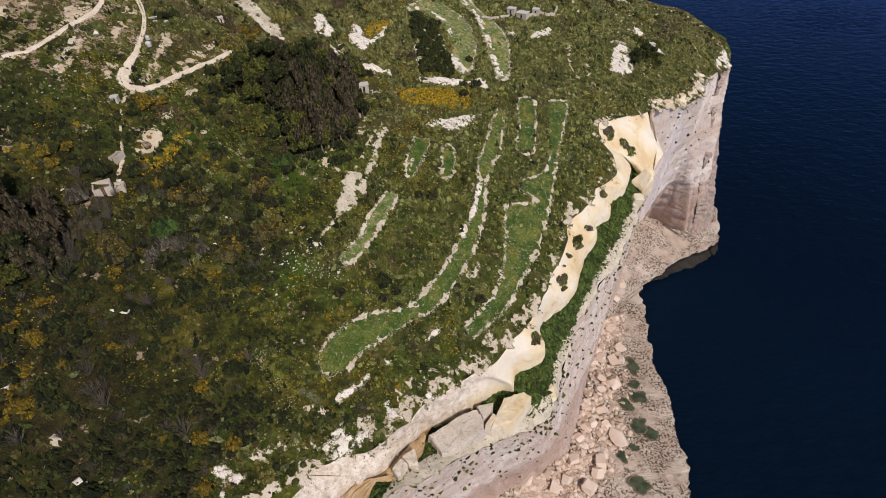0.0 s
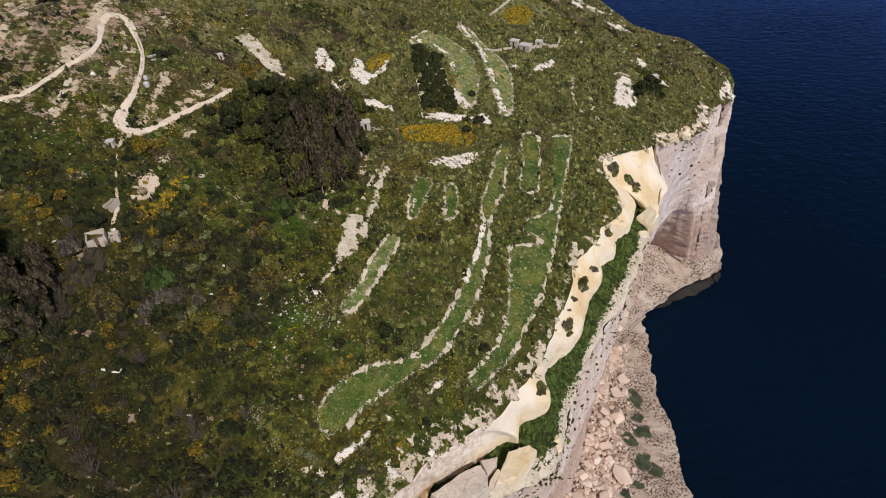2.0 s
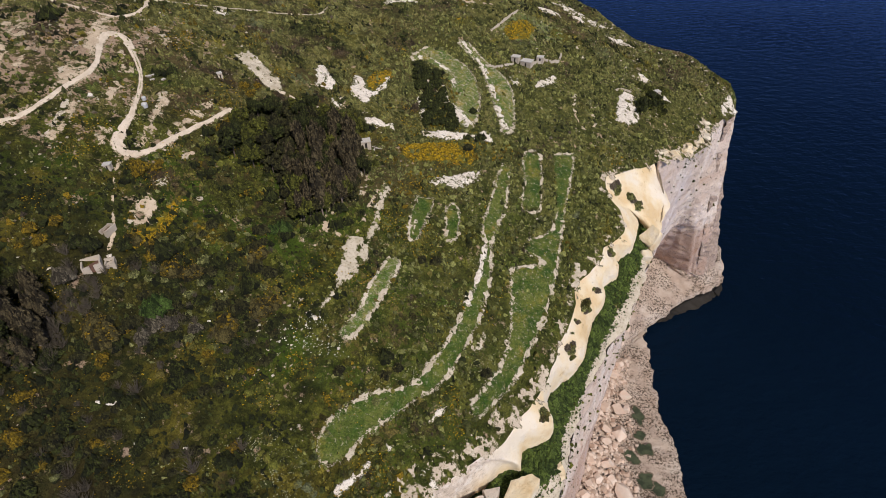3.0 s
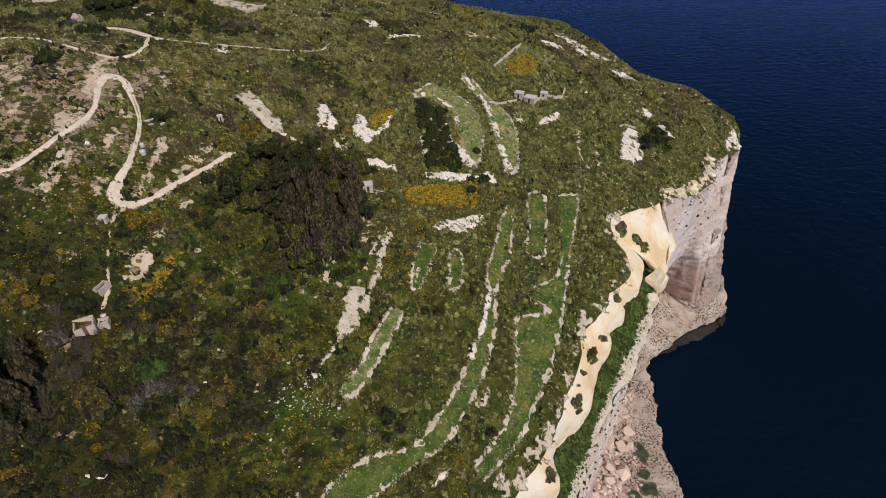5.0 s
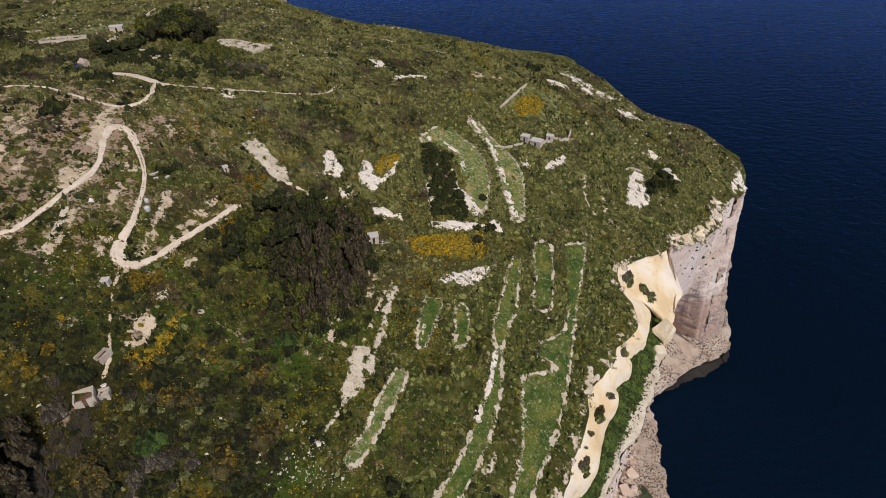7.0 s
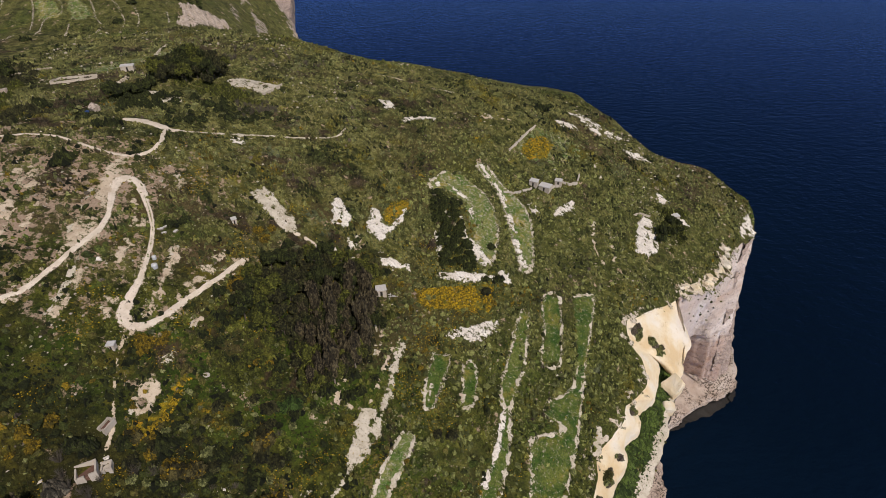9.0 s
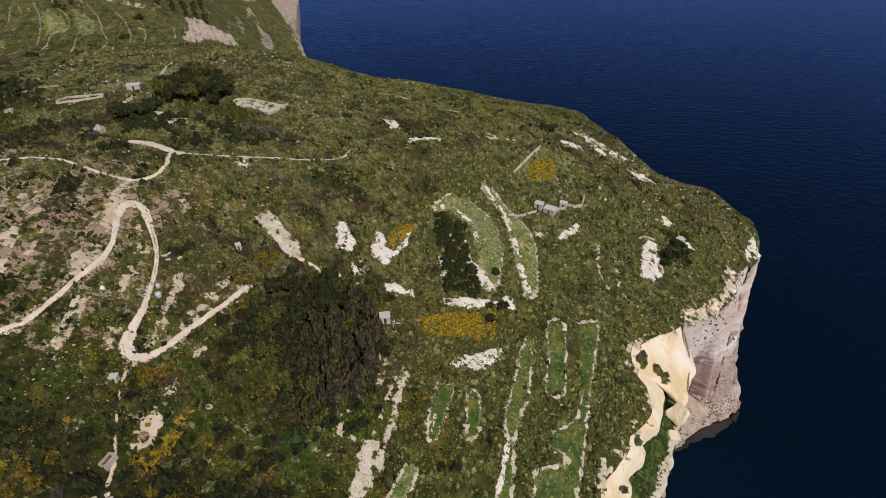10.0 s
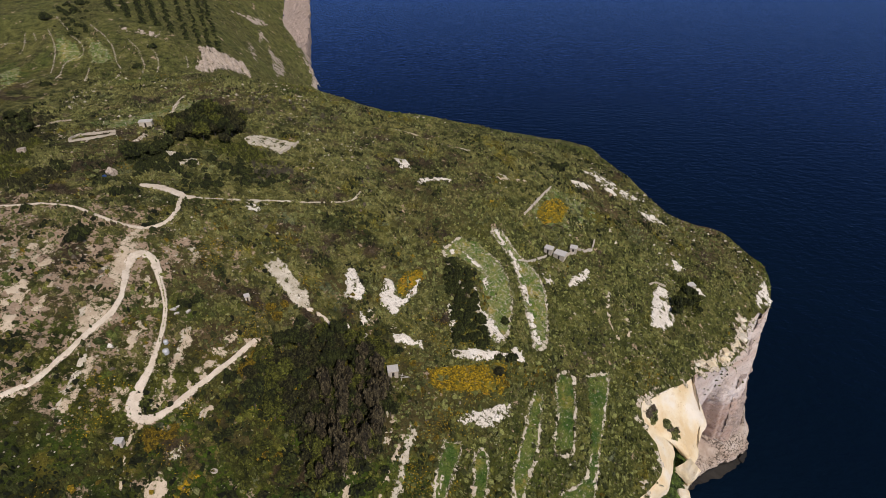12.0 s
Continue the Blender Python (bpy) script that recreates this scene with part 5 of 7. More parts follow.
_edge = _rim[45:, :2] * 0.5 + _in[45:, :2] * 0.5
drape("stony_rim", _edge[::4], M_RIM, "stony rim of the hillside above the scarp", "rock", 0.16, 0.6, 2.4, 3.6, bare=0.5, holes=0.2)
_edge = _in[34:200, :2] * 1.2 - _rim[34:200, :2] * 0.2
drape("stony_rim", _edge[::6], M_RIM, "pale pitted rock rising out of the scrub", "rock", 0.18, 0.5, 3.2, 5.5, bare=0.45, holes=0.22)
_edge_h = _brink[_on_head][:, :2][4:-8]
drape("stony_rim", _edge_h[:80:8] + [-2.0, 2.0], M_RIM, "broken pale rock at the headland's brink", "rock", 0.2, 0.5, 2.6, 7.0, bare=0.35, holes=0.4)
drape("stony_rim", _edge_h[::8], M_RIM, "stony rim of the headland", "rock", 0.16, 0.6, 2.4, 2.6, bare=0.6, holes=0.1)
for line, lab in ((TRACK_A, "pale dirt farm track with a hairpin bend"), (TRACK_B, "pale dirt farm track on the plateau"), (TRACK_D, "bare dirt turning place at a track's end")):
    ribbon("track", line, M_TRACK, lab, "track")
drape("track", TRACK_C, M_BARE, "worn dirt short cut between two tracks", "track", 0.18, 0.4, 0.9, 3.0, bare=0.1, holes=0.7)
for line in (TRACK_A[:10], TRACK_A[18:]):
    drape("track_verge", [q[:2] for q in line], M_BARE, "stony washed-out verge of the farm track", "soil", 0.16, 0.4, 1.1, 4.0, bare=0.35, holes=-0.2)
for line, w, mat in ((PATH_A, 0.9, M_STONY), (PATH_B, 0.45, M_BARE), (PATH_C, 1.4, M_TRACK)):
    drape("footpath", line, mat, "narrow trodden footpath through scrub", "path", 0.2, 0.4, 0.3, w, bare=0.06, holes=0.7)
for line, mat, lab in ((FIELD_1, M_FIELD_STONY, "long green terrace field with stony margins"), (FIELD_2, M_FIELD, "long bright green terrace field"),
                       (FIELD_3, M_FIELD, "small green terrace field"), (FIELD_4, M_FIELD_STONY, "small stony green terrace"), (FIELD_5, M_FIELD_STONY, "small stony green terrace"),
                       (FIELD_6, M_FIELD_PALE, "narrow grey-green terrace strip"), (FIELD_7, M_FIELD_PALE, "stony pale field round a sunken grove"),
                       (FIELD_8, M_FIELD_PALE, "narrow green field with white stone margins"), (FIELD_9, M_FIELD_PALE, "square walled plot of rough grass")):
    plot = line is FIELD_9
    drape("field", line, mat, lab, "field", cell=0.5, bare=0.6 if plot else 0.07, holes=0.15 if plot else 9.0, relief=0.12)
for line in (FLOWER_1, FLOWER_2, FLOWER_3, FLOWER_4):
    drape("flower_field", line, M_FLOWER, "patch of ochre yellow wild flowers", "flowers", 0.22, ragged=1.4, bare=0.25, holes=0.45)
for line in [WHITE_1, WHITE_2, WHITE_3, WHITE_4, WHITE_5, WHITE_6, WHITE_7, WHITE_8, WHITE_9, WHITE_10, WHITE_11, WHITE_12, WHITE_13, WHITE_14, WHITE_15] + WHITE_MORE:
    drape("bare_rock", line, M_WHITE, "bare white limestone outcrop", "rock", 0.24, 0.35, 0.7, bare=0.08, holes=0.35 if line is WHITE_7 else 0.85, relief=0.9 if line is WHITE_9 else 0.45)
for line in (LEDGE_1, LEDGE_2, LEDGE_3, LEDGE_4, LEDGE_5, LEDGE_6, LEDGE_7, LEDGE_8):
    drape("bare_rock", line, M_WHITE, "bare cream rock ledge on the slope", "rock", 0.24, 0.4, 1.0, bare=0.12, holes=0.15 if line in (LEDGE_2, LEDGE_4) else 0.6, relief=0.7)
for line in (STONY_1, STONY_2, STONY_3, RUBBLE_1):
    drape("stony_patch", line, M_STONY, "patch of bare stony soil", "soil", 0.2, 0.4, 0.9, bare=0.12, holes=0.5 if line is RUBBLE_1 else 0.75, relief=0.3)
for line in [BARE_1, BARE_2, BARE_3, BARE_4, BARE_5, BARE_6] + BARE_MORE:
    drape("bare_earth", line, M_BARE, "bank of bare ochre earth", "soil", 0.2, 0.4, 1.0, bare=0.06, holes=0.5, relief=0.3)
for line in FIELDS_FAR:
    drape("field", line, M_FIELD_PALE, "fresh green grass on the far terraces", "field", 0.3, 0.8, 2.0, bare=0.4, holes=0.8)
drape("stony_rim", [q[:2] for q in BRINK_FAR[17:25]], M_FARROCK, "broken rock along the far cliff's edge", "rock", 0.5, 0.8, 2.6, 7.0, bare=0.3, holes=0.2, relief=0.4)
for line in WHITE_FAR:
    drape("bare_rock", line, M_FARROCK, "pale rocky outcrop on the far hillside", "rock", 0.5, 0.8, 1.8, bare=0.15, holes=0.6, relief=0.3)
drape("bare_rock", SCARP, M_FARROCK, "grey crag standing out of the far hillside", "rock", 0.6, 0.7, 1.6, bare=0.05, holes=0.9, relief=3.6, grain=9.0)
drape("track_verge", [q[:2] for q in TRACK_A[13:19]], M_FIELD_PALE, "trampled grassy strip between the wheel ruts", "grass", 0.34, 0.25, 0.15, 0.6, bare=0.4, holes=0.45)
drape("bare_rock", [(14.5, 300), (18.2, 292), (22, 284), (24.8, 275), (26.6, 264), (28, 252), (29.8, 241)], M_WHITE, "white stony strip along a narrow field", "rock", 0.3, 0.35, 0.9, 2.6, bare=0.08, holes=0.6, relief=0.3)
drape("bare_rock", [(-10, 277), (-6, 281.5), (1, 278.5), (6.3, 273.5), (8.2, 264)], M_WHITE, "white stony bank round a sunken grove", "rock", 0.3, 0.35, 0.9, 2.2, bare=0.08, holes=0.5, relief=0.3)
drape("bare_rock", [FIELD_1[9], FIELD_1[8], FIELD_1[7]], M_WHITE, "white stony bank beside a terrace field", "rock", 0.3, 0.4, 0.6, 2.0, bare=0.08, holes=0.7)

# ---- stones ----
def lumps(detail, seed, jag, flat=1.0):
    """A rough lump of unit size: its corners and faces."""
    bm = bmesh.new()
    bmesh.ops.create_icosphere(bm, subdivisions=detail, radius=1.0)
    v = np.array([q.co[:] for q in bm.verts])
    f = np.array([[q.index for q in p.verts] for p in bm.faces])
    bm.free()
    k = 1 + jag * fbm(v[:, 0] * 1.4 + seed, v[:, 1] * 1.4, v[:, 2] * 1.4, seed, 3)
    return v * k[:, None] * [1, 1, flat], f


_ring = [(math.cos(1.2566 * k), math.sin(1.2566 * k), -0.3) for k in range(5)]
DOME_V = np.array(_ring + [(0, 0, 0.9)], float)
DOME_F = np.array([(k, (k + 1) % 5, 5) for k in range(5)])
OCTA_V = np.array([(1, 0, 0), (-1, 0, 0), (0, 1, 0), (0, -1, 0), (0, 0, 1), (0, 0, -1)], float)
OCTA_F = np.array([(0, 2, 4), (2, 1, 4), (1, 3, 4), (3, 0, 4), (2, 0, 5), (1, 2, 5), (3, 1, 5), (0, 3, 5)])


def many(v, f, centres, radii, seed, squash=None, jag=0.3):
    """Jittered copies of a small shape, as corners and faces of one mesh."""
    rng = np.random.default_rng(seed)
    n = len(centres)
    a = rng.uniform(0, 6.283, n)
    vv = v[None] * (1 + jag * rng.standard_normal((n, len(v))))[..., None]
    x = vv[..., 0] * np.cos(a)[:, None] - vv[..., 1] * np.sin(a)[:, None]
    y = vv[..., 0] * np.sin(a)[:, None] + vv[..., 1] * np.cos(a)[:, None]
    z = vv[..., 2] * (np.ones(n) if squash is None else squash)[:, None]
    out = np.stack([x, y, z], -1) * np.asarray(radii)[:, None, None] + np.asarray(centres)[:, None, :]
    return out.reshape(-1, 3), (f[None] + (np.arange(n) * len(v))[:, None, None]).reshape(-1, 3)


def stuff(name, v, f, centres, radii, material, seed, label, category, squash=None, jag=0.3, smooth=False):
    vv, ff = many(v, f, centres, radii, seed, squash, jag)
    return tagged(mesh(name, vv, ff, material, smooth), label, category, kind="stuff")


def inside(poly, n, seed, gap=0.0):
    """Random places inside an outline, at least a gap apart."""
    poly = np.array(poly, float)[:, :2]
    rng = np.random.default_rng(seed)
    lo, hi = poly.min(0), poly.max(0)
    got = []
    for _ in range(60):
        p = rng.uniform(lo, hi, (n * 3, 2))
        for q in p[side_of(p, poly)[0] < 0]:
            if not gap or all((q[0] - r[0]) ** 2 + (q[1] - r[1]) ** 2 > gap * gap for r in got):
                got.append(q)
            if len(got) >= n:
                return np.array(got)
    return np.array(got)


ICO_V, ICO_F = lumps(1, 1, 0.0)

# pale rills where the soil is washed off the rock
for k, line in enumerate(RILLS):
    drape("rill", line, (M_STONY, M_BARE)[k % 2], "pale washed-out streak of stony soil", "soil", 0.2, 0.45, 0.9, 1.2 + 0.4 * (k % 3), bare=0.3, holes=0.2)


def dry_wall(line, width=0.9, height=0.7, per=3.0, seed=1, name="dry_stone_wall", label="low tumbled dry stone wall", size=0.34):
    """A tumbled wall of loose stones along a line."""
    c = curve_through(np.array(line, float)[:, :2], 0.5)
    rng = np.random.default_rng(seed)
    n = int(len(c) * per)
    i = rng.integers(0, len(c), n)
    off = rng.normal(0, width * 0.42, (n, 2))
    p = c[i] + off
    tall = np.clip(1 - np.linalg.norm(off, axis=1) / width, 0, 1)
    z = land(p[:, 0], p[:, 1]) + rng.uniform(0.05, 1, n) * tall * height + 0.05
    r = size * rng.lognormal(0, 0.35, n)
    vv, ff = many(OCTA_V, OCTA_F, np.c_[p, z], r * 1.2, seed, np.full(n, 0.75), 0.2)
    return tagged(mesh(name, vv, ff, M_RUBBLE, False), label, "stone wall", kind="structure")


def field_edges():
    """Pale stone borders round the terrace fields."""
    jobs = [(FIELD_1[0:13], 1.0), (FIELD_1[13:27] + [FIELD_1[0]], 0.9), (FIELD_2[0:12], 0.9), (FIELD_2[12:23] + [FIELD_2[0]], 0.9), (FIELD_3 + [FIELD_3[0]], 0.7),
            (FIELD_4 + [FIELD_4[0]], 0.7), (FIELD_5 + [FIELD_5[0]], 0.7), (FIELD_6 + [FIELD_6[0]], 0.6), (FIELD_8 + [FIELD_8[0]], 1.0), (FIELD_7[4:12] + FIELD_7[:3], 1.0),
            (FIELD_9[:2], 1.0)]
    for k, (line, w) in enumerate(jobs):
        drape("stony_margin", line, M_STONY, "pale stony margin of a terrace field", "soil", 0.22, 0.3, 0.8, 1.35 * w, bare=0.3, holes=0.35, relief=0.25)
        dry_wall(line, 1.0 * w, 0.3, 5.0, 100 + k, size=0.10)


field_edges()
for k, line in enumerate((WALL_3, WALL_5, WALL_6)):
    dry_wall(line, 1.0, 1.0, 5.0, 140 + k, label="straight pale dry stone wall on the plateau", size=0.32)
for k, line in enumerate(TERRACES):
    dry_wall(line, 0.8, 0.8, 2.0, 160 + k, label="long terrace wall on the far hillside", size=0.2)


def loose_stones():
    p, rng = scatter_on_land(30000, -230, 185, 50, 415, 71)
    want = fbm(p[:, 0] / 26, p[:, 1] / 26, None, 72, 4) + 0.6 * ease(-40, -110, p[:, 0]) * ease(140, 190, p[:, 1]) + 0.6 * ease(60, 130, p[:, 0]) - 0.45 * ease(250, 300, p[:, 1]) * ease(120, 80, p[:, 0]) - 0.3
    p = p[want + 0.35 * rng.standard_normal(len(p)) > 0.35]
    r = np.clip(np.random.default_rng(73).lognormal(-1.6, 0.6, len(p)), 0.1, 0.6) * (1 + 0.7 * ease(260, 350, p[:, 1]))
    stuff("loose_stones", OCTA_V, OCTA_F, np.c_[p, land(p[:, 0], p[:, 1]) + 0.25 * r + 0.2], r, M_RUBBLE, 74, "white stones strewn over the scrub hillside", "stones", np.full(len(p), 0.6), 0.2)
    for k, line in enumerate((FLOWER_1, FLOWER_2, FLOWER_3, FLOWER_4)):
        q = inside(line, (3200, 320, 700, 500)[k], 78 + k)
        q = q[fbm(q[:, 0] / 5, q[:, 1] / 5, None, 79, 3) > -0.25] + np.random.default_rng(k).normal(0, 0.5, (1, 2))
        stuff("flowers", OCTA_V, OCTA_F, np.c_[q, land(q[:, 0], q[:, 1]) + 0.3], np.random.default_rng(77 + k).uniform(0.15, 0.5, len(q)), M_YELLOW, 79 + k, "dense ochre yellow wild flowers", "flowers", np.full(len(q), 0.8))
    p, rng = scatter_on_land(60000, -115, 20, 80, 245, 171)
    want = fbm(p[:, 0] / 11, p[:, 1] / 11, None, 172, 4) + 0.25 * rng.standard_normal(len(p))
    gold, white = p[want > 0.62], p[(want < -1.0) & (p[:, 1] < 200)]
    for name, q, mat, lo, hi, lab in (("wild_flowers", gold, M_YELLOW, 0.10, 0.26, "small yellow flowers sprinkled through the scrub"), ("wild_umbels", white, M_UMBEL, 0.08, 0.20, "small cream flower heads in the scrub")):
        q = q[rng.random(len(q)) < covered(q, 0.3)]
        stuff(name, OCTA_V, OCTA_F, np.c_[q, land(q[:, 0], q[:, 1]) + 0.45], rng.uniform(lo, hi, len(q)), mat, 173, lab, "flowers", np.full(len(q), 0.7))
    b = inside(BLOOMS, 170, 75)
    stuff("blossom", OCTA_V, OCTA_F, np.c_[b, land(b[:, 0], b[:, 1]) + 0.6], np.random.default_rng(76).uniform(0.08, 0.26, len(b)), M_BLOOM, 77, "white blossoms and pale stones in the grass", "flowers")
    for k, line in enumerate((WHITE_1, WHITE_4, WHITE_5, WHITE_7, WHITE_8, WHITE_9, WHITE_10, LEDGE_2, LEDGE_3, LEDGE_4, RUBBLE_1, STONY_2, STONY_3)):
        q = inside(line, 90, 80 + k)
        rr = np.random.default_rng(90 + k).lognormal(-1.9, 0.5, len(q))
        stuff("rubble", ICO_V, ICO_F, np.c_[q, land(q[:, 0], q[:, 1]) + 0.2], rr, M_WHITE, 95 + k, "broken white rubble on bare rock", "stones", np.full(len(q), 0.55), 0.22)


def scatter_on_land(n, x0, x1, y0, y1, seed):
    rng = np.random.default_rng(seed)
    p = np.stack([rng.uniform(x0, x1, n), rng.uniform(y0, y1, n)], 1)
    return p[side_of(p, LAND[::3])[0] < -1.0], rng


loose_stones()


def boulder_mesh(seed, blocky=0.5):
    """A squarish fallen block with chipped faces."""
    v, f = lumps(3, seed, 0.0)
    rng = np.random.default_rng(seed)
    turn = np.linalg.qr(rng.normal(size=(3, 3)) * 0.35 + np.eye(3))[0]
    faces = [a * b + rng.normal(0, 0.16, 3) for a in turn for b in (-1, 1)] + [rng.normal(size=3) for _ in range(5)]
    for k, n in enumerate(faces):
        n = n / np.linalg.norm(n)
        d = v @ n - (rng.uniform(0.42, 0.62) if k < 6 else rng.uniform(0.6, 0.8))
        v = v - np.clip(d, 0, None)[:, None] * n * (0.9 + 0.2 * blocky)
    v = v * (1 + 0.05 * fbm(v[:, 0] * 3, v[:, 1] * 3, v[:, 2] * 3 + seed, seed, 3))[:, None]
    return v / np.abs(v).max(), f


def boulder(x, y, z, size, seed, material, label, group="", name="boulder"):
    v, f = boulder_mesh(seed)
    v = v * np.array(size) * 0.5
    v[:, 2] -= v[:, 2].min() + 0.18 * size[2]
    a = seed * 1.7
    r = np.array([[math.cos(a), -math.sin(a), 0], [math.sin(a), math.cos(a), 0], [0, 0, 1]])
    ob = mesh(name, v @ r.T, f, material, False)
    ob.location = (x, y, z)
    return tagged(ob, label, "boulder", group)


# fallen blocks on the ledge
boulder(32.3, 112.5, 127.5, (11, 9, 8), 5, M_CREAM, "big cream fallen block standing on the green ledge")


def fallen_slab(line, top, thick, material, label, dip=0.0, seed=1):
    """A flat angular slab of rock, its top tipped a little and its edges broken."""
    c = np.array(line, float)
    o = c.mean(0)
    k = curve_through(np.vstack([c, c[:1]]), n=8 * len(line) + 1)[:-1] * 0.25 + np.vstack([np.linspace(p, q, 8, endpoint=False) for p, q in zip(c, np.roll(c, -1, 0))]) * 0.75 - o
    n, rows = len(k), []
    for s, h in ((0.0, 0.0), (0.15, 0.0), (0.3, 0.02), (0.45, 0.02), (0.6, 0.0), (0.75, 0.0), (0.87, 0.0), (0.96, -0.05), (1.0, -0.6), (1.03, -0.5 * thick), (0.97, -thick)):
        e = 0.09 * fbm(k[:, 0] * s + 7 * h, k[:, 1] * s, None, seed, 3)
        rows.append(np.c_[k * s * (1 + 0.4 * e * (s > 0.9))[:, None], h + e + dip * k[:, 0] * s])
    v = np.vstack(rows)
    f = [(i * n + j, i * n + (j + 1) % n, (i + 1) * n + (j + 1) % n, (i + 1) * n + j) for i in range(len(rows) - 1) for j in range(n)]
    ob = mesh("fallen_slab", v, np.array(f), material, False)
    ob.location = (o[0], o[1], top)
    return tagged(ob, label, "boulder", "slabs fallen on the ledge")


fallen_slab([(17.6, 104.4), (24.3, 106), (26.4, 103.9), (24.4, 101.2), (19.3, 95.7), (12.6, 94.2)], 138, 7, M_CREAM, "long cream fallen slab lying on the ledge", 0.05, 3)
fallen_slab([(-6.5, 89.5), (4.4, 97.1), (8.7, 98.2), (10.1, 91.6), (0, 84.4), (-2.9, 83.4)], 141.5, 8, M_SLABROCK, "broad weathered fallen slab with tufts of green", -0.08, 4)
fallen_slab([(8.5, 100.5), (13.7, 101.1), (12.6, 98.4), (10.1, 95.9)], 140, 6, M_SLABROCK, "small grey slab wedged between larger ones", 0.1, 5)
fallen_slab([(10.6, 93.9), (13.2, 97.6), (14.1, 97.3), (12.0, 93.7)], 139.5, 6, M_CREAM, "narrow cream block split from a slab", 0.0, 6)
fallen_slab([(-16.7, 77.3), (-14.4, 80.5), (-12.5, 78.6), (-14.9, 74.7)], 146, 7, M_CREAM, "cracked cream block below the scarp", -0.05, 7)
fallen_slab([(-14.2, 81.5), (-10.6, 84), (-9.5, 79), (-12.1, 79.0)], 145, 7, M_CREAM, "cracked cream block below the scarp", -0.05, 8)
boulder(80.5, 198.0, 142.0, (9, 3.4, 3.2), 14, M_CREAM, "long cream slab on the ledge")
boulder(93.0, 209.5, 143.0, (12, 10, 15), 15, M_CREAM, "upright cream block below the rim")
boulder(88.0, 199.5, 143.5, (8, 6, 7), 16, M_CREAM, "cream block on the brink of the cliff")


# broken blocks along the headland's rim
for k in range(22):
    i = _head + int(6 + 3.3 * k)
    q = _brink[i] - [1.5 + 2.2 * ((k * 5) % 4) / 3, -1.0 - 2.0 * ((k * 3) % 5) / 4, 0]
    s = 2.6 + 3.2 * ((k * 7) % 6) / 5
    boulder(q[0], q[1], float(land(q[0], q[1])) - 0.3, (s, 0.8 * s, 0.6 * s), 740 + k, M_CREAM, "broken cream block on the headland's rim", "blocks along the rim")


def shelf_height(x, y):
    """The shore shelf's height, from the distances to cliff foot and water."""
    p = np.array([[x, y]], float)
    a, b = side_of(p, _foot, False)[0][0], side_of(p, _water, False)[0][0]
    t = a / (a + b + 1e-6)
    return float(np.interp(t, [0, 0.38, 0.65, 0.96, 1.0], [15, 6.5, 4.8, 3.6, 2.6]))


FALLEN = [(104.2, 217.4, 9), (100.6, 201.2, 8.5), (111.8, 229.4, 6.5), (110.1, 219.4, 5), (96, 217.9, 5.5), (92.3, 202.9, 5), (107.4, 240.8, 5), (113.8, 250.6, 5.5),
          (125.7, 280.1, 7), (118, 266.4, 5), (143.5, 313, 6), (92.8, 166.3, 12), (88.1, 172.6, 5), (87.6, 181.2, 6), (78.8, 181.6, 5), (79.9, 172.3, 5), (90.3, 194.7, 5),
          (95.2, 229.4, 5), (90.4, 213.7, 4.5), (79.2, 150.1, 6), (76.2, 143.8, 6), (82, 154.8, 5), (74.3, 169, 4.5), (69.6, 162.2, 5), (63.7, 149.2, 5), (37.7, 138.5, 7),
          (58.8, 140, 6), (52.1, 135.7, 6), (70, 136.4, 6)]
for k, (x, y, s) in enumerate(FALLEN):
    q = 0.75 + 0.5 * ((k * 37) % 11) / 10
    s *= 1.35
    boulder(x, y, shelf_height(x, y), (s, s * q, s * 0.62), 40 + k, M_BOULDER, "fallen pinkish limestone boulder on the shore shelf" if s < 11 else "house-sized fallen limestone boulder on the shore shelf", "boulders on the shore")


def talus():
    """Rubble between the cliff's foot and the shelf."""
    rng = np.random.default_rng(201)
    i = rng.integers(int(COLS * 0.12), int(COLS * 0.74), 3000)
    t = np.clip(rng.beta(1.3, 2.2, len(i)) * 0.62, 0, 1)
    p = _foot[i] * (1 - t)[:, None] + _water[i] * t[:, None]
    p[:, 2] = np.interp(t, [0, 0.38, 0.65], [15.2, 6.7, 5.0])
    r = np.clip(rng.lognormal(-0.3, 0.55, len(i)), 0.25, 2.0)
    v, f = lumps(1, 5, 0.25)
    stuff("talus", v, f, p, r, M_BOULDER, 202, "pinkish rubble fallen from the cliff onto the shore", "rubble", rng.uniform(0.55, 0.9, len(i)), 0.22)


talus()


def cliff_tufts():
    """Plants rooted in the cliff's cracks and along its upper ledges."""
    rng = np.random.default_rng(205)
    i = np.r_[rng.integers(40, int(_head * 0.93), 420), rng.integers(_head, COLS - 4, 90)]
    t = rng.beta(0.8, 3.2, len(i))
    q = _brink[i] * (1 - t)[:, None] + _foot[i] * t[:, None]
    stuff("cliff_tufts", OCTA_V, OCTA_F, q, np.clip(rng.lognormal(-0.7, 0.5, len(i)), 0.2, 1.0), M_OLIVE, 206, "dark tufts rooted in the cliff face", "scrub", rng.uniform(0.6, 1.0, len(i)), 0.35)


cliff_tufts()


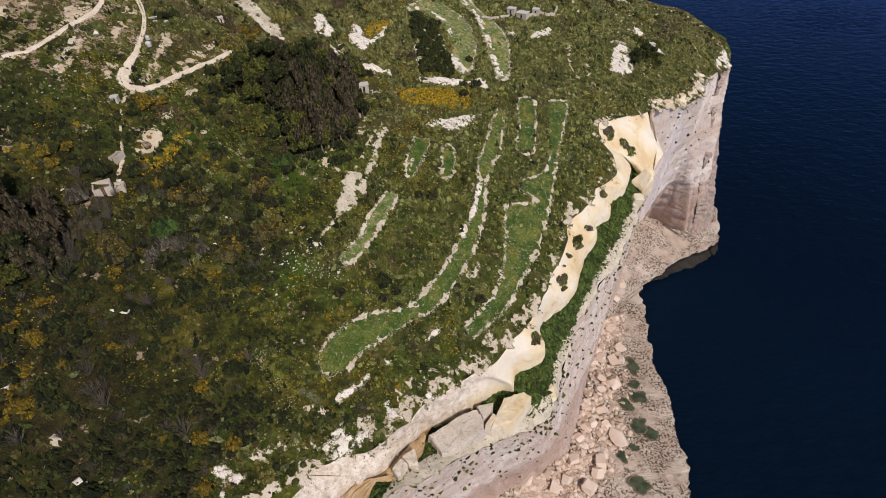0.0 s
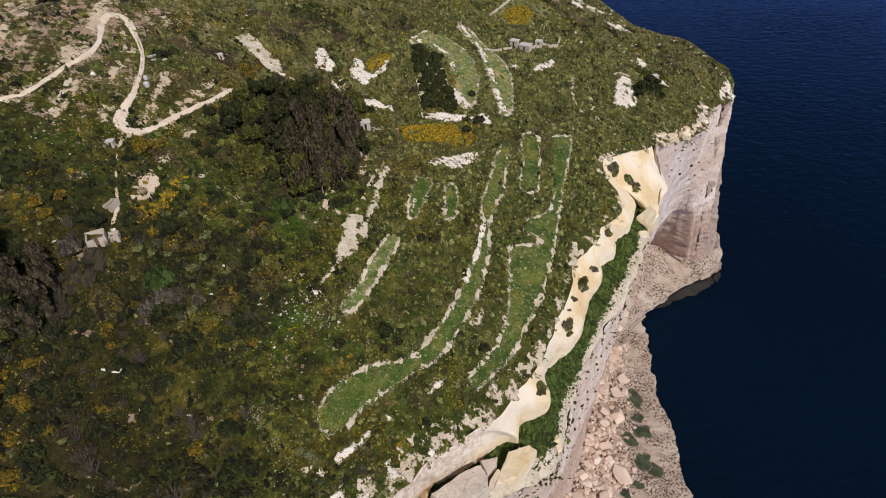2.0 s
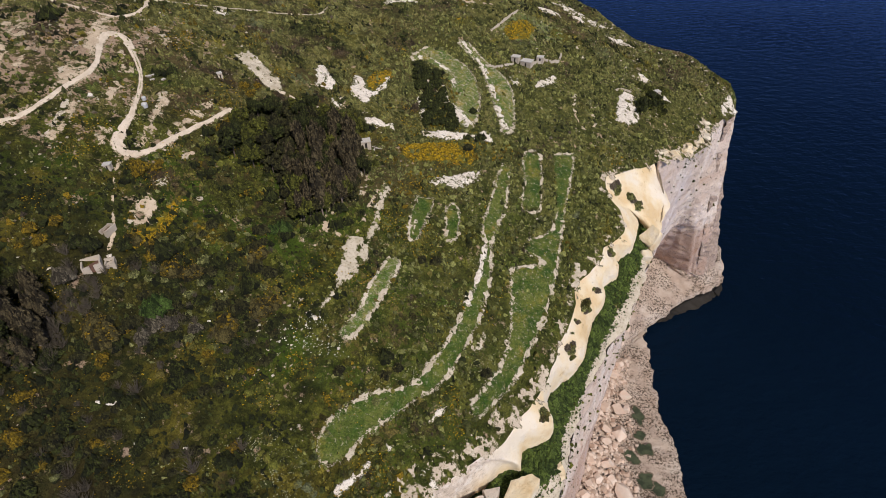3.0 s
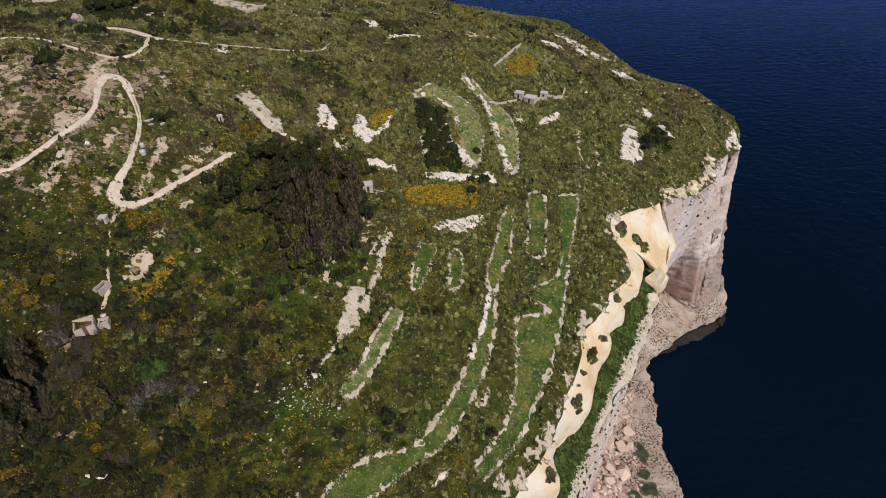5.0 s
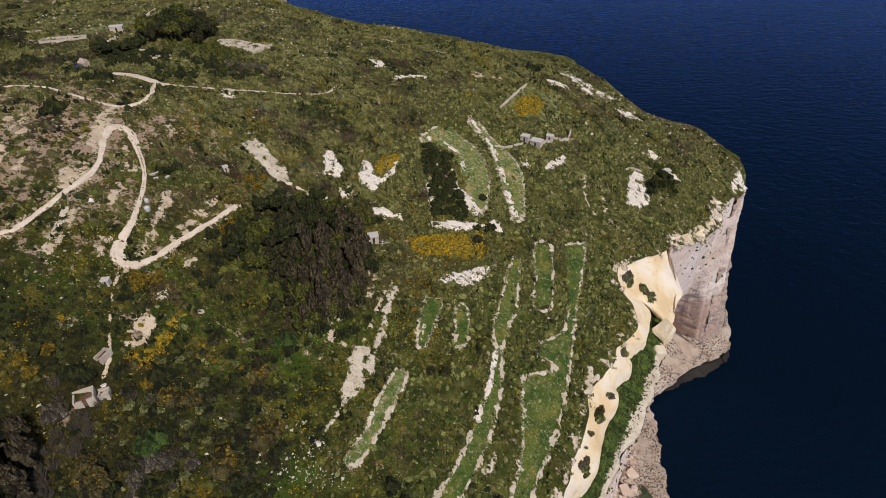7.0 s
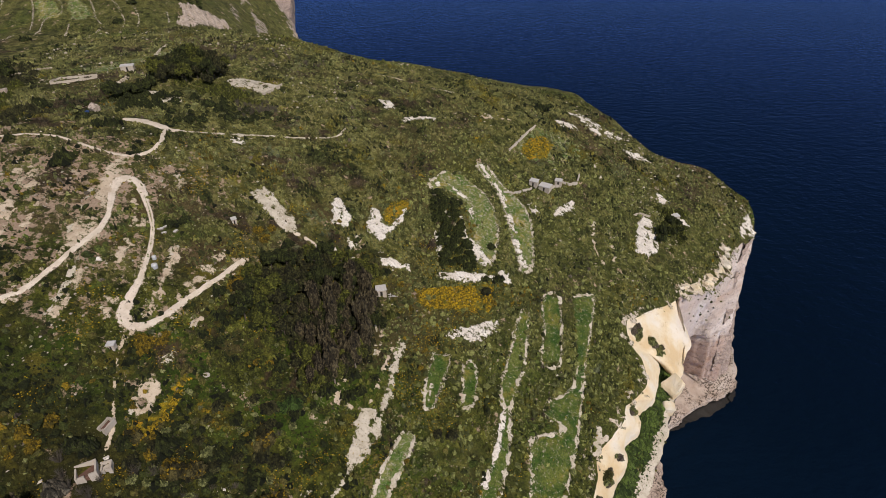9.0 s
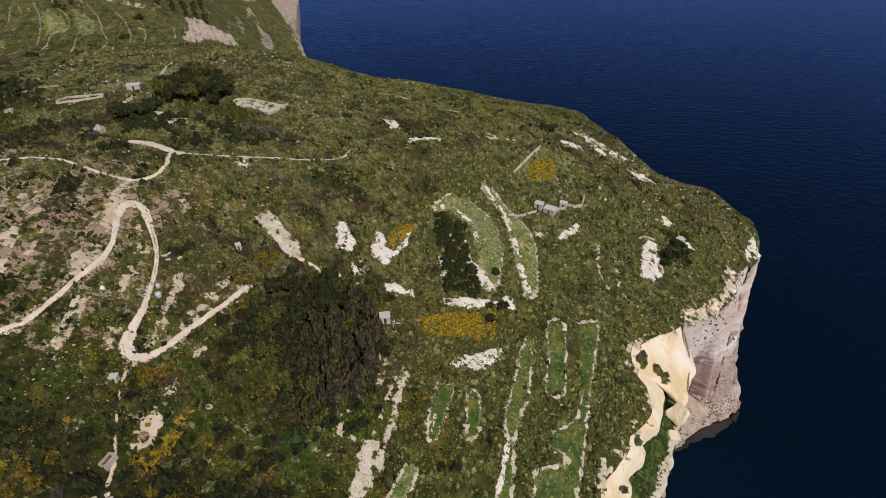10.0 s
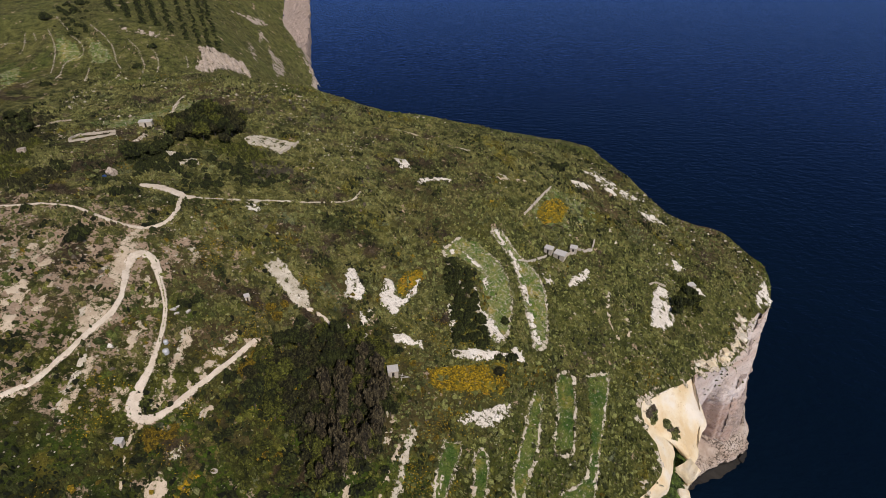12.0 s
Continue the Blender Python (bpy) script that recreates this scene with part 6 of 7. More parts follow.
def pool(x, y, w, h, seed):
    """A tidal pool: dark rim and green water, level in the rock."""
    a = np.linspace(0, 2 * np.pi, 40, endpoint=False)
    k = 1.2 + 0.5 * fbm(np.cos(a) * 1.3 + seed, np.sin(a) * 1.3, None, seed, 3)
    z = shelf_height(x, y) + 1.0
    rim = np.stack([x + 0.5 * w * k * np.cos(a), y + 0.5 * h * k * np.sin(a), np.full(40, z)], 1)
    bed = (rim - [x, y, z]) * 1.16 + [x, y, z - 0.06]
    base = thing("rock_pool", x, y, z - 0.4, "green tidal pool in the shore rock", "rock pool", "rock pools")
    n = len(a)
    ring = mesh("rim", np.vstack([bed - [x, y, z - 0.4], rim + [0, 0, -0.02] - [x, y, z - 0.4]]), [(i, (i + 1) % n, n + (i + 1) % n, n + i) for i in range(n)], M_POOLRIM)
    child(ring, base)
    fan = [(i, (i + 1) % n, n) for i in range(n)]
    child(mesh("water_surface", np.vstack([rim, [(x, y, z)]]) - [x, y, z - 0.4], fan, M_POOL), base)


M_POOLRIM = mat_plain("brown_algae_rock", (0.16, 0.13, 0.09), 0.8)
for k, (x, y, w, h) in enumerate([(116.2, 214.6, 6, 10), (113, 201.4, 5, 4), (113.6, 192, 7, 7), (104.5, 186.1, 6, 7), (107.1, 172.4, 8, 7), (112.3, 168.6, 8, 7), (92.9, 154.3, 4, 6), (100.7, 159.7, 5, 3), (98, 138, 8, 7)]):
    pool(x, y, w, h, 300 + k)


# ---- plants ----
def scrub():
    p, rng = scatter_on_land(235000, -245, 190, 42, 430, 7)
    p = p[(p[:, 1] > 30)]
    keep = (fbm(p[:, 0] / 20, p[:, 1] / 20, None, 51, 4) > -0.35) | (rng.random(len(p)) < 0.4)
    rocky = ease(-60, -120, p[:, 0]) * ease(150, 200, p[:, 1])
    keep &= rng.random(len(p)) > 0.35 * rocky
    p = p[keep]
    rng = np.random.default_rng(8)
    p = p[rng.random(len(p)) < covered(p, -0.1)]
    for x, y, far in ((-95.4, 131.8, 6.5), (-90.6, 134.2, 3.5), (-94.3, 142.9, 4.0), (-29.3, 213.2, 3.5), (41, 296.2, 3), (46.6, 294.4, 4), (119.3, 300.2, 3)):
        p = p[(p[:, 0] - x) ** 2 + (p[:, 1] - y) ** 2 > far ** 2]
    east = ease(-45, 5, p[:, 0]) * ease(345, 295, p[:, 1])
    kind = 0.7 * fbm(p[:, 0] / 13, p[:, 1] / 13, None, 61, 4) + 0.38 * rng.standard_normal(len(p))
    dark = fbm(p[:, 0] / 8, p[:, 1] / 8, None, 64, 4) + 0.30 * rng.standard_normal(len(p)) + 0.75 * ease(195, 130, p[:, 1]) * ease(-40, -85, p[:, 0]) - 0.45 * east - 0.12 * ease(190, 240, p[:, 1]) > 0.58
    gold = (fbm(p[:, 0] / 15, p[:, 1] / 15, None, 65, 4) - 0.4 * ease(250, 330, p[:, 1]) - 0.3 * ease(10, 40, p[:, 0]) > 0.42) & (rng.random(len(p)) < 0.28)
    grassy = (rng.random(len(p)) < 0.62 * east) & (fbm(p[:, 0] / 9, p[:, 1] / 9, None, 66, 4) > -0.45)
    kind = np.where(dark, 5.0, np.where(gold, 7.0, np.where(grassy, 9.0, kind)))
    r = np.clip(rng.lognormal(-1.0, 0.46, len(p)), 0.17, 1.3)
    r = np.where(rng.random(len(p)) < 0.02, rng.uniform(0.7, 1.4, len(p)), r)
    r = np.where(kind == 5.0, np.minimum(r, 1.0), r)
    c = np.c_[p, land(p[:, 0], p[:, 1]) + 0.2 * r]
    sq = rng.uniform(0.5, 1.0, len(p))
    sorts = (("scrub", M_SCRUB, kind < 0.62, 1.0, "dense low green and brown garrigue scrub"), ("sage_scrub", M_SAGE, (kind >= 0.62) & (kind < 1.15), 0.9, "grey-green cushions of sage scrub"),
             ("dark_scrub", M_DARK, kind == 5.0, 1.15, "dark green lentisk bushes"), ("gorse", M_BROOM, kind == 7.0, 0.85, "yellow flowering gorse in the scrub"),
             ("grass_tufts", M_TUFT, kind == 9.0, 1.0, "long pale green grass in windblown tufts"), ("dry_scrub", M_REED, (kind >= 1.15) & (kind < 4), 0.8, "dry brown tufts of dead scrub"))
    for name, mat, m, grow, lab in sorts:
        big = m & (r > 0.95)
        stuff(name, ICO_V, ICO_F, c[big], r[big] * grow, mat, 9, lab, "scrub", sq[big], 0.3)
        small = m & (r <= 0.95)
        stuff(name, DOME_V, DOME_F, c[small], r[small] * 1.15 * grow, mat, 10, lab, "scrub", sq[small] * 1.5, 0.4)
    # scrub on the ledge, at the cliff's brink and on the far hill
    rng = np.random.default_rng(12)
    i = rng.integers(30, RIM_COLS - 75, 9000)
    t = rng.beta(1.0, 1.5, len(i)) * 0.86
    q = _shelf[i] * (1 - t)[:, None] + _bk[i] * t[:, None] + rng.normal(0, 0.3, (len(i), 3)) * [1, 1, 0]
    q[:, 2] += 0.5
    stuff("ledge_scrub", DOME_V, DOME_F, q, np.clip(rng.lognormal(-0.5, 0.4, len(i)), 0.25, 1.5) * np.where(t < 0.6, 1.15, 0.42), M_LEDGE, 13, "fresh green bushes along the cliff ledge", "scrub", np.full(len(i), 0.75), 0.25)
    p, rng = scatter_on_land(90000, -420, -90, 400, 800, 14)
    p = p[(fbm(p[:, 0] / 24, p[:, 1] / 24, None, 55, 4) > -0.1)]
    r = np.clip(rng.lognormal(-0.75, 0.5, len(p)), 0.3, 1.5)
    stuff("far_scrub", DOME_V, DOME_F, np.c_[p, land(p[:, 0], p[:, 1]) + 0.2 * r], r, M_SCRUB, 15, "scrub on the far hillside", "scrub", rng.uniform(0.4, 0.8, len(p)), 0.3)


M_LEDGE = mat_foliage("fresh_green_leaves", (0.022, 0.040, 0.008), (0.100, 0.150, 0.030))
scrub()


def limb(points, r0, r1, sides=6):
    """A tapered, bent branch: corners and faces."""
    p = np.array(points, float)
    n = len(p)
    t = np.gradient(p, axis=0)
    t /= np.linalg.norm(t, axis=1)[:, None] + 1e-9
    side = np.cross(t, [0.3, 0.9, 0.2])
    side /= np.linalg.norm(side, axis=1)[:, None] + 1e-9
    other = np.cross(t, side)
    a = np.linspace(0, 2 * np.pi, sides, endpoint=False)
    r = np.linspace(r0, r1, n)
    v = p[:, None] + r[:, None, None] * (np.cos(a)[None, :, None] * side[:, None] + np.sin(a)[None, :, None] * other[:, None])
    f = [(i * sides + j, i * sides + (j + 1) % sides, (i + 1) * sides + (j + 1) % sides, (i + 1) * sides + j) for i in range(n - 1) for j in range(sides)]
    return v.reshape(-1, 3), np.array(f)


def join(parts):
    vs, fs, at = [], [], 0
    for v, f in parts:
        vs.append(v)
        fs.append(f + at)
        at += len(v)
    return np.vstack(vs), np.vstack(fs)


def tree(seed, height, spread, material, leafy, label, name="tree", category="tree", trunk=0.35, clump=0.55, low=0.3):
    """A trunk, limbs and a crown of many leaf clumps; the first of its kind stands at the origin."""
    rng = np.random.default_rng(seed)
    base = thing(name, 0, 0, 0, label, category)
    lean = rng.normal(0, 0.06 * height, 2)
    top = np.array([lean[0], lean[1], height * 0.82])
    wood = [limb([(0, 0, -0.5), (lean[0] * 0.2, lean[1] * 0.25, height * 0.3), top * [0.7, 0.7, 0.72], top], trunk, trunk * 0.2, 7)]
    tips = [top]
    for k in range(9):
        a = 2.4 * k + rng.uniform(-0.4, 0.4)
        z0 = height * rng.uniform(low, 0.6)
        reach = spread * rng.uniform(0.45, 0.95)
        tip = np.array([math.cos(a) * reach, math.sin(a) * reach, z0 + height * rng.uniform(0.12, 0.32)])
        start = np.array([lean[0] * z0 / height, lean[1] * z0 / height, z0])
        wood.append(limb([start, start * 0.5 + tip * 0.5 + [0, 0, -0.03 * height], tip], trunk * 0.4, trunk * 0.1, 5))
        tips.append(tip)
    v, f = join(wood)
    child(mesh("trunk", v, f, M_BARK), base)
    c = []
    for tip in tips:
        n = leafy // len(tips)
        d = rng.normal(size=(n, 3))
        d /= np.linalg.norm(d, axis=1)[:, None]
        d *= (rng.random(n) ** 0.45)[:, None] * np.array([spread * 0.42, spread * 0.42, height * 0.17])
        c.append(tip + d)
    c = np.vstack(c)
    r = clump * rng.lognormal(0, 0.3, len(c))
    v, f = many(DOME_V, DOME_F, c, r * 1.1, seed + 1, np.full(len(c), 1.35), 0.35)
    child(mesh("crown", v, f, material, False), base)
    return base


def shrub(seed, size, material, label, name="shrub", leafy=170, squash=0.62):
    """A low bush of several stems under a broken dome of leaf clumps."""
    rng = np.random.default_rng(seed)
    base = thing(name, 0, 0, 0, label, "bush")
    wood = []
    for k in range(5):
        a = 1.26 * k + rng.uniform(-0.3, 0.3)
        wood.append(limb([(0, 0, -0.2), (0.3 * size * math.cos(a), 0.3 * size * math.sin(a), 0.3 * size), (0.7 * size * math.cos(a), 0.7 * size * math.sin(a), 0.5 * size)], 0.07, 0.02, 4))
    child(mesh("woody_base", *join(wood), M_BARK), base)
    d = rng.normal(size=(leafy, 3))
    d /= np.linalg.norm(d, axis=1)[:, None]
    d[:, 2] = np.abs(d[:, 2])
    lobes = 0.75 + 0.35 * fbm(d[:, 0] * 1.6 + seed, d[:, 1] * 1.6, d[:, 2] * 1.6, seed, 2)
    c = d * (size * lobes * rng.uniform(0.6, 1.0, leafy))[:, None] * [1, 1, squash] + [0, 0, 0.12 * size]
    r = 0.17 * size * rng.lognormal(0, 0.3, leafy)
    v, f = many(DOME_V, DOME_F, c, r * 1.1, seed + 1, np.full(leafy, 1.2), 0.35)
    child(mesh("foliage", v, f, material, False), base)
    return base


def crowned_bush(seed, size, label):
    """A tall brown-green bush whose top is in amber flower."""
    base = shrub(seed, size, M_BUSH, label, "flowering_bush", 420, 1.0)
    rng = np.random.default_rng(seed + 7)
    d = rng.normal(size=(230, 3))
    d[:, 2] = np.abs(d[:, 2]) + 0.5
    d /= np.linalg.norm(d, axis=1)[:, None]
    d = d[fbm(d[:, 0] * 2 + seed, d[:, 1] * 2, d[:, 2] * 2, seed, 3) > -0.1]
    v, f = many(OCTA_V, OCTA_F, d * (size * rng.uniform(0.85, 1.08, len(d)))[:, None], 0.075 * size * rng.lognormal(0, 0.35, len(d)), seed + 8)
    part = child(mesh("blossom", v, f, M_BROOM, False), base)
    part["label"] = "amber yellow blossom"
    return base


def twig_bush(seed, size, label):
    """A leafless bush of bare grey branches."""
    rng = np.random.default_rng(seed)
    base = thing("bare_bush", 0, 0, 0, label, "bush")
    wood = []
    for k in range(46):
        a, u = rng.uniform(0, 6.283), rng.uniform(0.25, 1.0)
        tip = np.array([math.cos(a) * u * 0.75, math.sin(a) * u * 0.75, 1.25 - 0.5 * u]) * size
        wood.append(limb([(0, 0, -0.1), tip * 0.5 + rng.normal(0, 0.08, 3) * size, tip], 0.05 * size / 2, 0.012 * size / 2, 3))
    child(mesh("twig_crown", *join(wood), M_TWIG), base)
    return base


M_GREENBUSH = mat_foliage("deep_green_leaves", (0.012, 0.026, 0.005), (0.060, 0.105, 0.020))
M_BUSH = mat_foliage("brown_green_leaves", (0.014, 0.014, 0.005), (0.105, 0.090, 0.030))
M_GREYBUSH = mat_foliage("grey_brown_twigs", (0.040, 0.036, 0.026), (0.150, 0.135, 0.100))
M_TWIG = mat_plain("bare_grey_twigs", (0.125, 0.108, 0.080), 0.9, 0.35)


def plant_out(proto, places, seed, lo=0.8, hi=1.2):
    """Copies of one plant, turned and sized at random, the first moved into place itself."""
    rng = np.random.default_rng(seed)
    places = [q for q in places if math.hypot(q[0] + 29.0, q[1] - 212.4) > 5.5]
    for k, q in enumerate(places):
        s = (q[2] if len(q) > 2 else 1.0) * rng.uniform(lo, hi)
        m = pose(q[0], q[1], float(land(q[0], q[1])) - 0.05, 0, 0, rng.uniform(0, 360))
        if k == 0:
            proto.matrix_world = m
            proto.scale = (s, s, s)
        else:
            o = copy_thing(proto, m)
            o.scale = (s, s, s * rng.uniform(0.88, 1.12))


def column_tree(seed, height, spread, material, label, leafy=1000):
    """A slender tree: a leaning trunk, steep limbs, and foliage in upright sprays along them."""
    rng = np.random.default_rng(seed)
    base = thing("tree", 0, 0, 0, label, "tree")
    lean = rng.normal(0, 0.05 * height, 2)
    top = np.array([lean[0], lean[1], height * 0.95])
    wood = [limb([(0, 0, -0.5), (lean[0] * 0.3, lean[1] * 0.2, height * 0.4), top], 0.3, 0.05, 7)]
    c = []
    for k in range(16):
        a, z0 = 2.4 * k + rng.uniform(-0.5, 0.5), height * rng.uniform(0.12, 0.62)
        start = np.array([lean[0] * z0 / height, lean[1] * z0 / height, z0])
        reach = spread * rng.uniform(0.4, 1.0) * (1.15 - 0.6 * z0 / height)
        tip = start + [math.cos(a) * reach, math.sin(a) * reach, height * rng.uniform(0.22, 0.40)]
        bend = start * 0.5 + tip * 0.5 + [0.25 * reach * math.cos(a), 0.25 * reach * math.sin(a), -0.04 * height]
        wood.append(limb([start, bend, tip], 0.12, 0.025, 5))
        t = rng.uniform(0.35, 1.05, leafy // 18)[:, None]
        c.append((start * (1 - t) ** 2 + 2 * bend * t * (1 - t) + tip * t * t) + rng.normal(0, 1, (len(t), 3)) * [0.30, 0.30, 0.5])
    t = rng.uniform(0.45, 1.05, leafy // 8)[:, None]
    c.append(top * t + rng.normal(0, 1, (len(t), 3)) * [0.35, 0.35, 0.4])
    c = np.vstack(c)
    child(mesh("trunk", *join([w for w in wood[:1]]), M_PALEBARK), base)
    child(mesh("branch_frame", *join(wood[1:]), M_PALEBARK), base)
    v, f = many(DOME_V, DOME_F, c, 0.34 * rng.lognormal(0, 0.3, len(c)), seed + 1, rng.uniform(1.6, 3.0, len(c)), 0.35)
    child(mesh("crown", v, f, material, False), base)
    return base


M_PALEBARK = mat_plain("pale_grey_bark", (0.24, 0.20, 0.16), 0.9, 0.4)
M_BROWN = mat_foliage("brown_grey_leaves", (0.012, 0.010, 0.006), (0.112, 0.093, 0.050))
TALL = [column_tree(400 + k, 11.0 + 1.5 * k, 2.1, M_BROWN, "tall brownish eucalyptus in a dense grove") for k in range(4)]
ROUND = [tree(420 + k, 8.0 + 0.8 * k, 3.5, (M_GROVE, M_GROVE, M_OLIVE, M_DARK)[k], 800, ("dark grey-green", "dark grey-green", "olive green", "very dark green")[k] + " evergreen tree in a dense grove", trunk=0.3, clump=0.36, low=0.22) for k in range(4)]
GREEN = [tree(440 + k, 5.5 + 0.6 * k, 2.9, M_DARK, 620, "small dark green carob tree", trunk=0.22, clump=0.4, low=0.18) for k in range(2)]


def share(protos, places, seed, lo=0.8, hi=1.2):
    for k, q in enumerate(protos):
        plant_out(q, places[k::len(protos)], seed + k, lo, hi)


share(TALL, np.vstack([inside(GROVE_TALL, 44, 31, 2.6), inside(GROVE_WEST, 14, 32, 3.0)]), 33, 0.75, 1.15)
share(ROUND, np.vstack([inside(GROVE, 84, 34, 3.4), inside(GROVE_WEST, 8, 35, 4.0), inside(GROVE_FAR, 34, 36, 3.6)]), 37, 0.65, 1.05)
share(GREEN, np.vstack([inside(THICKET_E, 7, 39, 4.0), inside(GROVE_FAR_B, 9, 40, 4.5), inside(GROVE_FAR_C, 8, 41, 5.0)]), 42, 0.55, 0.95)
share([tree(446 + k, 2.6, 2.0, M_DARK, 420, "low dark evergreen bush filling a walled hollow", trunk=0.14, clump=0.34, low=0.1) for k in range(2)], inside(PIT, 62, 38, 1.6), 47, 0.6, 1.0)


def shrubs():
    rng = np.random.default_rng(50)
    sw, mid = inside(SHRUBS_SW, 130, 51, 2.3), inside(SHRUBS_MID, 56, 52, 3.2)
    south = inside([(-103, 87), (-78, 95), (-52, 100), (-50, 80), (-60, 60), (-96, 54), (-112, 62)], 150, 54, 1.8)
    all_ = [tuple(q) + (rng.uniform(0.6, 1.45),) for q in np.vstack([sw, mid, south])]
    dark = [(x, y, r / 2.2) for x, y, r in BUSH_DARK]
    green = [(x, y, r / 2.4) for x, y, r in BUSH_GREEN]
    yellow = [(x, y, r / 2.6) for x, y, r in BUSH_YELLOW + BUSH_YELLOW_B]
    for k in range(2):
        plant_out(shrub(60 + k, 2.0, M_DARK, "dark evergreen shrub on the slope", "evergreen_shrub"), dark[k::2] + all_[k::10] + all_[k + 2::10], 70 + k)
        plant_out(shrub(62 + k, 2.0, M_GROVE, "olive green shrub on the slope", "olive_shrub"), green[k::2] + all_[k + 4::10], 72 + k)
        plant_out(shrub(64 + k, 1.9, M_BROOM, "amber flowering broom bush", "broom_bush"), yellow[k::2] + all_[k + 6::20], 74 + k)
        plant_out(twig_bush(66 + k, 2.2, "leafless grey-brown bush on the slope"), all_[k + 8::10] + [tuple(q) for q in inside(TWIGS_WEST, 22, 53 + k, 1.6)], 76 + k, 0.8, 1.5)
    plant_out(shrub(80, 1.7, M_SAGE, "pale grey-green cushion bush", "cushion_bush"), [tuple(q) + (rng.uniform(0.6, 1.1),) for q in inside(SHRUBS_MID, 26, 81, 3.0)], 82)
    # single large bushes on the western slope
    for k in range(2):
        plant_out(crowned_bush(140 + k, 1.0, "tall brown-green bush in amber flower"), BUSH_CROWNED[k::2], 142 + k, 0.9, 1.1)
        plant_out(shrub(144 + k, 1.0, (M_DARK, M_GREENBUSH)[k], ("broad very dark evergreen bush", "broad fresh green bush")[k], "large_bush", 420, 0.72), (BUSH_BIG_DARK, BUSH_BIG_GREEN)[k], 146 + k, 0.9, 1.1)
    plant_out(shrub(148, 1.0, M_GREYBUSH, "rounded grey-brown cushion bush", "cushion_bush", 420, 0.6), BUSH_GREY, 149, 0.9, 1.1)
    # olive rows on the far hillside
    rows = [np.array(a) + (np.array(b) - np.array(a)) * t for a, b in OLIVE_ROWS for t in np.linspace(-0.25, 1, 26)]
    far = shrub(84, 2.1, M_DARK, "dark olive bush in a row on the far hillside", "olive_bush", 110, 0.8)
    plant_out(far, [(x + rng.normal(0, 0.7), y + rng.normal(0, 0.9)) for x, y in rows], 85, 0.7, 1.2)
    # belts of dark bushes on the plateau and the far hill
    for k, line in enumerate(BELTS):
        if k in (7, 8):
            continue
        q = inside(line, (66, 40, 22, 16, 20, 40, 20, 0, 0, 24, 22, 26)[k], 88 + k, 2.2)
        plant_out(shrub(86 + k, 2.1, (M_DARK, M_GROVE, M_OLIVE)[k % 3], "dark bush in a shrub belt on the plateau", "thicket_bush", leafy=130), [tuple(v) + (rng.uniform(0.55, 1.5),) for v in q], 96 + k)
    twiggy = [tuple(v) + (rng.uniform(0.6, 1.3),) for k in (7, 8) for v in inside(BELTS[k], 30, 188 + k, 2.2)]
    plant_out(twig_bush(187, 2.3, "leafless grey bush on the windy plateau"), twiggy, 189)
    # undergrowth round the grove
    under = [tuple(v) + (rng.uniform(0.6, 1.4),) for v in inside([(-82, 168), (-60, 160), (-42, 158), (-28, 178), (-24, 205), (-30, 228), (-60, 230), (-82, 206)], 90, 120, 2.4)]
    for k in range(2):
        plant_out(shrub(130 + k, 2.1, (M_DARK, M_OLIVE)[k], "dense evergreen bush under the grove's edge", "undergrowth_bush", leafy=130), under[k::2], 132 + k)
    plant_out(twig_bush(134, 2.4, "leafless grey bush beside the ruined house"), [(-99.2, 129.5), (-97.5, 127.8), (-94.6, 127.4), (-100.6, 132.5), (-91.8, 131.0), (-98.6, 135.6)], 135, 0.9, 1.4)
    # tufts rooted in hollows of the cream slab
    for k, (x, y, r) in enumerate(SLAB_TUFTS):
        for q in range(3):
            a = 2.1 * q + k
            px, py = x + 0.55 * r * math.cos(a) * (q > 0), y + 0.55 * r * math.sin(a) * (q > 0)
            s = shrub(600 + 3 * k + q, r * (1.0, 0.8, 0.7)[q], (M_SCRUB, M_SAGE, M_REED)[(k + q) % 3], "dry dark tuft growing in a hollow of the bare slab", "tuft", leafy=150, squash=0.4)
            s.location = (px, py, drop(SLAB_TREE, px, py) - 0.1)


shrubs()


# ---- buildings and loose things ----
def box(x0, x1, y0, y1, z0, z1, rough=0.0, seed=1):
    """A block with worn, slightly uneven faces: corners and faces."""
    bm = bmesh.new()
    bmesh.ops.create_cube(bm, size=1.0)
    bmesh.ops.scale(bm, vec=(x1 - x0, y1 - y0, z1 - z0), verts=bm.verts)
    bmesh.ops.translate(bm, vec=((x0 + x1) / 2, (y0 + y1) / 2, (z0 + z1) / 2), verts=bm.verts)
    if rough:
        bmesh.ops.subdivide_edges(bm, edges=bm.edges, cuts=3, use_grid_fill=True)
    else:
        bmesh.ops.bevel(bm, geom=list(bm.edges), offset=min(x1 - x0, y1 - y0, z1 - z0) * 0.06, segments=1, affect="EDGES")
    bmesh.ops.triangulate(bm, faces=bm.faces)
    v = np.array([q.co[:] for q in bm.verts])
    f = np.array([[q.index for q in p.verts] for p in bm.faces])
    bm.free()
    if rough:
        d = np.stack([fbm(v[:, 0] * 0.9 + 9 * k, v[:, 1] * 0.9, v[:, 2] * 0.9, seed + k, 3) for k in range(3)], 1)
        v = v + rough * d * [1, 1, np.clip((v[:, 2:3] - z0) / (z1 - z0 + 1e-6), 0, 1).mean() + 0.6]
    return v, f


def piece(name, parent, material, *shapes, label=""):
    ob = child(mesh(name, *join(shapes), material, False), parent)
    if label:
        ob["label"] = label
    return ob


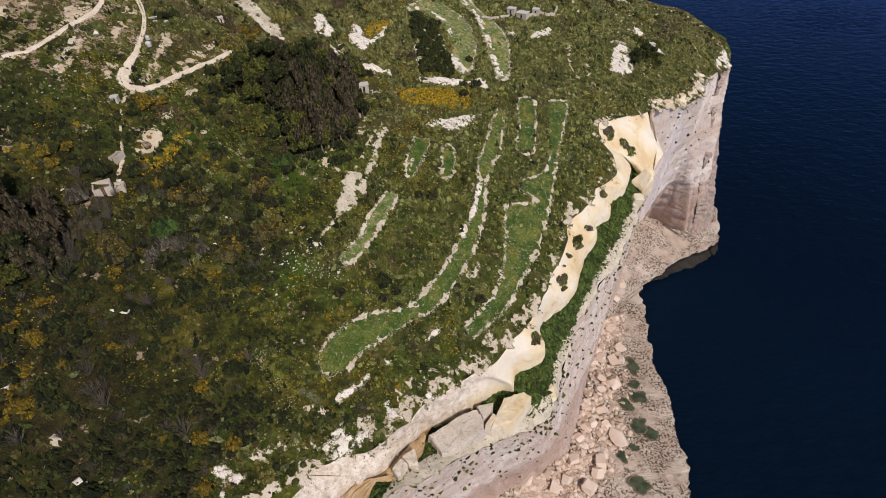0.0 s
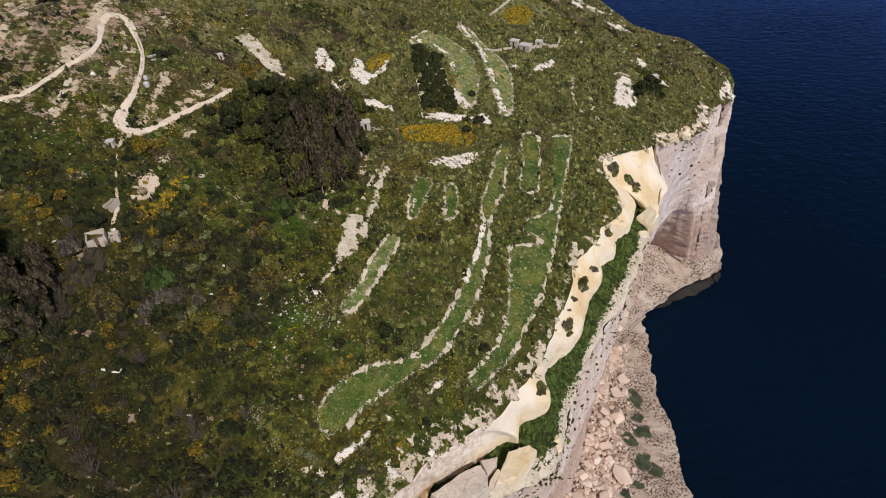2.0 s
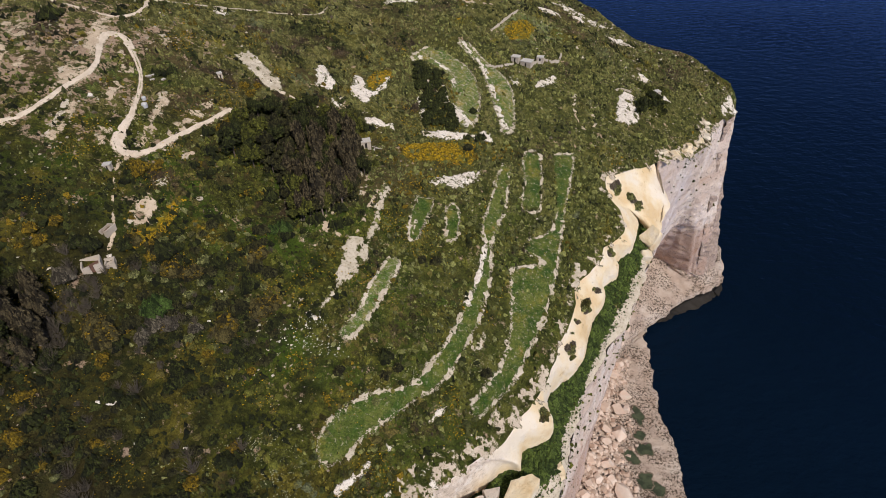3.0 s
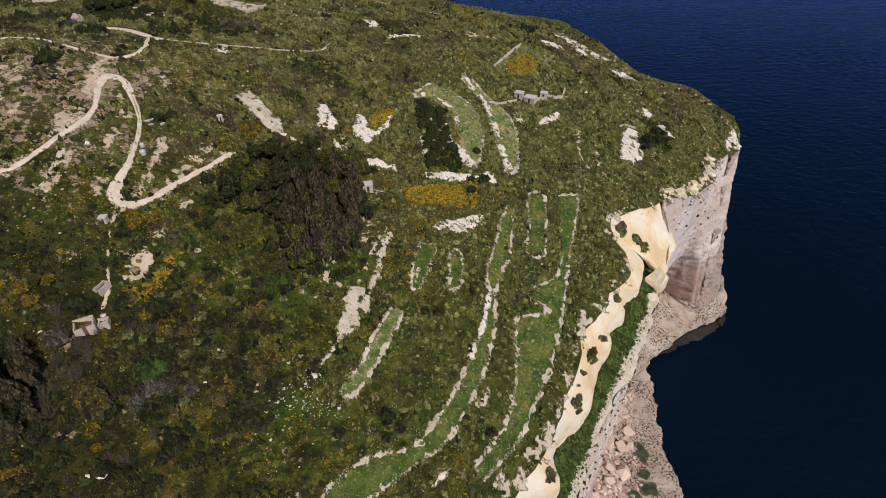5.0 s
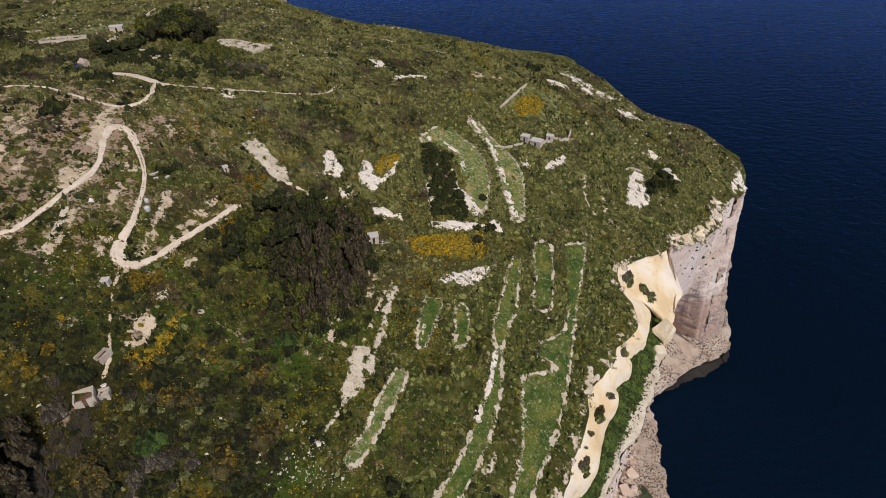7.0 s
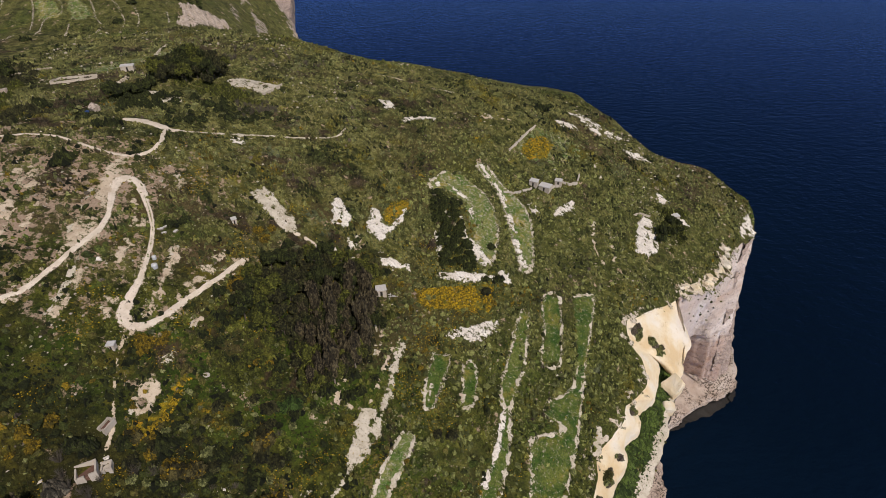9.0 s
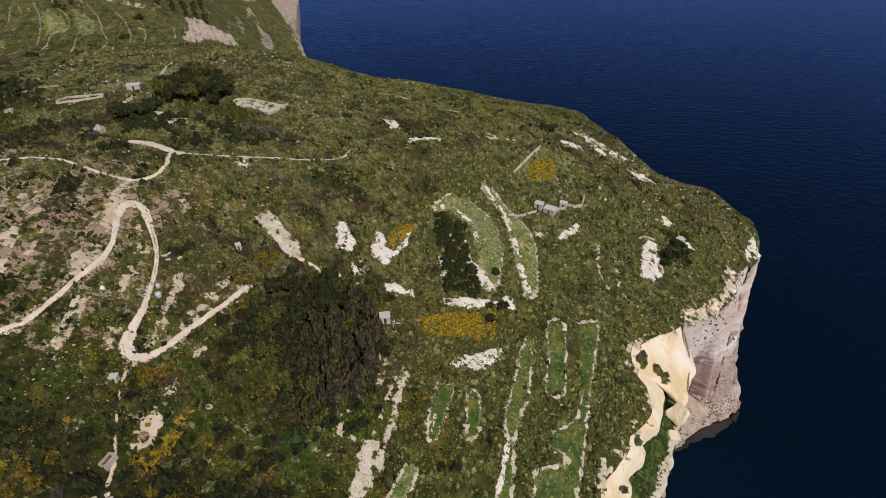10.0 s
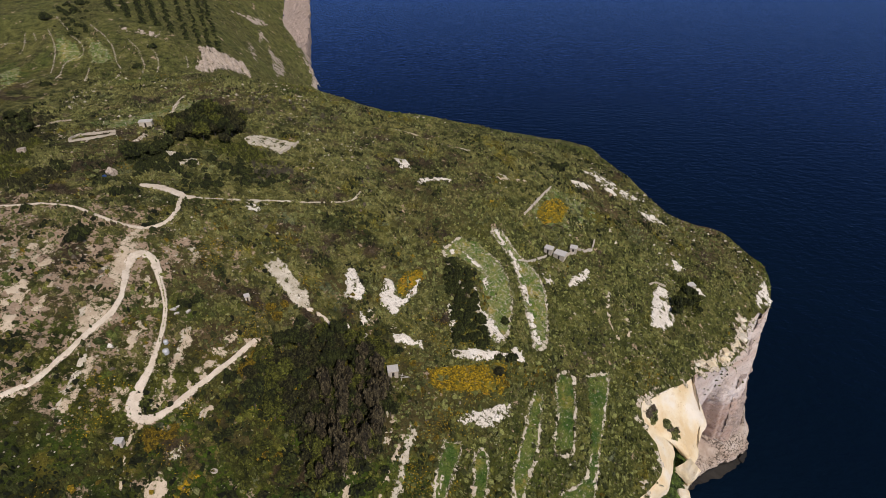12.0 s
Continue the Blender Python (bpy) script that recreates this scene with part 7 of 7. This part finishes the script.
# near-black panel that paints the shade inside the open doorways
M_DARKNESS = mat_plain("doorway_darkness", (0.03, 0.026, 0.022), 0.9)
M_WALL = mat_stone("weathered_masonry", (0.42, 0.37, 0.30), (0.52, 0.47, 0.39), (0.22, 0.18, 0.12), 0.60)
M_ROOF = mat_plain("pale_concrete_roof", (0.62, 0.60, 0.56), 0.85)
M_RUST = mat_plain("reddish_brown_floor", (0.16, 0.09, 0.065), 0.9, 0.4)
M_PLASTIC = mat_plain("grey_white_plastic", (0.55, 0.57, 0.58), 0.5, 0.15)
M_PAINT = mat_plain("white_car_paint", (0.70, 0.70, 0.69), 0.35, 0.1)
M_GLASS = mat_plain("dark_car_glass", (0.02, 0.022, 0.025), 0.12, 0.1)
M_TYRE = mat_plain("black_tyre_rubber", (0.02, 0.02, 0.02), 0.85)
M_TARP = mat_plain("blue_tarpaulin", (0.03, 0.07, 0.20), 0.6)
M_WOOD = mat_plain("grey_weathered_timber", (0.33, 0.29, 0.24), 0.9, 0.4)


def hut(x, y, w, d, h, turn, label, roof=True, door_gap="south", floor=None, ragged=0.0, name="stone_hut", thick=0.4):
    """A small masonry hut: four walls with a doorway, and a flat roof with an edge, or open to the sky."""
    z = float(np.mean([land(x + a, y + b) for a in (-w / 2, w / 2) for b in (-d / 2, d / 2)]))
    b = thing(name, x, y, z, label, "hut", turn=turn)
    X, Y = w / 2, d / 2
    hs = [h * (1 - ragged * k) for k in (0.0, 0.35, 0.1, 0.6)]
    piece("back_wall", b, M_WALL, box(-X, X, Y - thick, Y, -1.6, hs[0], 0.08, 1))
    piece("side_wall", b, M_WALL, box(-X, -X + thick, -Y, Y - thick - 0.003, -1.6, hs[1], 0.08, 2))
    piece("side_wall", b, M_WALL, box(X - thick, X, -Y, Y - thick - 0.003, -1.6, hs[2], 0.08, 3))
    gap = min(0.9, w * 0.3)
    left, right = box(-X + thick + 0.003, -gap / 2, -Y, -Y + thick, -1.6, hs[3], 0.06, 4), box(gap / 2, X - thick - 0.003, -Y, -Y + thick, -1.6, hs[3], 0.06, 5)
    if roof:
        piece("front_wall", b, M_WALL, left, right, box(-gap / 2 + 0.003, gap / 2 - 0.003, -Y, -Y + thick, 2.0 * h / 2.4, hs[3]))
        piece("roof", b, M_ROOF, box(-X - 0.15, X + 0.15, -Y - 0.15, Y + 0.15, h + 0.06, h + 0.3, 0.03, 6), label="flat pale concrete roof")
        piece("door_gap", b, M_DARKNESS, box(-gap / 2 + 0.02, gap / 2 - 0.02, -Y + 0.12, -Y + 0.2, 0.05, 1.95 * h / 2.4), label="dark panel painted as the doorway's shade")
    else:
        piece("front_wall", b, M_WALL, left, right)
        piece("floor_slab", b, floor or M_WALL, box(-X + thick, X - thick, -Y + thick, Y - thick, -1.2, 0.5), label="bare floor open to the sky")
    return b


hut(-29.3, 213.2, 3.8, 3.2, 2.5, 12, "small white stone field hut beside the grove")
_f = thing("timber_frame", -26.2, 212.2, float(land(-26.2, 212.2)), "leaning pale timber poles beside the hut", "poles")
for k, (p, q) in enumerate((((-0.8, 0.6, 0.0), (2.6, -0.6, 1.1)), ((-0.6, 0.2, 1.6), (3.2, 0.5, 0.2)), ((0.2, -1.6, 0.1), (0.5, 1.2, 1.4)))):
    child(mesh("pole", *limb([p, np.array(p) * 0.5 + np.array(q) * 0.5, q], 0.11, 0.09, 6), M_ROOF), _f)
hut(-94.8, 131.8, 4.8, 3.8, 2.0, 28, "roofless ruined farmhouse of pale stone in tall scrub", roof=False, ragged=0.5, floor=M_RUST, name="ruined_house")
hut(-91.4, 134.0, 2.6, 2.4, 1.5, 20, "collapsed stone outhouse beside the ruin", roof=False, ragged=0.7, name="ruined_house")
hut(-94.3, 143.0, 2.4, 3.8, 1.3, -16, "roofless stone shed with a reddish floor", roof=False, ragged=0.2, floor=M_RUST, name="ruined_shed", thick=0.45)
hut(41.0, 296.2, 4.0, 3.4, 2.6, -28, "pale stone farm hut in a walled yard")
hut(46.6, 294.4, 5.6, 4.4, 2.3, -30, "low pale stone farm building in a walled yard")
hut(54.6, 301.2, 3.4, 3.0, 2.6, -20, "small pale stone shed at a wall's corner")
hut(119.3, 300.2, 4.0, 3.0, 2.3, 10, "small white hut on the slope above the cliff")
hut(-162.3, 328.7, 6.0, 3.6, 2.6, 15, "white cabin beside the far grove", name="cabin")
hut(-136.9, 343.2, 6.0, 4.0, 2.8, -10, "pale shed among the trees of the plateau", name="cabin")
hut(-82.3, 222.3, 1.7, 1.7, 1.8, 30, "tiny white bird hide in the scrub", name="bird_hide", thick=0.2)
hut(-99.6, 162.9, 2.0, 1.7, 1.5, 5, "low concrete pump house by the footpath", name="pump_house", thick=0.25)


def masonry(line, h, thick, label, seed, material=None):
    """A standing wall along a line, in straight lengths."""
    b = thing("yard_wall", line[0][0], line[0][1], float(land(*line[0])) - 0.2, label, "stone wall")
    o = np.array([line[0][0], line[0][1], float(land(*line[0])) - 0.2])
    for k, (p, q) in enumerate(zip(line[:-1], line[1:])):
        p, q = np.array(p), np.array(q)
        n = int(max(3, np.linalg.norm(q - p) / 0.9))
        d = (q - p) / np.linalg.norm(q - p)
        s = np.array([-d[1], d[0]]) * thick / 2
        rows = []
        for t in np.linspace(0, 1, n):
            c = p * (1 - t) + q * t
            g = float(land(*c))
            e = h * (0.82 + 0.25 * float(fbm(np.array([c[0] / 2]), np.array([c[1] / 2]), None, seed, 2)[0]))
            rows.append([(*(c + s), g - 0.4), (*(c + s * 0.8), g + e), (*(c - s * 0.8), g + e), (*(c - s), g - 0.4)])
        v = np.array(rows).reshape(-1, 3) - o
        f = [(i * 4 + j, i * 4 + j + 1, i * 4 + 5 + j, i * 4 + 4 + j) for i in range(n - 1) for j in range(3)]
        f += [(0, 1, 2, 3), (4 * n - 1, 4 * n - 2, 4 * n - 3, 4 * n - 4)]
        child(mesh("wall_length", v, np.array(f), material or M_WALL, False), b)


masonry(WALLS_A[:3] + [(40.5, 293.5)], 1.1, 0.8, "pale rubble wall of a hillside farmyard", 5)
masonry([(49.5, 295.5), (52.6, 298.2), (54.4, 299.4)], 1.6, 0.8, "pale rubble wall of a hillside farmyard", 6)
masonry(WALLS_A[6:], 1.7, 0.8, "tall pale wall of a hillside farmyard", 7)
masonry([FIELD_9[0], FIELD_9[1]], 1.0, 1.0, "tumbled wall of a square plot", 8, M_RUBBLE)
masonry(WALL_1, 1.2, 0.55, "straight pale terrace wall on the plateau", 9, M_RUBBLE)
masonry(WALL_2, 1.2, 0.55, "straight pale terrace wall on the plateau", 10, M_RUBBLE)
masonry(WALL_4, 1.3, 0.9, "pale wall at the corner of a stony plot", 11, M_RUBBLE)
masonry([(94.2, 293.5), (98.5, 295.6), (103.5, 294.8)], 1.0, 0.9, "low pale wall above a quarried white hollow", 12, M_RUBBLE)


def water_tank(x, y, r, h, label):
    """A ribbed round plastic tank with a lid."""
    b = thing("water_tank", x, y, float(land(x, y)), label, "tank")
    prof = [(r * 0.96, 0), (r, 0.1), (r * 0.97, h * 0.33), (r, h * 0.36), (r * 0.97, h * 0.66), (r, h * 0.7), (r * 0.95, h), (r * 0.55, h * 1.1), (0.02, h * 1.12)]
    a = np.linspace(0, 2 * np.pi, 20, endpoint=False)
    v = np.array([(q * math.cos(t), q * math.sin(t), z) for q, z in prof for t in a])
    f = [(i * 20 + j, i * 20 + (j + 1) % 20, (i + 1) * 20 + (j + 1) % 20, (i + 1) * 20 + j) for i in range(len(prof) - 1) for j in range(20)]
    child(mesh("tank_body", v, np.array(f), M_PLASTIC), b)
    lid = [(0.05, 1.10), (0.4 * r, 1.10), (0.42 * r, 1.2), (0.02, 1.22)]
    v = np.array([(q * math.cos(t), q * math.sin(t), z * h) for q, z in lid for t in a])
    child(mesh("lid", v, np.array(f[:60]), M_ROOF), b)


water_tank(-97.8, 191.8, 0.95, 1.5, "round grey-white water tank beside the track")
water_tank(-98.9, 194.9, 0.7, 1.2, "smaller round water tank beside the track")


def car(x, y, turn):
    """A small parked white van under the trees."""
    b = thing("van", x, y, float(land(x, y)) + 0.05, "small white van parked under trees", "van", turn=turn)
    sec = [(-2.0, 0.4, 0.9), (-1.9, 0.35, 1.75), (0.5, 0.35, 1.8), (1.1, 0.35, 1.15), (1.9, 0.35, 1.0), (2.05, 0.4, 0.7)]
    v = np.array([(px, s * (0.8 if zz < 1.3 else 0.7), zz) for px, z0, z1 in sec for s, zz in ((-1, z0), (-1, z1), (1, z1), (1, z0))])
    f = [(i * 4 + j, i * 4 + (j + 1) % 4, i * 4 + 4 + (j + 1) % 4, i * 4 + 4 + j) for i in range(5) for j in range(4)] + [(0, 1, 2, 3), (23, 22, 21, 20)]
    child(mesh("body", v, np.array(f), M_PAINT, False), b)
    piece("windscreen", b, M_GLASS, box(0.62, 0.72, -0.6, 0.6, 1.2, 1.68))
    for s in (-1, 1):
        piece("side_window", b, M_GLASS, box(-0.3, 0.45, s * 0.765 - 0.02, s * 0.765 + 0.02, 1.22, 1.6))
    a = np.linspace(0, 2 * np.pi, 16, endpoint=False)
    for px in (-1.25, 1.25):
        for s in (-1, 1):
            v = np.array([(px + 0.32 * math.cos(t) * q, s * (0.72 + o), 0.32 + 0.32 * math.sin(t) * q) for q, o in ((0.1, -0.1), (1, -0.1), (1, 0.1), (0.1, 0.1)) for t in a])
            f = [(i * 16 + j, i * 16 + (j + 1) % 16, (i + 1) * 16 + (j + 1) % 16, (i + 1) * 16 + j) for i in range(3) for j in range(16)]
            child(mesh("wheel", v, np.array(f), M_TYRE), b)


car(-52.2, 216.4, 70)


def trough(x, y):
    """An oval stone trough, hollow."""
    b = thing("trough", x, y, float(land(x, y)), "old pale stone trough in the grass", "trough")
    a = np.linspace(0, 2 * np.pi, 24, endpoint=False)
    prof = [(1.0, 0), (1.05, 0.6), (0.9, 0.62), (0.85, 0.25), (0.05, 0.22)]
    v = np.array([(1.0 * q * math.cos(t), 0.7 * q * math.sin(t), z) for q, z in prof for t in a])
    f = [(i * 24 + j, i * 24 + (j + 1) % 24, (i + 1) * 24 + (j + 1) % 24, (i + 1) * 24 + j) for i in range(4) for j in range(24)]
    child(mesh("basin", v, np.array(f), M_WALL), b)


trough(-76.4, 163.8)
for k, (x, y, s) in enumerate(((-101.3, 207.6, 1.0), (-99.9, 206.6, 0.8), (-100.4, 209.2, 0.7), (-97.2, 208.8, 0.9))):
    b = thing("crate", x, y, float(land(x, y)), "grey scrap crate dumped beside the track", "crate", "scrap beside the track", 25 * k)
    piece("side_boards", b, M_WOOD, box(-s, s, -0.6 * s, 0.6 * s, 0.0, 0.5 * s))
    piece("cover", b, M_ROOF, box(-0.9 * s, 0.9 * s, -0.5 * s, 0.5 * s, 0.5 * s + 0.004, 0.62 * s))
boulder(-149.6, 272.1, float(land(-149.6, 272.1)), (6.0, 4.5, 4.5), 33, M_FARROCK, "tall grey rock stack on the plateau")
boulder(-152.0, 269.8, float(land(-152.0, 269.8)), (2.2, 1.6, 1.0), 22, M_TARP, "heap covered by a blue tarpaulin", name="covered_heap")
boulder(-196.5, 287.0, float(land(-196.5, 287.0)), (7, 5, 4), 29, M_FARROCK, "pale rock block on the plateau")
boulder(-111.6, 187.8, float(land(-111.6, 187.8)), (2.6, 1.7, 1.5), 24, M_WHITE, "squared white block beside the track")
for k, (x, y, s) in enumerate(STONES_WHITE):
    boulder(x, y, float(land(x, y)), (1.7 * s, 1.4 * s, 1.1 * s), 700 + k, M_WHITE, "white limestone block in the scrub", "white blocks in the scrub", "stone_block")
